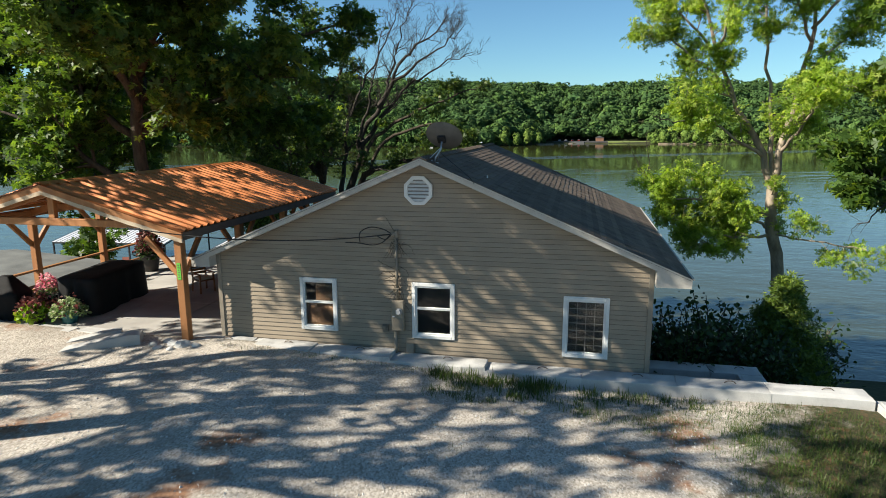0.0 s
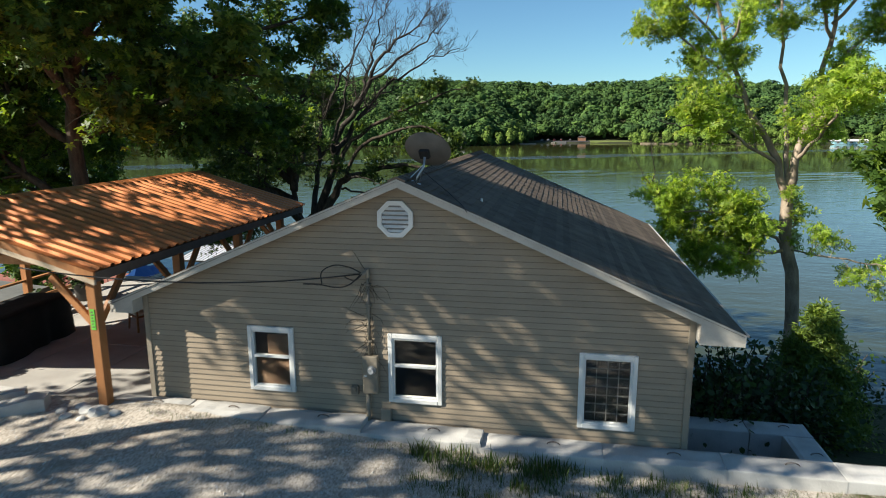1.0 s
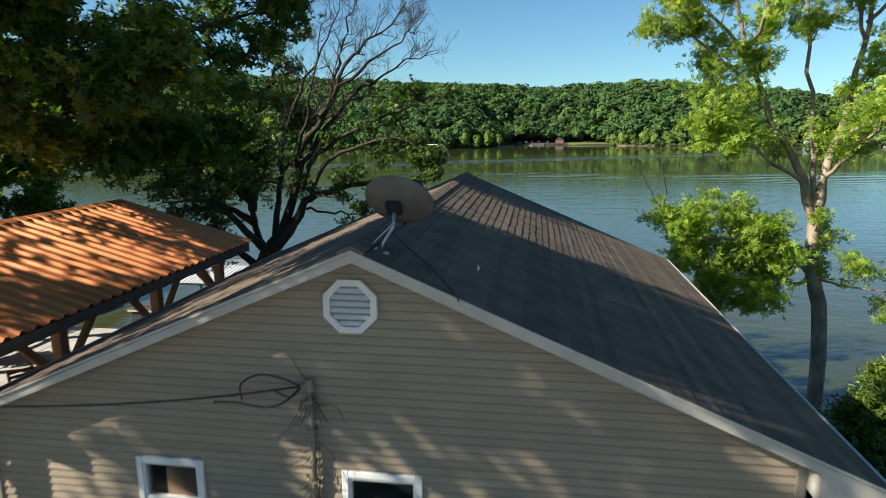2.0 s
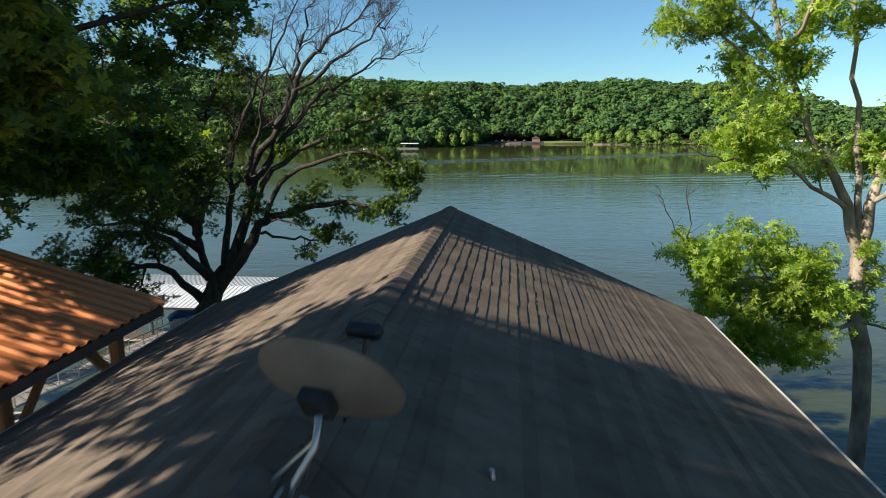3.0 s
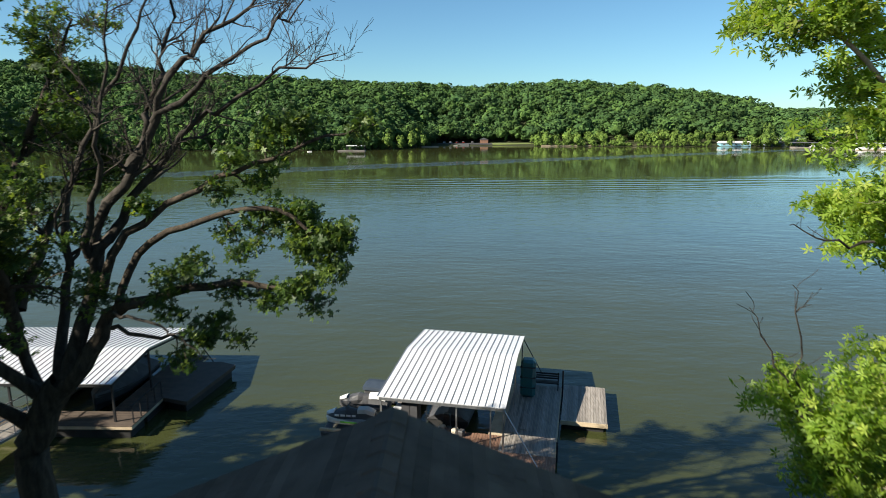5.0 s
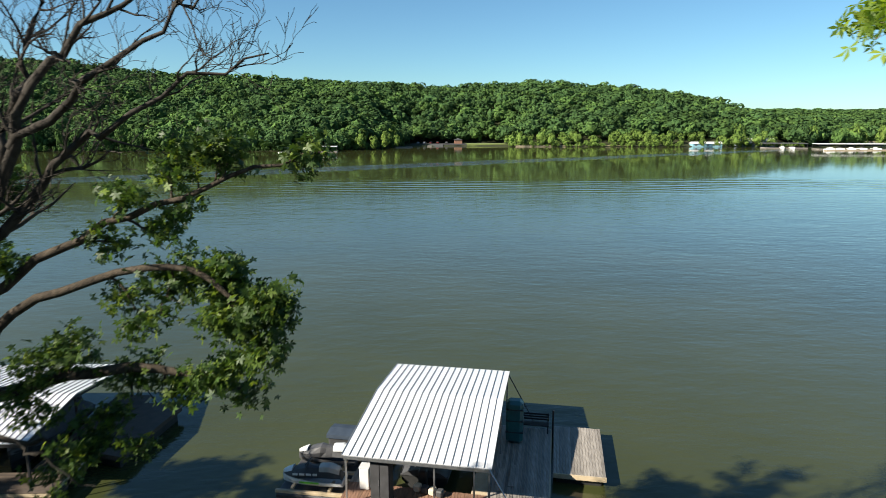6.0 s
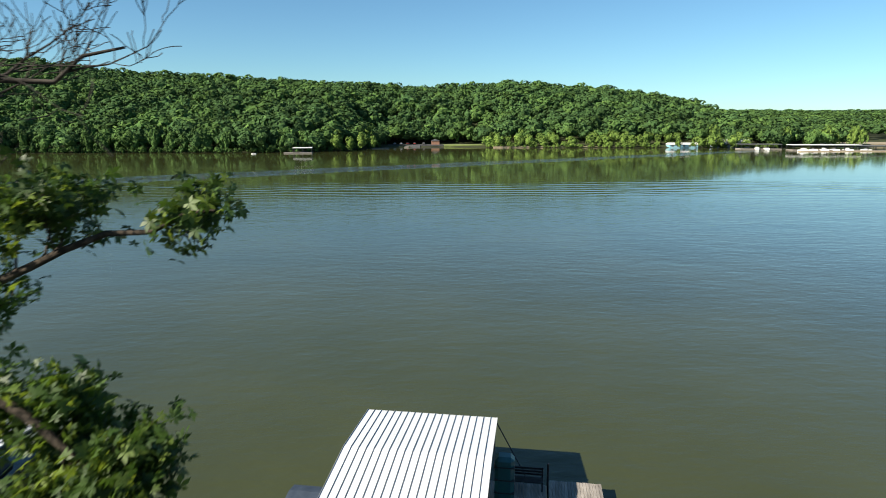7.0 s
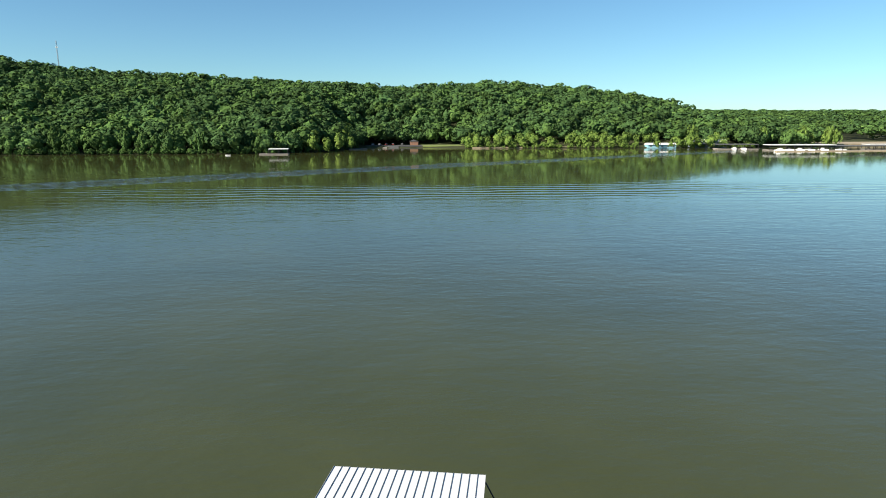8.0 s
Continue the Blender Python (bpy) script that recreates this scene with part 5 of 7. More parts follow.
shrub("shrub", "dark green leafy shrub against the house wall", (6.5, 4.2, -3.95), 1.9, 90, 0.16, M_LEAF_DARK, 81)
shrub("shrub", "dark green leafy shrub on the shaded bank", (7.6, 5.8, -4.6), 2.3, 100, 0.17, M_LEAF_DARK, 82)
shrub("shrub", "dark green leafy shrub below the cedar", (9.2, 7.0, -5.1), 2.0, 80, 0.17, M_LEAF_DARK, 83)
shrub("shrub", "dark green leafy shrub below the maple", (12.4, 12.0, -6.9), 2.4, 80, 0.17, M_LEAF_DARK, 84)
shrub("shrub", "green sapling shoots at the oak's foot", (-10.4, 21.6, -8.8), 1.8, 40, 0.15, M_LEAF_MAPLE, 85)
shrub("shrub", "tangled green shrub on the shaded shore", (-13.5, 22.5, -9.1), 1.5, 50, 0.15, M_LEAF_DARK, 86)

# ---- yard: concrete block wall, patio, grass ----
def conc_block(x0, x1, y0, y1, zt, depth=0.62, rough=0.02, seed=0, tilt=0.0):
    """A cast waste-concrete block: chamfered, chipped, uneven top, with a lifting loop."""
    t = thing("concrete_block", "weathered cast concrete retaining block with rounded chipped edges", "concrete block", ((x0 + x1) / 2, (y0 + y1) / 2, zt - depth), tilt, "retaining wall blocks")
    r = random.Random(seed)
    w, d = x1 - x0, y1 - y0
    bm_ = B()
    nx_, ny_ = 9, 5
    top = [[None] * ny_ for _ in range(nx_)]
    for i in range(nx_):
        for j in range(ny_):
            u, v = i / (nx_ - 1), j / (ny_ - 1)
            e = min(u, 1 - u) * w, min(v, 1 - v) * d
            z = depth + noise.noise(Vector((x0 + u * w, y0 + v * d, seed)) * 3.0) * rough - (0.035 if min(e) < 0.01 else 0)
            top[i][j] = bm_.verts.new((-w / 2 + u * w + r.uniform(-1, 1) * rough * 0.5, -d / 2 + v * d + r.uniform(-1, 1) * rough * 0.5, z))
    for i in range(nx_ - 1):
        for j in range(ny_ - 1):
            bm_.faces.new((top[i][j], top[i + 1][j], top[i + 1][j + 1], top[i][j + 1]))
    rim = [top[i][0] for i in range(nx_)] + [top[-1][j] for j in range(1, ny_)] + [top[i][-1] for i in range(nx_ - 2, -1, -1)] + [top[0][j] for j in range(ny_ - 2, 0, -1)]
    mid = [bm_.verts.new((v.co.x * 1.015, v.co.y * 1.03, depth - 0.05)) for v in rim]
    low = [bm_.verts.new((v.co.x * 1.015, v.co.y * 1.03, 0)) for v in rim]
    n_ = len(rim)
    for k in range(n_):
        j = (k + 1) % n_
        bm_.faces.new((rim[j], rim[k], mid[k], mid[j]))
        bm_.faces.new((mid[j], mid[k], low[k], low[j]))
    bm_.faces.new(low)
    bmesh.ops.recalc_face_normals(bm_, faces=bm_.faces)
    part("block", bm_, M_CONC, t, smooth=False)
    bm_ = B()
    pts = [(0.12 * math.cos(a), 0.0, 0.07 * math.sin(a) + depth - 0.02) for a in [k * math.pi / 8 for k in range(9)]]
    tube(bm_, [(p[0] + 0.1 * w, p[1], p[2]) for p in pts], 0.011, 5)
    part("lifting_loop", bm_, M_DRIP, t, "rusty steel lifting loop")
    return t


JOINTS = [-6.1, -4.4, -2.75, -0.72, 1.55, 3.72, 5.75, 7.6, 9.55]
for i, (a, b) in enumerate(zip(JOINTS, JOINTS[1:])):
    mid = (a + b) / 2
    top = -1.46 - 0.2 * float(smooth(-3.5, 3.5, mid))
    conc_block(a + 0.012, b - 0.012, -0.66, -0.075, top, 0.7, 0.035 if mid < 2 else 0.014, i + 3, (0.4, -0.3, 0.2, -0.5, 0.3, 0, -0.3, 0.2)[i])
conc_block(9.62, 10.25, -2.3, -0.5, -1.72, 0.7, 0.014, 31)
conc_block(9.65, 10.25, -4.2, -2.34, -1.75, 0.7, 0.014, 32)
for k, (x0, x1, y0, y1) in enumerate(((5.5, 7.1, 2.75, 3.35), (7.14, 8.4, 2.75, 3.35), (7.78, 8.4, 1.05, 2.7), (7.78, 8.4, -0.02, 1.0))):
    conc_block(x0, x1, y0, y1, -2.6, 0.8, 0.014, 40 + k)
# rubble at the corner by the pavilion post
rr_ = random.Random(9)
for i, (x, y, s) in enumerate(((-6.25, -0.95, 0.2), (-6.5, -0.75, 0.15), (-5.95, -1.0, 0.22), (-6.75, -1.0, 0.12), (-5.6, -0.95, 0.14), (-6.1, -1.25, 0.11), (-6.5, -1.2, 0.14))):
    bm = B()
    bmesh.ops.create_icosphere(bm, subdivisions=2, radius=s)
    for v in bm.verts:
        v.co *= 0.8 + 0.5 * noise.noise(v.co * 4 + Vector((i * 3, 0, 0)))
        v.co.z *= 0.6
    ob = tagged(part("rubble_stone", bm, M_CONC), "broken lump of pale concrete rubble", "stone", "corner rubble")
    ob.location = (x, y, -1.52 + s * 0.25)

# patio: slabs with recessed joints on a bed
patio = thing("patio", "pale concrete patio of large cast slabs", "patio", (0, 0, 0), kind="structure")
bm = B()
box(bm, (-13.3, -0.75, -2.6), (-5.47, 9.6, -1.6))
part("slab_bed", bm, M_DRIP, patio)
PX = [-13.3, -11.4, -9.5, -7.5, -5.47]
PY = [-0.75, 0.9, 2.7, 4.5, 6.3, 8.0, 9.6]
for a, b in zip(PX, PX[1:]):
    for c, d in zip(PY, PY[1:]):
        part("slab", box(B(), (a + 0.008, c + 0.008, -1.6), (b - 0.008, d - 0.008, -1.545), None, 0.006), M_PATIO, patio)
step = tagged(part("front_step_slab", box(B(), (-8.0, -1.75, -1.75), (-6.25, -0.77, -1.56), None, 0.02), M_PATIO), "pale concrete apron slab before the patio", "slab")
# two low ramp curbs
for k, (pa, pb, w) in enumerate((((-8.95, -1.75), (-7.35, -0.95), 0.42), ((-9.35, -1.35), (-8.2, -0.55), 0.3))):
    bm = B()
    prism(bm, [(0, -1.75), (1.0, -1.75), (1.0, -1.26 if k == 0 else -1.36), (0.86, -1.25 if k == 0 else -1.35), (0.0, -1.56)], -w / 2, w / 2)
    va, vb = Vector((*pa, 0)), Vector((*pb, 0))
    L_ = (vb - va).length
    bmesh.ops.transform(bm, matrix=Matrix.Translation(va) @ Matrix.Rotation(math.atan2(vb.y - va.y, vb.x - va.x), 4, "Z") @ Matrix.Diagonal((L_ * 1.1, 1, 1, 1)), verts=bm.verts)
    tagged(part("ramp_curb", bm, M_CONC), "sloping grey concrete ramp curb", "curb", "ramp curbs")
for k, (x, w) in enumerate(((-12.9, 1.2), (-11.6, 1.35), (-10.2, 1.3), (-9.0, 0.9))):
    bm = B()
    box(bm, (-w / 2, -0.2, 0), (w / 2, 0.2, 0.2), None, 0.03)
    for v in bm.verts:
        v.co += Vector((noise.noise(v.co * 3 + Vector((k, 0, 0))), noise.noise(v.co * 4), 0)) * 0.05
    ob = tagged(part("edging_stone", bm, M_CONC), "pale limestone edging stone along the patio", "edging stone", "patio edging")
    ob.matrix_world = pose(x, -0.55 + 0.06 * k, -1.68, 0, 0, 4 - 3 * k)

# grass tufts and weeds in the gravel
rg = np.random.default_rng(91)
P = []
S = []


def tufts(n, xr, yr, size, per=14, rad=0.09):
    for _ in range(n):
        x, y = rg.uniform(*xr), rg.uniform(*yr)
        for _ in range(per):
            xx, yy = x + rg.normal() * rad, y + rg.normal() * rad
            if -0.72 < yy:
                continue
            P.append((xx, yy, float(ground_z(np.array(xx), np.array(yy))) - 0.01))
            S.append(size * rg.uniform(0.6, 1.3))


tufts(44, (0.3, 3.3), (-1.2, -0.78), 0.27, 16)
tufts(40, (0.6, 3.0), (-1.6, -0.85), 0.22, 12)
tufts(60, (0.5, 4.2), (-2.1, -1.3), 0.17, 16)
tufts(55, (3.6, 6.2), (-1.35, -0.75), 0.2, 12)
tufts(30, (-5.5, 0.2), (-1.05, -0.74), 0.11, 10)
tufts(70, (4.6, 9.6), (-3.6, -1.4), 0.12, 16, 0.12)
tufts(420, (6.4, 10.8), (-6.4, -2.0), 0.13, 36, 0.2)
tufts(90, (3.8, 8.2), (-2.6, -1.6), 0.1, 30, 0.17)
tufts(60, (6.2, 9.6), (-1.9, -0.85), 0.12, 28, 0.15)
tufts(50, (1.0, 8.5), (-7.5, -2.0), 0.10, 14, 0.07)
tufts(26, (-5.5, 1.0), (-6.5, -1.2), 0.07, 10, 0.06)
me = leaves_mesh("grass", P, 1.0, M_GRASS, rg, "blade", 0.0)
co = np.empty(len(me.vertices) * 3)
P, S = np.array(P), np.array(S)
n = len(P)
yaw, lean = rg.random(n) * 6.283, rg.uniform(0.2, 1.7, n)
V = np.empty((n, 5, 3))
for i, (a, b, c) in enumerate([(-0.035, 0, 0), (0.035, 0, 0), (0.026, 0.55, 0.16), (-0.026, 0.55, 0.16), (0, 1.0, 0.5)]):
    hx, hy = np.cos(yaw), np.sin(yaw)
    V[:, i, 0] = P[:, 0] + S * (a * hx - c * lean * hy)
    V[:, i, 1] = P[:, 1] + S * (a * hy + c * lean * hx)
    V[:, i, 2] = P[:, 2] + S * b * (1 - 0.25 * lean)
me.vertices.foreach_set("co", V.ravel())
me.update()
tagged(new("grass_tufts", me), "tufts of green and straw-dry grass in the gravel", "grass", kind="stuff")

# loose stones on the gravel
V, F = [], []
tet = np.array([(1, 0, -0.3), (-0.5, 0.85, -0.3), (-0.5, -0.85, -0.3), (0.1, 0.05, 0.6)])
for k in range(9000):
    x, y = rg.uniform(-8, 6.6), rg.uniform(-9.5, -0.75)
    s = 0.014 + 0.03 * rg.random() ** 2
    a = rg.random() * 6.283
    pv = tet * s * rg.uniform(0.7, 1.3, (4, 3))
    z = float(ground_z(np.array(x), np.array(y)))
    b = len(V)
    V += [(x + p[0] * math.cos(a) - p[1] * math.sin(a), y + p[0] * math.sin(a) + p[1] * math.cos(a), z + p[2]) for p in pv]
    F += [(b, b + 1, b + 3), (b + 1, b + 2, b + 3), (b + 2, b, b + 3)]
M_STONE = mat("loose_limestone", (0.336, 0.324, 0.3), (0.576, 0.56, 0.536), 9, 60, 0.9, bump=0.2, rnd=0.25, island=True)
tagged(new("loose_gravel", mesh_from("loose_gravel", V, F, (M_STONE,))), "loose pale limestone chips on the yard", "gravel", kind="stuff")

# ---- timber pavilion ----
PR_X, PR_Z, PE_Z, PHW = -9.63, 2.43, 1.36, 3.78       # ridge x and z, eave z, half width
PF, PB = -0.92, 9.0
PSL = math.atan((PR_Z - PE_Z) / PHW)
pav = thing("pavilion", "cedar timber pavilion with copper-coloured ribbed metal roof", "pavilion", (0, 0, 0))


def pav_z(x):
    return PR_Z - abs(x - PR_X) * math.tan(PSL)


post_ys = (-0.6, 2.2, 5.05, 7.8)
for sx in (-1, 1):
    px = PR_X + sx * 3.56
    for y in post_ys:
        ob = part("post", box(B(), (-0.1, -0.1, 0), (0.1, 0.1, 2.66), None, 0.012), M_CEDAR, pav)
        ob.location = (px, y, -1.545)
        for d in (-1, 1):
            if (y == post_ys[0] and d < 0) or (y == post_ys[-1] and d > 0):
                continue
            part("brace", beam(B(), (px, y + d * 0.08, 0.22), (px, y + d * 0.92, 1.14), 0.09, 0.14, 0.008), M_CEDAR, pav)
        if y in (post_ys[0], post_ys[-1]):
            part("brace", beam(B(), (px - sx * 0.08, y, 0.22), (px - sx * 0.92, y, 1.14), 0.09, 0.14, 0.008), M_CEDAR, pav)
    part("plate_beam", box(B(), (px - 0.09, PF + 0.25, 1.12), (px + 0.09, PB - 0.3, 1.33), None, 0.012), M_CEDARH, pav)
for y in post_ys:
    part("tie_beam", box(B(), (PR_X - 3.0, y - 0.08, 1.37), (PR_X + 3.0, y + 0.08, 1.555), None, 0.012), M_CEDAR, pav)
    part("king_post", box(B(), (PR_X - 0.09, y - 0.07, 1.558), (PR_X + 0.09, y + 0.07, PR_Z - 0.22), None, 0.01), M_CEDAR, pav)
    for s in (-1, 1):
        part("truss_chord", beam(B(), (PR_X + s * 0.03, y, PR_Z - 0.2), (PR_X + s * 3.6, y, pav_z(PR_X + 3.6) - 0.2), 0.1, 0.2, 0.008), M_CEDAR, pav)
part("ridge_beam", box(B(), (PR_X - 0.06, PF + 0.15, PR_Z - 0.2), (PR_X + 0.06, PB - 0.1, PR_Z - 0.06), None, 0.01), M_CEDARH, pav)
for s in (-1, 1):
    for u in (0.9, 1.9, 2.9):
        x = PR_X + s * u
        ob = part("purlin", box(B(), (-0.05, PF + 0.1, -0.11), (0.05, PB - 0.1, -0.035)), M_CEDARH, pav)
        ob.matrix_basis = Matrix.Translation((x, 0, pav_z(x))) @ Matrix.Rotation(s * PSL, 4, "Y")
    # live-edge barge boards on both gables
    for y in (PF, PB - 0.05):
        bm = B()
        nseg = 16
        lo, hi = [], []
        for k in range(nseg + 1):
            x = PR_X + s * 3.86 * k / nseg
            zt = PR_Z - abs(x - PR_X) * math.tan(PSL) + 0.005
            wv = 0.25 + 0.035 * noise.noise(Vector((x * 1.7, y, 3)))
            hi.append((x, zt))
            lo.append((x, zt - wv))
        for k in range(nseg):
            prism(bm, [hi[k], hi[k + 1], (lo[k + 1][0], lo[k + 1][1] + 0.1), (lo[k][0], lo[k][1] + 0.1)], y, y + 0.05)
        bmesh.ops.remove_doubles(bm, verts=bm.verts, dist=0.0005)
        part("barge_board", bm, M_CEDAR, pav)
        bm = B()
        for k in range(nseg):
            prism(bm, [(lo[k][0], lo[k][1] + 0.1), (lo[k + 1][0], lo[k + 1][1] + 0.1), lo[k + 1], lo[k]], y - 0.004, y + 0.054)
        bmesh.ops.remove_doubles(bm, verts=bm.verts, dist=0.0005)
        part("live_edge", bm, M_BARK_EDGE, pav, "pale rough live edge of the barge board")
    bm = B()
    x = PR_X + s * 3.84
    box(bm, (x - 0.025, PF + 0.051, pav_z(x) - 0.2), (x + 0.025, PB - 0.051, pav_z(x) - 0.012))
    part("eave_fascia", bm, M_DRIP, pav, "dark brown eave board")
    # ribbed metal sheets
    PW = 0.92
    npan = int(math.ceil((PB - PF + 0.06) / PW))
    run = (PHW + 0.1) / math.cos(PSL)
    prof, rib = [], PW / 3
    for k in range(3):
        y = k * rib
        prof += [(y, 0.0), (y + 0.15, 0.0), (y + 0.18, 0.055), (y + rib - 0.035, 0.055)]
    prof.append((PW, 0.0))
    v, f = [], []
    for y, h in prof:
        v += [(0, y, h), (run, y, h), (0, y, h - 0.004), (run, y, h - 0.004)]
    for k in range(len(prof) - 1):
        a = 4 * k
        f += [(a, a + 1, a + 5, a + 4), (a + 6, a + 7, a + 3, a + 2), (a + 1, a + 3, a + 7, a + 5)]
    sheet = mesh_from("roof_sheet", v, f, (M_COPPER,))
    for i in range(npan):
        m = Matrix.Translation((PR_X, PF - 0.03 + i * PW, PR_Z + 0.03)) @ (Matrix.Rotation(PSL, 4, "Y") if s > 0 else Matrix.Rotation(-PSL, 4, "Y") @ Matrix.Scale(-1, 4, (1, 0, 0)))
        link_part("roof_sheet", sheet, pav, m)
bm = B()
prism(bm, [(PR_X - 0.2, PR_Z + 0.02), (PR_X, PR_Z + 0.085), (PR_X + 0.2, PR_Z + 0.02), (PR_X, PR_Z + 0.07)], PF - 0.04, PB + 0.02)
part("ridge_cap", bm, M_COPPER, pav)
for sy0, sy1 in zip(post_ys, post_ys[1:]):
    part("hand_rail", box(B(), (PR_X - 3.63, sy0 + 0.1, -0.62), (PR_X - 3.49, sy1 - 0.1, -0.56), None, 0.006), M_CEDARH, pav)
    part("lower_rail", box(B(), (PR_X - 3.6, sy0 + 0.1, -1.25), (PR_X - 3.52, sy1 - 0.1, -1.16), None, 0.006), M_CEDARH, pav)
tag = thing("post_tag", "bright green paper tag on the pavilion post", "sign", (PR_X + 3.56, -0.706, 0.12))
M_GREENTAG = mat("lime_green_tag", (0.088, 0.4, 0.032), (0.12, 0.48, 0.048), 6, 40, 0.7, bump=0)
part("tag_sheet", box(B(), (-0.055, -0.004, 0), (0.045, 0.0, 0.42)), M_GREENTAG, tag)
for k in range(6):
    part("text_bar", box(B(), (-0.03, -0.0075, 0.05 + k * 0.06), (0.018 - 0.012 * (k % 2), -0.0045, 0.075 + k * 0.06)), M_DRIP, tag)


def covered_grill(name, label, at, rz, w, d, h, seed, lump=0.0):
    """A box under a loose vinyl cover: folds that widen to the hem."""
    t = thing(name, label, "grill cover", at, rz)
    bm_ = B()
    nseg, rows_n = 64, 9
    rings_ = []
    for j in range(rows_n):
        u = j / (rows_n - 1)
        ring_ = []
        for k in range(nseg):
            a = 2 * math.pi * k / nseg
            ca, sa = math.cos(a), math.sin(a)
            e = (abs(ca) ** 8 + abs(sa) ** 8) ** (-0.125)
            fold = 1 + (0.014 + 0.085 * (1 - u)) * math.sin(a * 13 + seed) * (0.5 + 0.5 * math.sin(a * 4 + seed)) + 0.05 * (1 - u)
            zz = h * u
            if j == 0:
                zz += 0.03 + 0.03 * math.sin(a * 5 + seed)
            ring_.append(bm_.verts.new((w / 2 * ca * e * fold, d / 2 * sa * e * fold, zz)))
        rings_.append(ring_)
    for r0, r1 in zip(rings_, rings_[1:]):
        for k in range(nseg):
            bm_.faces.new((r0[k], r0[(k + 1) % nseg], r1[(k + 1) % nseg], r1[k]))
    prev = rings_[-1]
    for s_, dz in ((0.93, 0.025), (0.6, 0.03 + lump * 0.5), (0.3, 0.02 + lump)):
        ring_ = [bm_.verts.new((rings_[-1][k].co.x * s_, rings_[-1][k].co.y * s_, h + dz + 0.02 * noise.noise(Vector((rings_[-1][k].co.x * 2.4 * s_, rings_[-1][k].co.y * 2.4 * s_, seed))))) for k, v in enumerate(rings_[-1])]
        for k in range(nseg):
            bm_.faces.new((prev[k], prev[(k + 1) % nseg], ring_[(k + 1) % nseg], ring_[k]))
        prev = ring_
    bm_.faces.new(prev)
    part("cover", bm_, M_BLACKCLOTH, t, smooth=True)
    for sx in (-1, 1):
        for sy in (-1, 1):
            part("leg", rod(B(), (sx * w * 0.38, sy * d * 0.38, 0), (sx * w * 0.38, sy * d * 0.38, 0.3), 0.03), M_DARKSTEEL, t)
    return t


covered_grill("covered_island", "long outdoor grill island under a black vinyl cover", (-10.75, 2.15, -1.545), 6, 1.25, 2.7, 1.08, 1.3)
covered_grill("covered_grill", "small grill under a draped black cover", (-12.45, 0.35, -1.545), 10, 1.0, 0.8, 0.75, 4.1, 0.45)


def flower_pot(label, at, r, h, potmat, mix, seed, spread=0.32, height=0.35):
    t = thing("flower_pot", label, "potted plant", at, 0, "patio planters")
    bm_ = B()
    pts = [(0.72, 0), (0.9, 0.5), (1.0, 0.92), (1.08, 0.93), (1.08, 1.0), (0.95, 1.0), (0.9, 0.9)]
    rings_ = [[bm_.verts.new((r * p * math.cos(a), r * p * math.sin(a), h * q_)) for a in [k * math.pi / 10 for k in range(20)]] for p, q_ in pts]
    for r0, r1 in zip(rings_, rings_[1:]):
        for k in range(20):
            bm_.faces.new((r0[k], r0[(k + 1) % 20], r1[(k + 1) % 20], r1[k]))
    bm_.faces.new(rings_[0][::-1])
    bm_.faces.new(rings_[-1])
    part("pot", bm_, potmat, t, smooth=True)
    g = np.random.default_rng(seed)
    for nm, m_, n_, sz, lift in mix:
        a, e = g.random(n_) * 6.283, g.random(n_) ** 0.5
        P_ = np.stack([np.cos(a) * e * spread, np.sin(a) * e * spread, h + lift + height * (1 - e ** 2) * g.random(n_) - 0.22 * np.maximum(e - 0.75, 0) * 4 * g.random(n_)], 1)
        o = link_part(nm, leaves_mesh(nm, P_, sz, m_, g, "leaf", 0.7), t)
        o["kind"] = "stuff"
    return t


flower_pot("pot of lime sweet potato vine with rust-red foliage", (-11.3, 0.05, -1.545), 0.26, 0.34, M_POTDARK,
           [("vine_leaves", M_LEAF_LIME, 420, 0.13, -0.05), ("red_leaves", M_PETAL_RED, 160, 0.12, 0.2)], 1, 0.46, 0.3)
flower_pot("teal glazed pot of variegated trailing leaves", (-10.35, 0.25, -1.545), 0.25, 0.36, M_POTTEAL,
           [("leaves", M_LEAF_VARIEG, 460, 0.11, 0.0), ("red_leaves", M_PETAL_RED, 40, 0.1, 0.15)], 2, 0.46, 0.36)
flower_pot("pot of pink flowers on green stems", (-11.75, 1.05, -1.545), 0.24, 0.5, M_POTDARK,
           [("leaves", M_LEAF_VARIEG, 200, 0.12, 0.05), ("petals", M_PETAL_PINK, 260, 0.09, 0.28)], 3, 0.32, 0.42)
flower_pot("tall dark pot of dusky red flowers by the post", (-12.35, 6.4, -1.545), 0.36, 0.62, M_POTDARK,
           [("leaves", M_LEAF_DARK, 300, 0.15, 0.1), ("petals", M_PETAL_RED, 320, 0.13, 0.3)], 4, 0.5, 0.75)
flower_pot("small dark pot of green leaves on the patio edge", (-12.6, 4.6, -1.545), 0.2, 0.35, M_POTDARK, [("leaves", M_LEAF_DARK, 160, 0.14, 0.05)], 6, 0.3, 0.4)


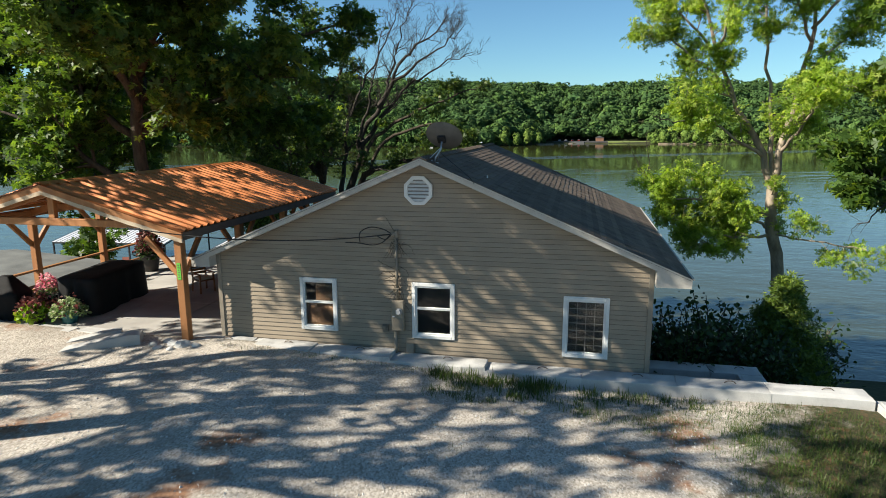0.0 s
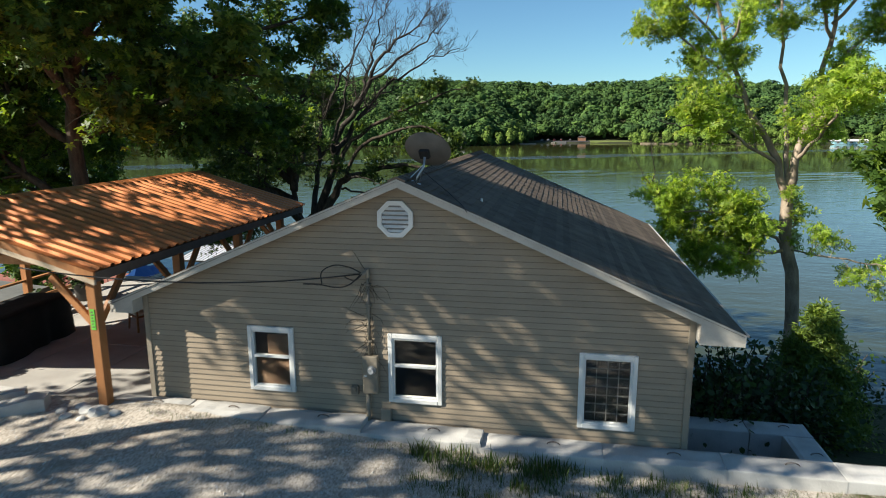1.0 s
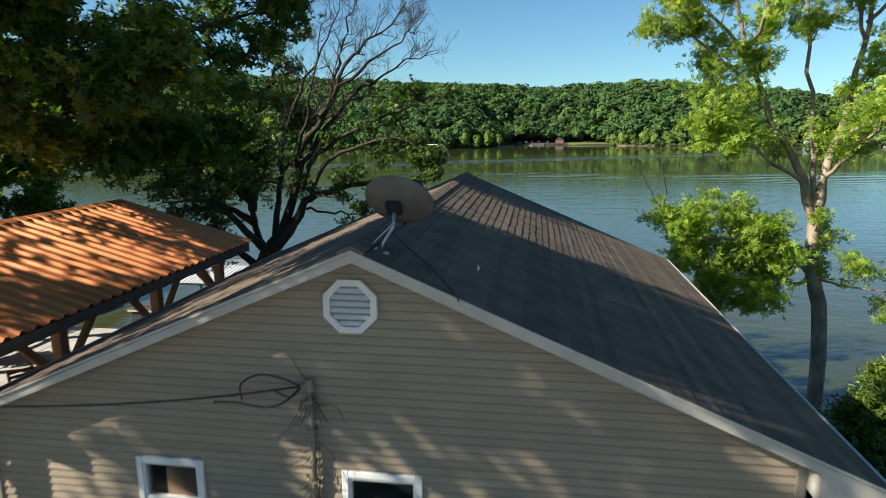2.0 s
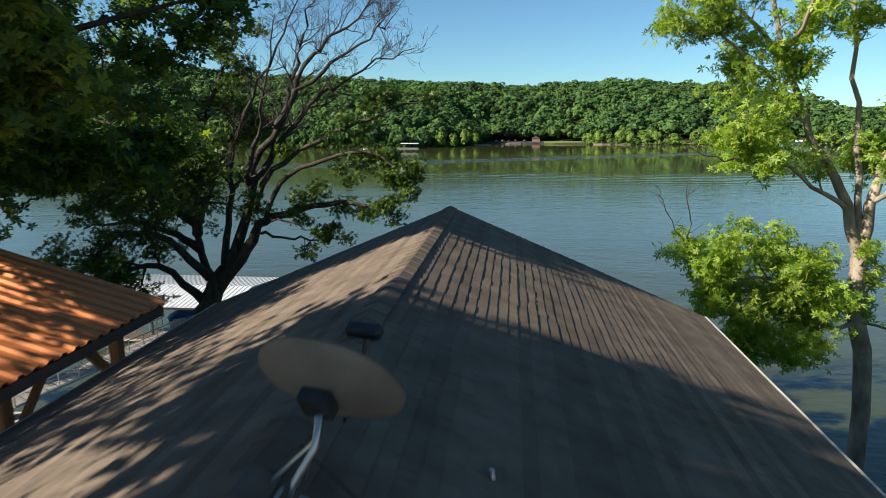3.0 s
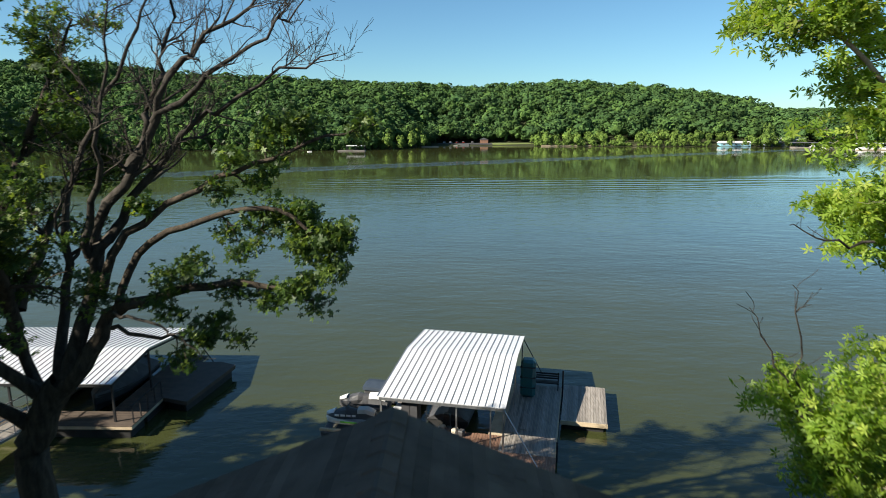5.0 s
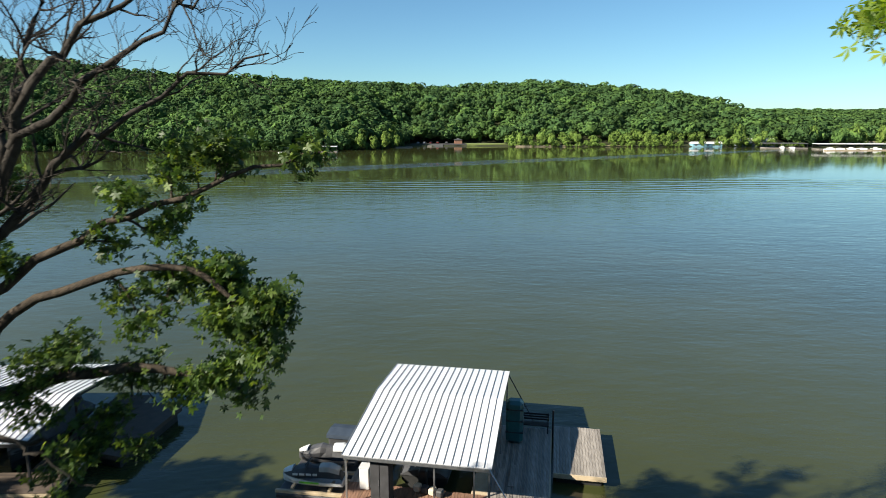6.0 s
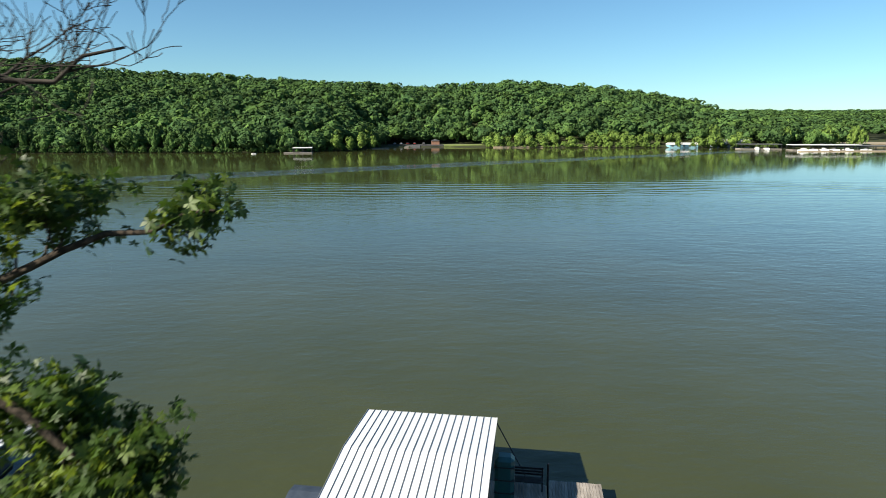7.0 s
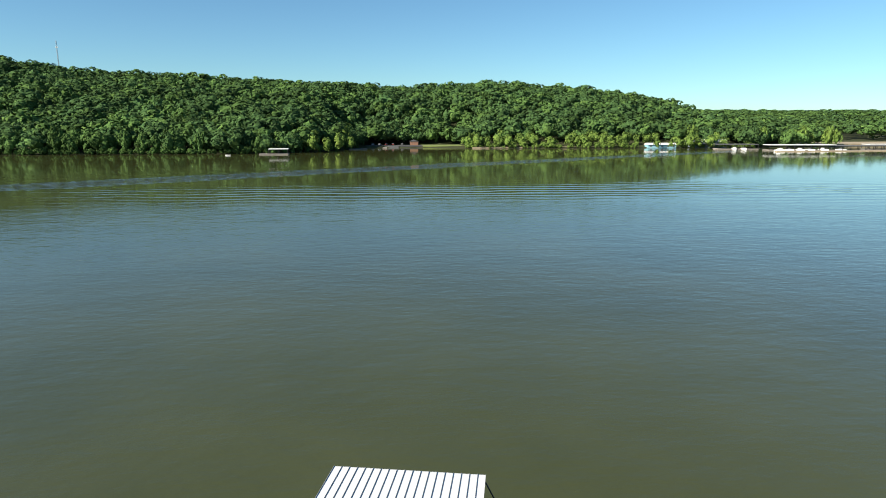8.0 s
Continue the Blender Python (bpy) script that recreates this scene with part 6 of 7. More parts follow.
def patio_chair(at, rz):
    t = thing("patio_chair", "varnished wooden patio armchair with a cream cushion", "chair", at, rz, "chairs round the patio table")
    part("seat", box(B(), (-0.26, -0.26, 0.4), (0.26, 0.26, 0.44), None, 0.012), M_CHAIRWOOD, t)
    part("cushion", box(B(), (-0.24, -0.25, 0.445), (0.24, 0.23, 0.52), None, 0.03), M_CUSHION, t)
    for sx in (-1, 1):
        part("leg", beam(B(), (sx * 0.25, -0.26, 0), (sx * 0.23, -0.24, 0.62), 0.05, 0.05, 0.006), M_CHAIRWOOD, t)
        part("leg", beam(B(), (sx * 0.25, 0.32, 0), (sx * 0.23, 0.25, 0.44), 0.05, 0.05, 0.006), M_CHAIRWOOD, t)
        part("back_post", beam(B(), (sx * 0.23, 0.25, 0.44), (sx * 0.23, 0.36, 0.96), 0.05, 0.05, 0.006), M_CHAIRWOOD, t)
        part("arm", beam(B(), (sx * 0.26, -0.28, 0.64), (sx * 0.25, 0.28, 0.66), 0.07, 0.035, 0.008), M_CHAIRWOOD, t)
    for k in range(4):
        z = 0.58 + k * 0.1
        part("back_slat", box(B(), (-0.21, 0.265 + 0.021 * k, z), (0.21, 0.285 + 0.021 * k, z + 0.065), None, 0.005), M_CHAIRWOOD, t)
    return t


patio_chair((-8.55, 4.0, -1.545), 60)
patio_chair((-8.4, 5.4, -1.545), 110)
patio_chair((-7.1, 3.6, -1.545), -5)
table = thing("patio_table", "dark glass-topped wooden patio table", "table", (-7.2, 4.8, -1.545))
part("tabletop", box(B(), (-0.75, -0.55, 0.7), (0.75, 0.55, 0.74), None, 0.01), M_DARKSTEEL, table)
part("apron", box(B(), (-0.66, -0.46, 0.6), (0.66, 0.46, 0.7), None, 0.01), M_CHAIRWOOD, table)
for sx in (-1, 1):
    for sy in (-1, 1):
        part("leg", box(B(), (sx * 0.62 - 0.035, sy * 0.42 - 0.035, 0), (sx * 0.62 + 0.035, sy * 0.42 + 0.035, 0.6), None, 0.006), M_CHAIRWOOD, table)

# low shingled boathouse beside the patio
shed = thing("low_boathouse", "low grey-roofed boathouse below the patio", "building", (-15.4, 0, 0))
M_GREYROOF = mat("grey_roof_felt", (0.072, 0.076, 0.076), (0.152, 0.16, 0.156), 1.2, 60, 0.95, bump=0.3)
M_GREYWALL = mat("grey_block_wall", (0.192, 0.2, 0.204), (0.256, 0.264, 0.268), 1.2, 30, 0.9, bump=0.2)
part("wall_side", box(B(), (-0.2, -3.0, -5.5), (0.0, 7.6, -1.75)), M_GREYWALL, shed)
part("wall_back", box(B(), (-9, 7.4, -6), (-0.2, 7.6, -1.7)), M_GREYWALL, shed)
part("wall_front", box(B(), (-9, -3.0, -5.5), (-0.2, -2.8, -1.7)), M_GREYWALL, shed)
part("wall_far", box(B(), (-9.2, -3.0, -6), (-9, 7.6, -1.7)), M_GREYWALL, shed)
bm = B()
prism(bm, [(0.25, -1.62), (-4.6, -1.28), (-9.4, -1.62), (-9.4, -1.7), (-4.6, -1.36), (0.25, -1.7)], -3.2, 7.9)
part("roof", bm, M_GREYROOF, shed)
part("roof_fascia", box(B(), (0.25, -3.2, -1.88), (0.29, 7.9, -1.61)), M_DRIP, shed)

# ---- boat docks ----
def arc_roof(t, x0, x1, prof, seam, frame_mat):
    """A ribbed metal dock roof; prof: (y, z) from the near eave over the bend to the far eave."""
    npan = max(int(round((x1 - x0) / seam)), 1)
    w = (x1 - x0) / npan
    v, f = [], []
    for y, z in prof:
        v += [(0, y, z), (w - 0.003, y, z), (0, y, z - 0.02), (w - 0.003, y, z - 0.02)]
    for k in range(len(prof) - 1):
        a = 4 * k
        f += [(a, a + 1, a + 5, a + 4), (a + 6, a + 7, a + 3, a + 2), (a, a + 4, a + 6, a + 2), (a + 1, a + 3, a + 7, a + 5)]
    f += [(0, 2, 3, 1), (len(v) - 4, len(v) - 3, len(v) - 1, len(v) - 2)]
    sheet = mesh_from("roof_panel", v, f, (M_ROOFWHITE,))
    # raised seams, their grey standing in for the thin shadow beside each rib
    bm_ = B()
    for (ya, za), (yb, zb) in zip(prof, prof[1:]):
        beam(bm_, (0, ya - 0.01, za + 0.014), (0, yb + 0.01, zb + 0.014), 0.015, 0.034)
    seam_me = bpy.data.meshes.new("panel_seam")
    bm_.to_mesh(seam_me)
    bm_.free()
    seam_me.materials.append(M_SEAM_SHADE)
    for i in range(npan):
        link_part("roof_panel", sheet, t, Matrix.Translation((x0 + i * w, 0, 0)))
    for i in range(npan + 1):
        link_part("panel_seam", seam_me, t, Matrix.Translation((x0 + i * w, 0, 0)))
    for y, z in prof:
        part("roof_purlin", box(B(), (x0 + 0.1, y - 0.05, z - 0.16), (x1 - 0.1, y + 0.05, z - 0.025)), frame_mat, t)
    for x in (x0 + 0.12, (x0 + x1) / 2, x1 - 0.12):
        for (ya, za), (yb, zb) in zip(prof, prof[1:]):
            part("rafter", beam(B(), (x, ya, za - 0.19), (x, yb, zb - 0.19), 0.06, 0.1), frame_mat, t)


def planks(t, x0, x1, y0, y1, z, w, material, along="y", name="deck_board"):
    """Deck boards side by side with open gaps."""
    r = random.Random(int(abs(x0 * 31 + y0 * 17)))
    n_ = int(round(((x1 - x0) if along == "y" else (y1 - y0)) / w))
    me_ = None
    for i in range(n_):
        if along == "y":
            L_ = y1 - y0
            if me_ is None:
                bm_ = box(B(), (0.004, 0, -0.038), (w - 0.006, L_, 0), None, 0.004)
                me_ = bpy.data.meshes.new(name)
                bm_.to_mesh(me_)
                bm_.free()
                me_.materials.append(material)
            m = Matrix.Translation((x0 + i * w, y0 + r.uniform(-0.015, 0.015), z + r.uniform(-0.004, 0.004)))
        else:
            L_ = x1 - x0
            if me_ is None:
                bm_ = box(B(), (0, 0.004, -0.038), (L_, w - 0.006, 0), None, 0.004)
                me_ = bpy.data.meshes.new(name)
                bm_.to_mesh(me_)
                bm_.free()
                me_.materials.append(material)
            m = Matrix.Translation((x0 + r.uniform(-0.015, 0.015), y0 + i * w, z + r.uniform(-0.004, 0.004)))
        link_part(name, me_, t, m)


def floats(t, x0, x1, y0, y1, ztop):
    part("deck_frame", box(B(), (x0, y0, ztop - 0.2), (x1, y1, ztop - 0.045)), M_PALEWOOD, t)
    part("float", box(B(), (x0 + 0.15, y0 + 0.15, WATER - 0.3), (x1 - 0.15, y1 - 0.15, ztop - 0.205), None, 0.04), M_FLOAT, t)


# dock straight ahead
D2 = (-1.454, 42.99, 0)
DZ = -9.18
dock = thing("boat_dock", "floating boat dock with bright white ribbed metal roof", "boat dock", D2, -11.2)
arc_roof(dock, 0.0, 6.28, [(-9.35, -6.86), (-4.0, -6.28), (0.0, -6.52)], 0.33, M_STEEL)
floats(dock, -0.3, 8.62, -10.6, -7.6, DZ)
planks(dock, -0.3, 8.62, -10.6, -9.15, DZ, 0.14, M_DECKRED)
planks(dock, -0.3, 3.0, -9.14, -7.6, DZ, 0.14, M_DECKRED)
planks(dock, 3.0, 5.9, -9.14, -7.6, DZ, 0.14, M_DECKRED)
floats(dock, 5.2, 8.62, -7.58, -1.0, DZ)
planks(dock, 5.9, 8.62, -9.14, -1.0, DZ, 0.14, M_DECKGREY)
floats(dock, -0.3, 0.9, -7.58, -0.2, DZ)
planks(dock, -0.3, 0.9, -7.59, -0.2, DZ, 0.14, M_DECKGREY)
floats(dock, 8.72, 11.1, -5.3, -0.65, DZ + 0.03)
planks(dock, 8.72, 11.1, -5.3, -0.65, DZ + 0.03, 0.14, M_DECKGREY)
part("rim_board", box(B(), (8.7, -5.36, DZ - 0.2), (11.12, -5.32, DZ + 0.03)), M_PALEWOOD, dock)
for x, y, zt in ((0.12, -9.2, -6.9), (3.9, -9.2, -6.9), (5.55, -9.2, -6.9), (6.16, -4.0, -6.4), (6.16, -0.15, -6.6), (0.12, -4.0, -6.4), (0.12, -0.15, -6.6), (6.16, -9.2, -6.9)):
    part("roof_post", box(B(), (x - 0.035, y - 0.035, DZ), (x + 0.035, y + 0.035, zt)), M_STEEL, dock)
part("knee_brace", beam(B(), (6.16, -9.25, -6.95), (7.9, -10.3, DZ), 0.04, 0.04), M_STEEL, dock)
part("knee_brace", beam(B(), (6.2, -0.1, -6.65), (7.8, -1.2, DZ + 0.2), 0.04, 0.04), M_DARKSTEEL, dock)
part("mooring_pole", rod(B(), (8.66, -0.9, WATER - 1), (8.66, -0.9, DZ + 1.0), 0.05), M_DARKSTEEL, dock)
part("mooring_pole", rod(B(), (8.66, -8.6, WATER - 1), (8.66, -8.6, DZ + 0.5), 0.05), M_DARKSTEEL, dock)
# gangway railings near the shore end
gang = thing("gangway", "narrow dark gangway with steel rails to shore", "gangway", (-1.3, 32.6, 0), -11)
planks(gang, -0.6, 0.9, -8.5, -0.1, DZ + 0.06, 0.14, M_DECKRED)
part("side_frame", box(B(), (-0.62, -8.5, DZ - 0.15), (0.92, -0.1, DZ + 0.015)), M_DARKSTEEL, gang)
for x in (-0.6, 0.9):
    part("hand_rail", beam(B(), (x, -8.5, DZ + 1.0), (x, -0.1, DZ + 1.0), 0.04, 0.04), M_STEEL, gang)
    for k in range(7):
        part("rail_post", beam(B(), (x, -0.15 - k * 1.35, DZ + 0.06), (x, -0.15 - k * 1.35, DZ + 1.0), 0.04, 0.04), M_STEEL, gang)


def local(ob, x, y, z=0.0):
    return tuple(ob.matrix_world @ Vector((x, y, z)))


bpy.context.view_layer.update()
slide = thing("water_slide_tube", "upright teal plastic float leaning at the dock edge", "float", local(dock, 6.75, -2.6, DZ), -11)
bm = B()
box(bm, (-0.42, -0.35, 0), (0.42, 0.35, 2.25), None, 0.16)
part("shell", bm, M_TEAL, slide, smooth=False)
for z in (0.6, 1.2, 1.8):
    part("strap", box(B(), (-0.44, -0.37, z), (0.44, 0.37, z + 0.05), None, 0.1 * 0 + 0.01), M_DARKSTEEL, slide)
bench = thing("dock_bench", "dark bench with a slatted back at the dock edge", "bench", local(dock, 7.7, -1.35, DZ), -11)
part("seat", box(B(), (-0.75, -0.28, 0.4), (0.75, 0.2, 0.46), None, 0.01), M_DARKSTEEL, bench)
for k in range(3):
    part("back_slat", box(B(), (-0.75, 0.2, 0.52 + k * 0.14), (0.75, 0.24, 0.62 + k * 0.14), None, 0.006), M_DARKSTEEL, bench)
for sx in (-1, 1):
    for y in (-0.24, 0.2):
        part("leg", box(B(), (sx * 0.7 - 0.03, y - 0.03, 0), (sx * 0.7 + 0.03, y + 0.03, 0.4 if y < 0 else 0.95)), M_DARKSTEEL, bench)
cab = thing("storage_cabinet", "tall black plastic storage cabinet on the dock", "cabinet", local(dock, 1.55, -8.75, DZ), -11)
part("body", box(B(), (-0.42, -0.33, 0), (0.42, 0.33, 1.95), None, 0.03), M_FLOAT, cab)
part("door", box(B(), (-0.39, -0.355, 0.08), (-0.01, -0.332, 1.88), None, 0.01), M_SKIGREY, cab)
part("door", box(B(), (0.01, -0.355, 0.08), (0.39, -0.332, 1.88), None, 0.01), M_SKIGREY, cab)
part("handle", box(B(), (-0.045, -0.375, 0.9), (-0.025, -0.355, 1.15)), M_STEEL, cab)
fridge = thing("white_locker", "narrow white plastic dock locker", "locker", local(dock, 0.55, -7.9, DZ), -11)
part("body", box(B(), (-0.22, -0.22, 0), (0.22, 0.22, 1.0), None, 0.03), M_SKIWHITE, fridge)
part("lid", box(B(), (-0.24, -0.24, 1.003), (0.24, 0.24, 1.06), None, 0.015), M_SKIWHITE, fridge)
for k in range(2):
    pl = thing("loose_plank", "grey plank lying on the dock", "plank", local(dock, 6.35 + 0.55 * k, -6.3 + 0.4 * k, DZ + 0.01), -13)
    part("board", box(B(), (-0.14, -0.9, 0), (0.14, 0.9, 0.04), None, 0.005), M_DECKGREY, pl)


def hull_loft(bm_, sections):
    """Skin through cross-sections; each a list of (y, z) at its x."""
    rings_ = [[bm_.verts.new((x, y, z)) for y, z in sec] for x, sec in sections]
    for r0, r1 in zip(rings_, rings_[1:]):
        for k in range(len(r0) - 1):
            bm_.faces.new((r0[k], r0[k + 1], r1[k + 1], r1[k]))
    bm_.faces.new(rings_[0])
    bm_.faces.new(rings_[-1][::-1])
    bmesh.ops.recalc_face_normals(bm_, faces=bm_.faces)
    return bm_


def watercraft(at, rz, covered):
    """A personal watercraft, bow towards -x, on a wooden cradle."""
    t = thing("personal_watercraft", "covered personal watercraft under grey and black cloth" if covered else "white and dark grey personal watercraft with a lime stripe", "watercraft", at, rz, "moored watercraft")
    secs = []
    for x, hw, top in ((-1.5, 0.05, 0.42), (-1.3, 0.26, 0.46), (-0.9, 0.46, 0.46), (-0.2, 0.56, 0.42), (0.6, 0.58, 0.38), (1.35, 0.5, 0.34)):
        secs.append((x, [(-hw, top), (-hw * 1.03, top - 0.12), (-hw * 0.7, 0.1), (0, 0.02), (hw * 0.7, 0.1), (hw * 1.03, top - 0.12), (hw, top)]))
    part("hull", hull_loft(B(), secs), M_SKIWHITE if not covered else M_SKIGREY, t)
    deck_m = M_SKIGREY
    secs = []
    for x, hw, h in ((-1.46, 0.06, 0.44), (-1.2, 0.27, 0.56), (-0.8, 0.4, 0.72), (-0.35, 0.36, 0.86), (-0.1, 0.26, 0.82), (0.2, 0.2, 0.8), (0.9, 0.2, 0.78), (1.2, 0.17, 0.66), (1.32, 0.36, 0.37)):
        secs.append((x, [(-hw * 1.35 if hw < 0.3 and x > -0.3 else -hw, 0.4), (-hw, (h + 0.4) / 2), (-hw * 0.65, h), (0, h + 0.04), (hw * 0.65, h), (hw, (h + 0.4) / 2), (hw * 1.35 if hw < 0.3 and x > -0.3 else hw, 0.4)]))
    part("cover" if covered else "deck", hull_loft(B(), secs), M_SKIGREY if covered else deck_m, t)
    secs = [(x, [(-hw, z), (-hw * 0.6, z + 0.1), (0, z + 0.13), (hw * 0.6, z + 0.1), (hw, z)]) for x, hw, z in ((-1.48, 0.05, 0.45), (-1.3, 0.2, 0.55), (-1.0, 0.28, 0.66))]
    part("bow_cap", hull_loft(B(), secs), M_SKIWHITE, t)
    secs = [(x, [(-hw, z - 0.2), (-hw * 0.8, z), (0, z + 0.06), (hw * 0.8, z), (hw, z - 0.2)]) for x, hw, z in ((0.25, 0.26, 0.9), (0.7, 0.28, 0.93), (1.15, 0.22, 0.8))]
    part("seat_cloth", hull_loft(B(), secs), M_CANVASGREY if not covered else M_SKIWHITE, t, "pale grey cloth over the seat")
    if not covered:
        for k, (a, b) in enumerate(((-0.9, -0.66), (-0.6, -0.36), (-0.3, -0.06), (0.0, 0.2))):
            part("logo_bar", box(B(), (a, -0.44 + 0.02 * k, 0.56), (b, -0.425 + 0.02 * k, 0.66), None), M_SKIWHITE, t)
        part("lime_stripe", box(B(), (-0.55, -0.6, 0.3), (0.35, -0.585, 0.38)), M_SKIGREEN, t)
        part("handlebar", beam(B(), (-0.3, -0.36, 1.0), (-0.3, 0.36, 1.0), 0.04, 0.04), M_DARKSTEEL, t)
        part("steering_column", beam(B(), (-0.42, 0, 0.84), (-0.3, 0, 1.0), 0.1, 0.1), M_DARKSTEEL, t)
    for y in (-0.62, 0.5):
        part("cradle_beam", box(B(), (-1.65, y - 0.07, -0.2), (1.5, y + 0.07, -0.06), None, 0.01), M_PALEWOOD, t)
    for x in (-0.9, 0.8):
        part("cradle_bunk", box(B(), (x - 0.07, -0.6, -0.055), (x + 0.07, 0.55, 0.06), None, 0.01), M_PALEWOOD, t)
    part("cradle_float", box(B(), (-1.6, -0.75, -0.5), (1.4, 0.62, -0.21), None, 0.04), M_SKIGREY, t)
    return t


watercraft(local(dock, -1.75, -8.0, DZ + 0.02), -9, False)
watercraft(local(dock, -1.75, -6.2, DZ + 0.02), -9, True)
box_ = thing("covered_dock_box", "navy tarpaulin over a boxy dock lift", "dock box", local(dock, -1.5, -4.1, DZ - 0.3), -11)
part("box", box(B(), (-0.9, -0.55, 0), (0.9, 0.55, 0.8), None, 0.03), M_SKIGREY, box_)
secs = [(x, [(-0.62, 0.7), (-0.6, 0.88), (0, 0.98 + 0.03 * (k % 2)), (0.6, 0.88), (0.62, 0.7)]) for k, x in enumerate((-0.98, -0.5, 0, 0.5, 0.98))]
part("tarpaulin", hull_loft(B(), secs), M_NAVY, box_)


def motor_boat(at, rz, cover, label):
    t = thing("motor_boat", label, "boat", at, rz, "boats in the dock slips")
    secs = []
    for x, hw, top in ((-3.0, 0.05, 0.85), (-2.3, 0.62, 0.82), (-1.2, 1.0, 0.76), (0.5, 1.15, 0.7), (2.6, 1.08, 0.68)):
        secs.append((x, [(-hw, top), (-hw * 0.96, 0.35), (-hw * 0.6, 0.0), (0, -0.15), (hw * 0.6, 0.0), (hw * 0.96, 0.35), (hw, top)]))
    part("hull", hull_loft(B(), secs), M_SKIWHITE if cover is M_BLUE else M_FLOAT, t)
    secs = [(x, [(-hw, z - 0.12), (-hw * 0.7, z + 0.08), (0, z + r), (hw * 0.7, z + 0.08), (hw, z - 0.12)]) for x, hw, z, r in
            ((-3.02, 0.08, 0.86, 0.1), (-2.0, 0.8, 0.84, 0.3), (-0.6, 1.12, 0.8, 0.75), (0.3, 1.18, 0.78, 0.7), (1.5, 1.16, 0.75, 0.45), (2.66, 1.1, 0.74, 0.3))]
    part("cover", hull_loft(B(), secs), cover, t)
    part("outboard", box(B(), (2.65, -0.2, 0.1), (3.0, 0.2, 1.1), None, 0.06), M_DARKSTEEL, t)
    return t


motor_boat(local(dock, 3.0, -4.4, WATER + 0.15), 79 + 180, M_SKIGREY, "motor boat under a dark cover in its slip")
seatpad = thing("boat_cushion", "row of tan and black boat cushions", "cushion", local(dock, 3.4, -7.9, DZ), -25)
for k in range(4):
    part("pad", box(B(), (-0.7 + k * 0.36, -0.15, 0.0), (-0.4 + k * 0.36, 0.2, 0.3), None, 0.05), M_CUSHION if k % 2 == 0 else M_SKIGREY, seatpad)

# dock to the left, with its long gangway
d1 = thing("boat_dock", "wide white-roofed boat dock, dark brown decks, near one darkened for shade", "boat dock", (0, 0, 0))
arc_roof(d1, -28.2, -17.0, [(34.95, -6.84), (39.0, -6.38), (44.7, -7.1)], 0.33, M_DARKSTEEL)
Z1 = -8.98
# near deck: the dark brown boards carry the shadow lying on them
floats(d1, -28.4, -16.0, 34.6, 36.3, Z1)
planks(d1, -28.4, -16.0, 34.6, 36.3, Z1, 0.14, M_DARKDECK, "x")
floats(d1, -18.0, -16.0, 36.32, 44.6, Z1)
planks(d1, -18.0, -16.0, 36.32, 44.6, Z1, 0.14, M_DARKDECK, "x")
bm = B()
prism(bm, [(-15.98, 38.0), (-14.4, 37.5), (-13.6, 42.9), (-14.6, 43.4), (-15.98, 43.4)], Z1 - 0.22, Z1 + 0.02, "z")
part("swim_deck", bm, M_DARKDECK, d1, "dark brown angled swim deck")
bm = B()
prism(bm, [(-15.9, 38.3), (-14.6, 37.8), (-13.8, 42.7), (-14.7, 43.2), (-15.9, 43.2)], WATER - 0.2, Z1 - 0.225, "z")
part("float", bm, M_FLOAT, d1)
for x, y in ((-17.1, 35.1), (-17.1, 39), (-17.1, 44.5), (-22.5, 35.1), (-28, 35.1), (-28, 44.5), (-22.5, 44.5)):
    part("roof_post", box(B(), (x - 0.05, y - 0.05, Z1), (x + 0.05, y + 0.05, -7.2 if y > 40 else (-6.95 if y < 36 else -6.55))), M_DARKSTEEL, d1)
part("knee_brace", beam(B(), (-17.0, 44.5, -7.3), (-15.2, 43.4, Z1), 0.05, 0.05), M_DARKSTEEL, d1)
for k in range(5):
    part("rail_post", beam(B(), (-16.1, 35.0 + k * 0.78, Z1), (-16.1, 35.0 + k * 0.78, Z1 + 0.95), 0.05, 0.05), M_DARKSTEEL, d1)
part("hand_rail", beam(B(), (-16.1, 34.9, Z1 + 0.96), (-16.1, 38.2, Z1 + 0.96), 0.05, 0.05), M_DARKSTEEL, d1)
motor_boat((-19.6, 40.5, WATER + 0.15), 90, M_SKIGREY, "runabout under a black cover in its slip")
motor_boat((-22.8, 40.8, WATER + 0.15), 90, M_BLUE, "white boat under a blue cover in its slip")
gw = thing("gangway", "long steel gangway with truss railings to shore", "gangway", (0, 0, 0))
GA, GB = Vector((-21.6, 36.0, -8.95)), Vector((-22.6, 22.5, -8.1))
gdir = (GB - GA).normalized()
side = Vector((gdir.y, -gdir.x, 0)).normalized() * 0.75
part("walkway", beam(B(), GA, GB, 1.5, 0.08), M_DECKGREY, gw)
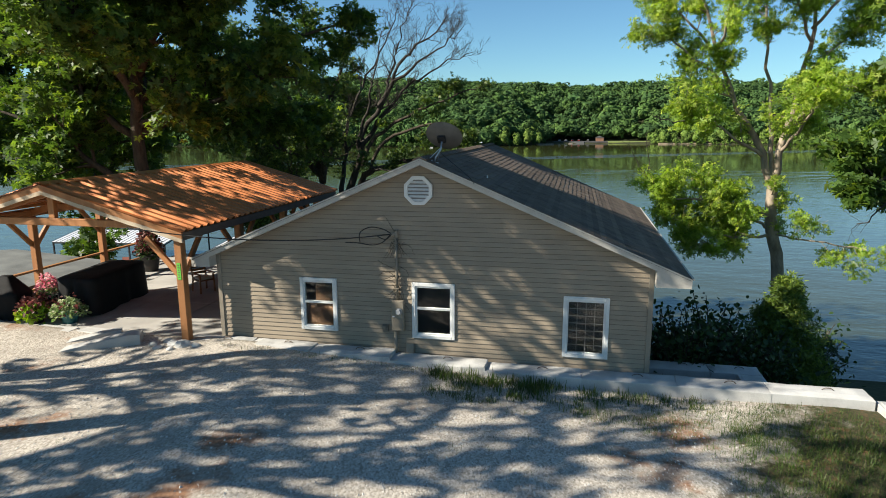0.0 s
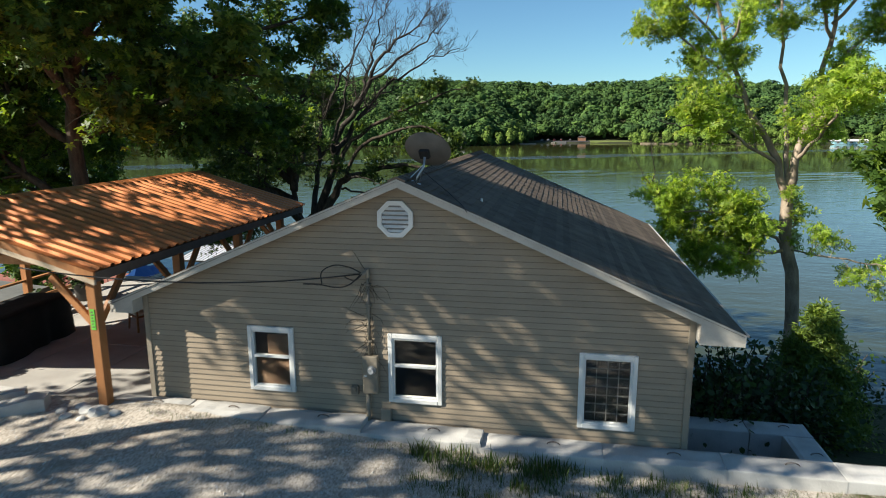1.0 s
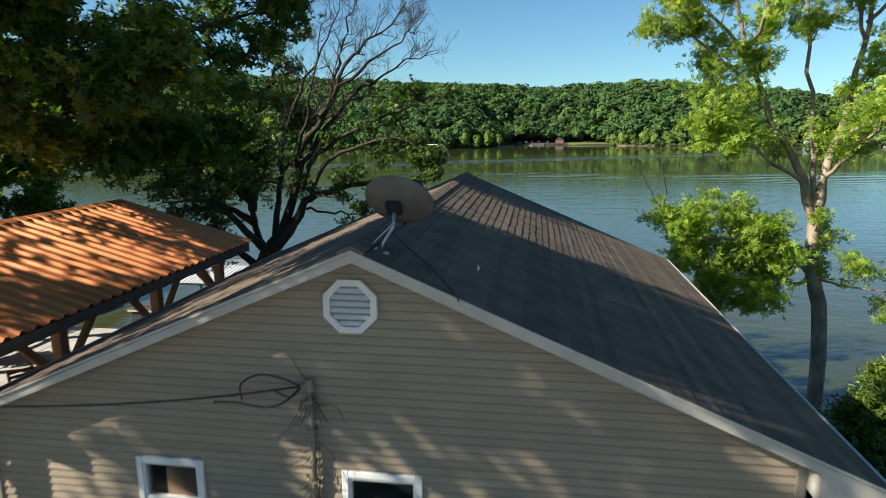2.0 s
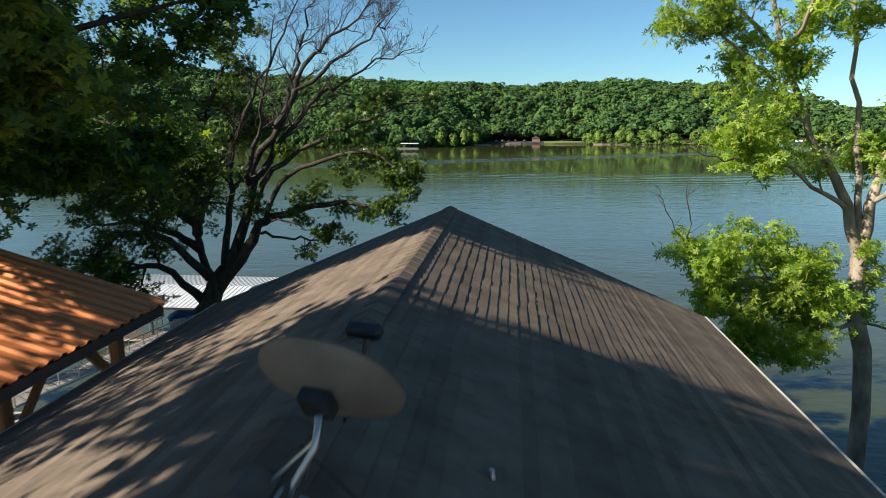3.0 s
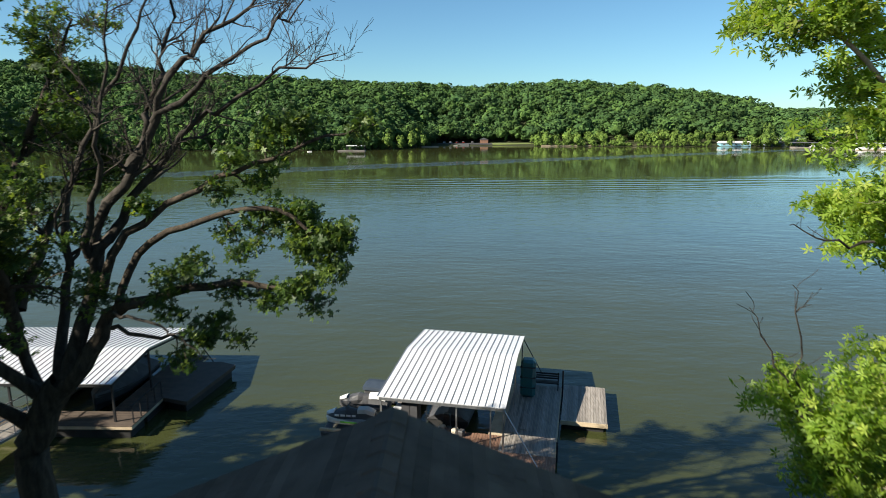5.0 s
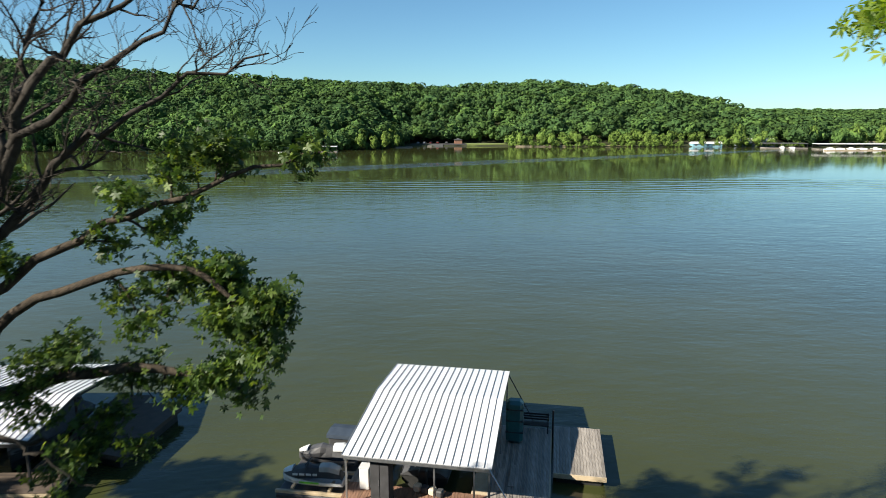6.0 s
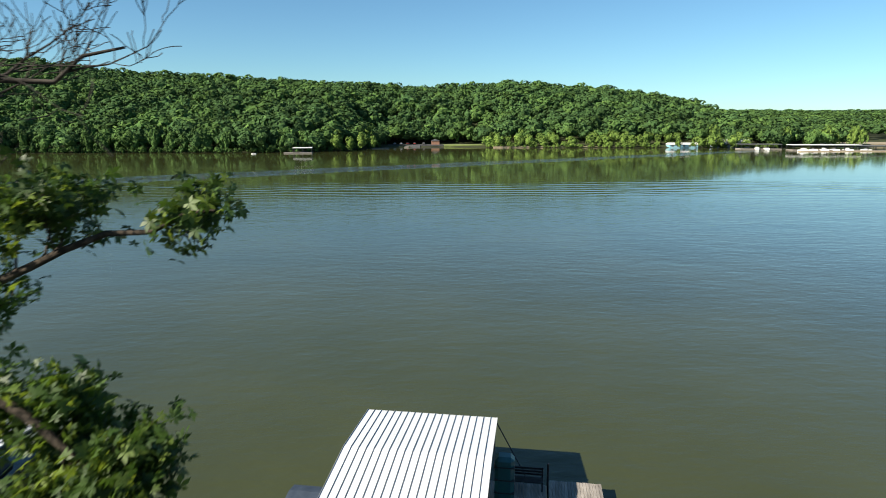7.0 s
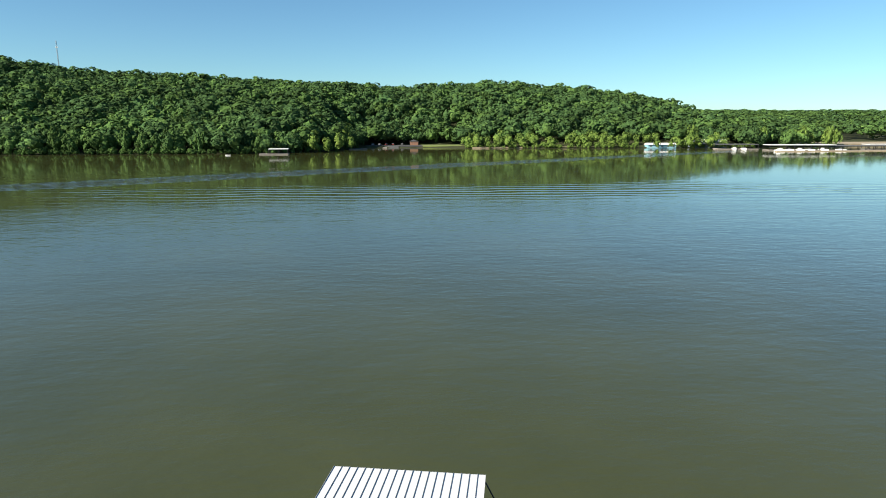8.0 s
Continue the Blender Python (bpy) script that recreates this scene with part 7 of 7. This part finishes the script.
for s in (-1, 1):
    a, b = GA + side * s, GB + side * s
    part("top_rail", beam(B(), a + Vector((0, 0, 1.0)), b + Vector((0, 0, 1.0)), 0.05, 0.05), M_STEEL, gw)
    part("bottom_rail", beam(B(), a, b, 0.06, 0.12), M_STEEL, gw)
    n = 10
    for k in range(n + 1):
        p = a.lerp(b, k / n)
        part("rail_post", beam(B(), p, p + Vector((0, 0, 1.0)), 0.04, 0.04), M_STEEL, gw)
        if k < n:
            q_ = a.lerp(b, (k + 1) / n)
            part("diagonal", beam(B(), p + Vector((0, 0, 0.05)), q_ + Vector((0, 0, 0.98)), 0.025, 0.025), M_STEEL, gw)
            part("mid_rail", beam(B(), p + Vector((0, 0, 0.5)), q_ + Vector((0, 0, 0.5)), 0.02, 0.02), M_STEEL, gw)

# neighbour's dock seen under the pavilion roof
d3 = thing("boat_dock", "neighbouring white-roofed boat dock with a red deck", "boat dock", (-44.5, 33.5, 0), 6)
arc_roof(d3, -1.0, 10.5, [(2.5, -6.9), (6.5, -6.35), (11.5, -7.0)], 0.45, M_DARKSTEEL)
M_REDDECK = mat("brick_red_deck", (0.24, 0.08, 0.056), (0.336, 0.128, 0.088), 1.5, 30, 0.8, bump=0.2, rnd=0.15)
floats(d3, -2, 11, -1.5, 3.4, -9.0)
planks(d3, -2, 11, -1.5, 3.4, -9.0, 0.2, M_REDDECK)
for x in (-0.9, 3, 6.8, 10.4):
    for y, zt in ((2.6, -7.05), (11.3, -7.15)):
        part("roof_post", box(B(), (x - 0.06, y - 0.06, -9.0 if y < 5 else WATER - 0.5), (x + 0.06, y + 0.06, zt)), M_DARKSTEEL, d3)
for k in range(9):
    part("rail_post", beam(B(), (-1.9 + k * 1.6, -1.4, -9), (-1.9 + k * 1.6, -1.4, -8.0), 0.05, 0.05), M_DARKSTEEL, d3)
part("hand_rail", beam(B(), (-1.9, -1.4, -8.0), (10.9, -1.4, -8.0), 0.05, 0.05), M_DARKSTEEL, d3)
bpy.context.view_layer.update()
for x, col in ((2.0, M_TEAL), (3.4, M_TEAL), (7.5, M_REDDECK)):
    ch = thing("deck_chair", "plastic deck chair on the neighbouring dock", "chair", local(d3, x, 0.6, -9.0), 20)
    part("seat", box(B(), (-0.3, -0.3, 0.34), (0.3, 0.3, 0.4), None, 0.01), col, ch)
    part("backrest", beam(B(), (0, 0.28, 0.4), (0, 0.5, 1.05), 0.58, 0.05), col, ch)
    for sx in (-1, 1):
        for y in (-0.26, 0.26):
            part("leg", box(B(), (sx * 0.26 - 0.03, y - 0.03, 0), (sx * 0.26 + 0.03, y + 0.03, 0.34)), col, ch)
motor_boat((-33.2, 37, WATER + 0.15), 95, M_BLUE, "boat under a blue tarpaulin beside the neighbouring dock")

# ---- far shore ----
M_ASPHALT = mat("asphalt", (0.04, 0.04, 0.04), (0.064, 0.064, 0.064), 0.3, 8, 0.9, bump=0.2)
M_SAND = mat("dry_bank", (0.208, 0.16, 0.104), (0.32, 0.264, 0.176), 0.3, 5, 0.95, bump=0.2)
M_FARGRASS = mat("mown_grass", (0.104, 0.136, 0.032), (0.16, 0.192, 0.056), 0.2, 4, 0.95, bump=0.1)
M_FARWHITE = mat("far_white_metal", (0.544, 0.544, 0.528), (0.64, 0.64, 0.624), 0.3, 5, 0.6, bump=0)
M_FARBLUE = mat("pale_blue_wall", (0.192, 0.4, 0.48), (0.256, 0.464, 0.544), 0.3, 5, 0.7, bump=0)
M_FARBLUEGREY = mat("blue_grey_wall", (0.128, 0.16, 0.208), (0.176, 0.216, 0.264), 0.3, 5, 0.7, bump=0)
M_FARYELLOW = mat("yellow_wall", (0.496, 0.384, 0.096), (0.576, 0.464, 0.16), 0.3, 5, 0.7, bump=0)
M_FARDARK = mat("far_dark_roof", (0.056, 0.056, 0.06), (0.104, 0.104, 0.108), 0.3, 5, 0.8, bump=0)
M_CARRED = mat("red_car_paint", (0.28, 0.024, 0.02), (0.336, 0.036, 0.028), 0.5, 5, 0.3, bump=0)
M_CARSILVER = mat("silver_car_paint", (0.36, 0.368, 0.376), (0.44, 0.448, 0.456), 0.5, 5, 0.3, bump=0)

launch = tagged(part("launch_pavement", box(B(), (-16, 486, -9.3), (26, 506, -8.45)), M_ASPHALT), "grey boat launch car park on the far shore", "pavement", kind="structure")
ramp = B()
prism(ramp, [(474, -10.4), (486, -8.46), (486, -9.2), (474, -10.8)], -2, 8, "x")
tagged(part("launch_ramp", ramp, M_ASPHALT), "sloping concrete boat ramp into the lake", "ramp", kind="structure")
tagged(part("launch_lawn", box(B(), (26, 482, -9.4), (58, 508, -8.35)), M_FARGRASS), "dry mown grass beside the boat launch", "lawn", kind="structure")
tagged(part("bare_bank", box(B(), (60, 462.5, -10.0), (205, 466, -8.75)), M_SAND), "bare brown bank along the far waterline", "bank", kind="structure")


def car(x, y, z, rz, paint, label):
    t = thing("car", label, "car", (x, y, z), rz, "cars at the boat launch")
    part("body", box(B(), (-2.2, -0.9, 0.3), (2.2, 0.9, 0.95), None, 0.15), paint, t)
    part("cabin", box(B(), (-1.2, -0.8, 0.953), (1.3, 0.8, 1.5), None, 0.18), M_FARDARK, t)
    for sx in (-1.4, 1.4):
        for sy in (-0.88, 0.88):
            part("wheel", rod(B(), (sx, sy - 0.1, 0.33), (sx, sy + 0.1, 0.33), 0.33, sides=12), M_FLOAT, t)
    return t


for x, y, rz, m_, lb in ((-6, 499, 80, M_CARSILVER, "silver car parked at the boat launch"), (-1, 500, 95, M_CARRED, "red car parked at the boat launch"),
                         (4, 500, 88, M_CARRED, "red pickup parked at the boat launch"), (11, 501, 90, M_FARDARK, "dark car parked at the boat launch"), (-11, 500, 85, M_CARSILVER, "silver van parked at the boat launch")):
    car(x, y, -8.44, rz, m_, lb)
hut = thing("launch_hut", "small brown brick hut by the boat launch", "hut", (20, 500, -8.44))
part("walls", box(B(), (-3, -2, 0), (3, 2, 2.8)), mat("brown_brick", (0.2, 0.1, 0.06), (0.28, 0.15, 0.1), 1, 8, 0.9, bump=0.1), hut)
bm = B()
prism(bm, [(-3.5, 2.8), (0, 4.1), (3.5, 2.8)], -2.4, 2.4)
part("roof", bm, M_FARDARK, hut)


def far_dock(x, y, w, d, h, roof, label, rz=0):
    """A roofed dock across the lake: deck, posts, roof."""
    t = thing("far_dock", label, "boat dock", (x, y, WATER), rz, "docks on the far shore")
    part("deck", box(B(), (-w / 2, -d / 2, 0.05), (w / 2, d / 2, 0.6)), M_DECKGREY, t)
    if h:
        part("roof", box(B(), (-w / 2, -d / 2, h), (w / 2, d / 2, h + 0.4), None, 0.05), roof, t)
        n_ = max(2, int(w / 5))
        for i in range(n_ + 1):
            for s in (-1, 1):
                px = -w / 2 + 0.2 + i * (w - 0.4) / n_
                part("post", box(B(), (px - 0.12, s * (d / 2 - 0.2) - 0.12, 0.6), (px + 0.12, s * (d / 2 - 0.2) + 0.12, h)), M_DARKSTEEL, t)
    return t


far_dock(-62, 388, 11, 8, 3.0, M_FARWHITE, "small white-roofed dock on the far shore", 4)
far_dock(-68, 386, 9, 5, 0, M_FARWHITE, "low grey floating dock on the far shore", 4)
far_dock(-20, 452, 12, 4, 0, M_FARWHITE, "low grey courtesy dock by the launch", 12)
far_dock(-2, 471, 3, 14, 0, M_FARWHITE, "narrow floating dock at the boat ramp", 0)
far_dock(232, 424, 26, 10, 3.2, M_FARDARK, "long row of dark-roofed marina slips", -8)
far_dock(262, 402, 42, 9, 3.4, M_FARWHITE, "long pale-roofed marina slips", -6)
far_dock(305, 392, 46, 9, 3.0, M_FARDARK, "long dark-roofed marina slips", -4)
far_dock(340, 405, 60, 8, 3.4, M_FARWHITE, "long white-roofed marina slips", -2)
far_dock(285, 388, 14, 5, 0, M_FARWHITE, "low floating fuel dock at the marina")


tagged(part("breakwater", box(B(), (236, 384.5, -10.4), (330, 387, -9.25), None, 0.2), M_SAND), "low brown earth breakwater before the marina", "breakwater", kind="structure")
for k, (x, y) in enumerate(((228, 418), (234, 417), (246, 396), (252, 396), (259, 396.5), (266, 397), (274, 396), (282, 391), (240, 388.5))):
    mb = thing("moored_boat", "small white motor boat moored at the marina", "boat", (x, y, WATER), 80 + 7 * k, "moored marina boats")
    part("hull", hull_loft(B(), [(a, [(-w, 1.1), (-w * 0.8, 0.1), (0, -0.2), (w * 0.8, 0.1), (w, 1.1)]) for a, w in ((-3.2, 0.1), (-1.6, 1.0), (2.8, 1.15))]), M_FARWHITE, mb)
    part("cabin", box(B(), (-0.8, -0.8, 1.1), (1.2, 0.8, 1.8), None, 0.1), M_FARDARK if k % 2 else M_FARWHITE, mb)


def far_house(x, y, z, w, d, h, wall, roof, label, rz=0, nwin=4):
    t = thing("far_building", label, "building", (x, y, z), rz)
    part("wall", box(B(), (-w / 2, -d / 2, -1.5), (w / 2, d / 2, h)), wall, t)
    bm_ = B()
    prism(bm_, [(-d / 2 - 0.6, h), (0, h + d * 0.16), (d / 2 + 0.6, h)], -w / 2 - 0.5, w / 2 + 0.5, "x")
    part("roof", bm_, roof, t)
    for i in range(nwin):
        px = -w / 2 + (i + 0.5) * w / nwin
        part("window", box(B(), (px - 0.8, -d / 2 - 0.06, h * 0.35), (px + 0.8, -d / 2 - 0.01, h * 0.75)), M_FARDARK, t)
    return t


far_house(194, 456, -9.6, 20, 8, 2.2, M_FARBLUE, M_FARWHITE, "pale blue boat shed with a white roof on the shore", -4, 5)
far_house(228, 456, -8.9, 25, 11, 3.6, M_FARBLUEGREY, M_FARWHITE, "long white marina building among trees", -6, 6)
far_house(326, 520, -6.5, 18, 10, 5, M_FARYELLOW, M_FARWHITE, "yellow marina house with a pale roof", -10, 4)
far_house(300, 535, -6.5, 16, 9, 4.5, M_FARWHITE, M_FARDARK, "white house behind the marina", 8, 4)
far_house(345, 560, -6.5, 22, 12, 6, M_FARWHITE, M_FARWHITE, "white metal shed behind the marina", 0, 3)
far_house(288, 575, -5.5, 20, 10, 6, M_SAND, M_FARWHITE, "tan building on the slope behind the marina", 15, 4)
tagged(part("marina_yard", box(B(), (262, 470, -9.6), (420, 600, -7.9)), M_SAND), "pale gravel marina yard on the far shore", "pavement", kind="structure")
for x, y, h in ((300, 540, 14), (371, 520, 13), (318, 528, 11)):
    lp = thing("light_pole", "tall pole light in the marina yard", "light pole", (x, y, -7.9))
    part("pole", rod(B(), (0, 0, 0), (0, 0, h), 0.16, 0.1, 8), M_FARWHITE, lp)
    part("lamp_head", box(B(), (-0.8, -0.3, h), (0.8, 0.3, h + 0.35), None, 0.05), M_FARDARK, lp)
tw = thing("radio_mast", "thin lattice radio mast on the wooded hilltop", "mast", (-290, 622, 38))
for a in range(3):
    ca, sa = math.cos(a * 2.094), math.sin(a * 2.094)
    part("leg", rod(B(), (ca * 0.5, sa * 0.5, 0), (ca * 0.35, sa * 0.35, 42), 0.16, 0.12, 6), M_STEEL, tw)
part("antenna", box(B(), (-1.2, -0.3, 36), (1.2, 0.3, 36.8), None, 0.05), M_FARWHITE, tw)
bt = thing("motor_boat", "tiny white motor boat out on the lake", "boat", (-88, 378, WATER), 0)
secs = [(x, [(-hw, 0.5), (-hw * 0.8, 0.05), (0, -0.1), (hw * 0.8, 0.05), (hw, 0.5)]) for x, hw in ((-1.5, 0.05), (-0.8, 0.42), (1.3, 0.45))]
part("hull", hull_loft(B(), secs), M_FARWHITE, bt)
part("windscreen", box(B(), (-0.4, -0.33, 0.48), (0.1, 0.33, 0.85), None, 0.04), M_FARDARK, bt)
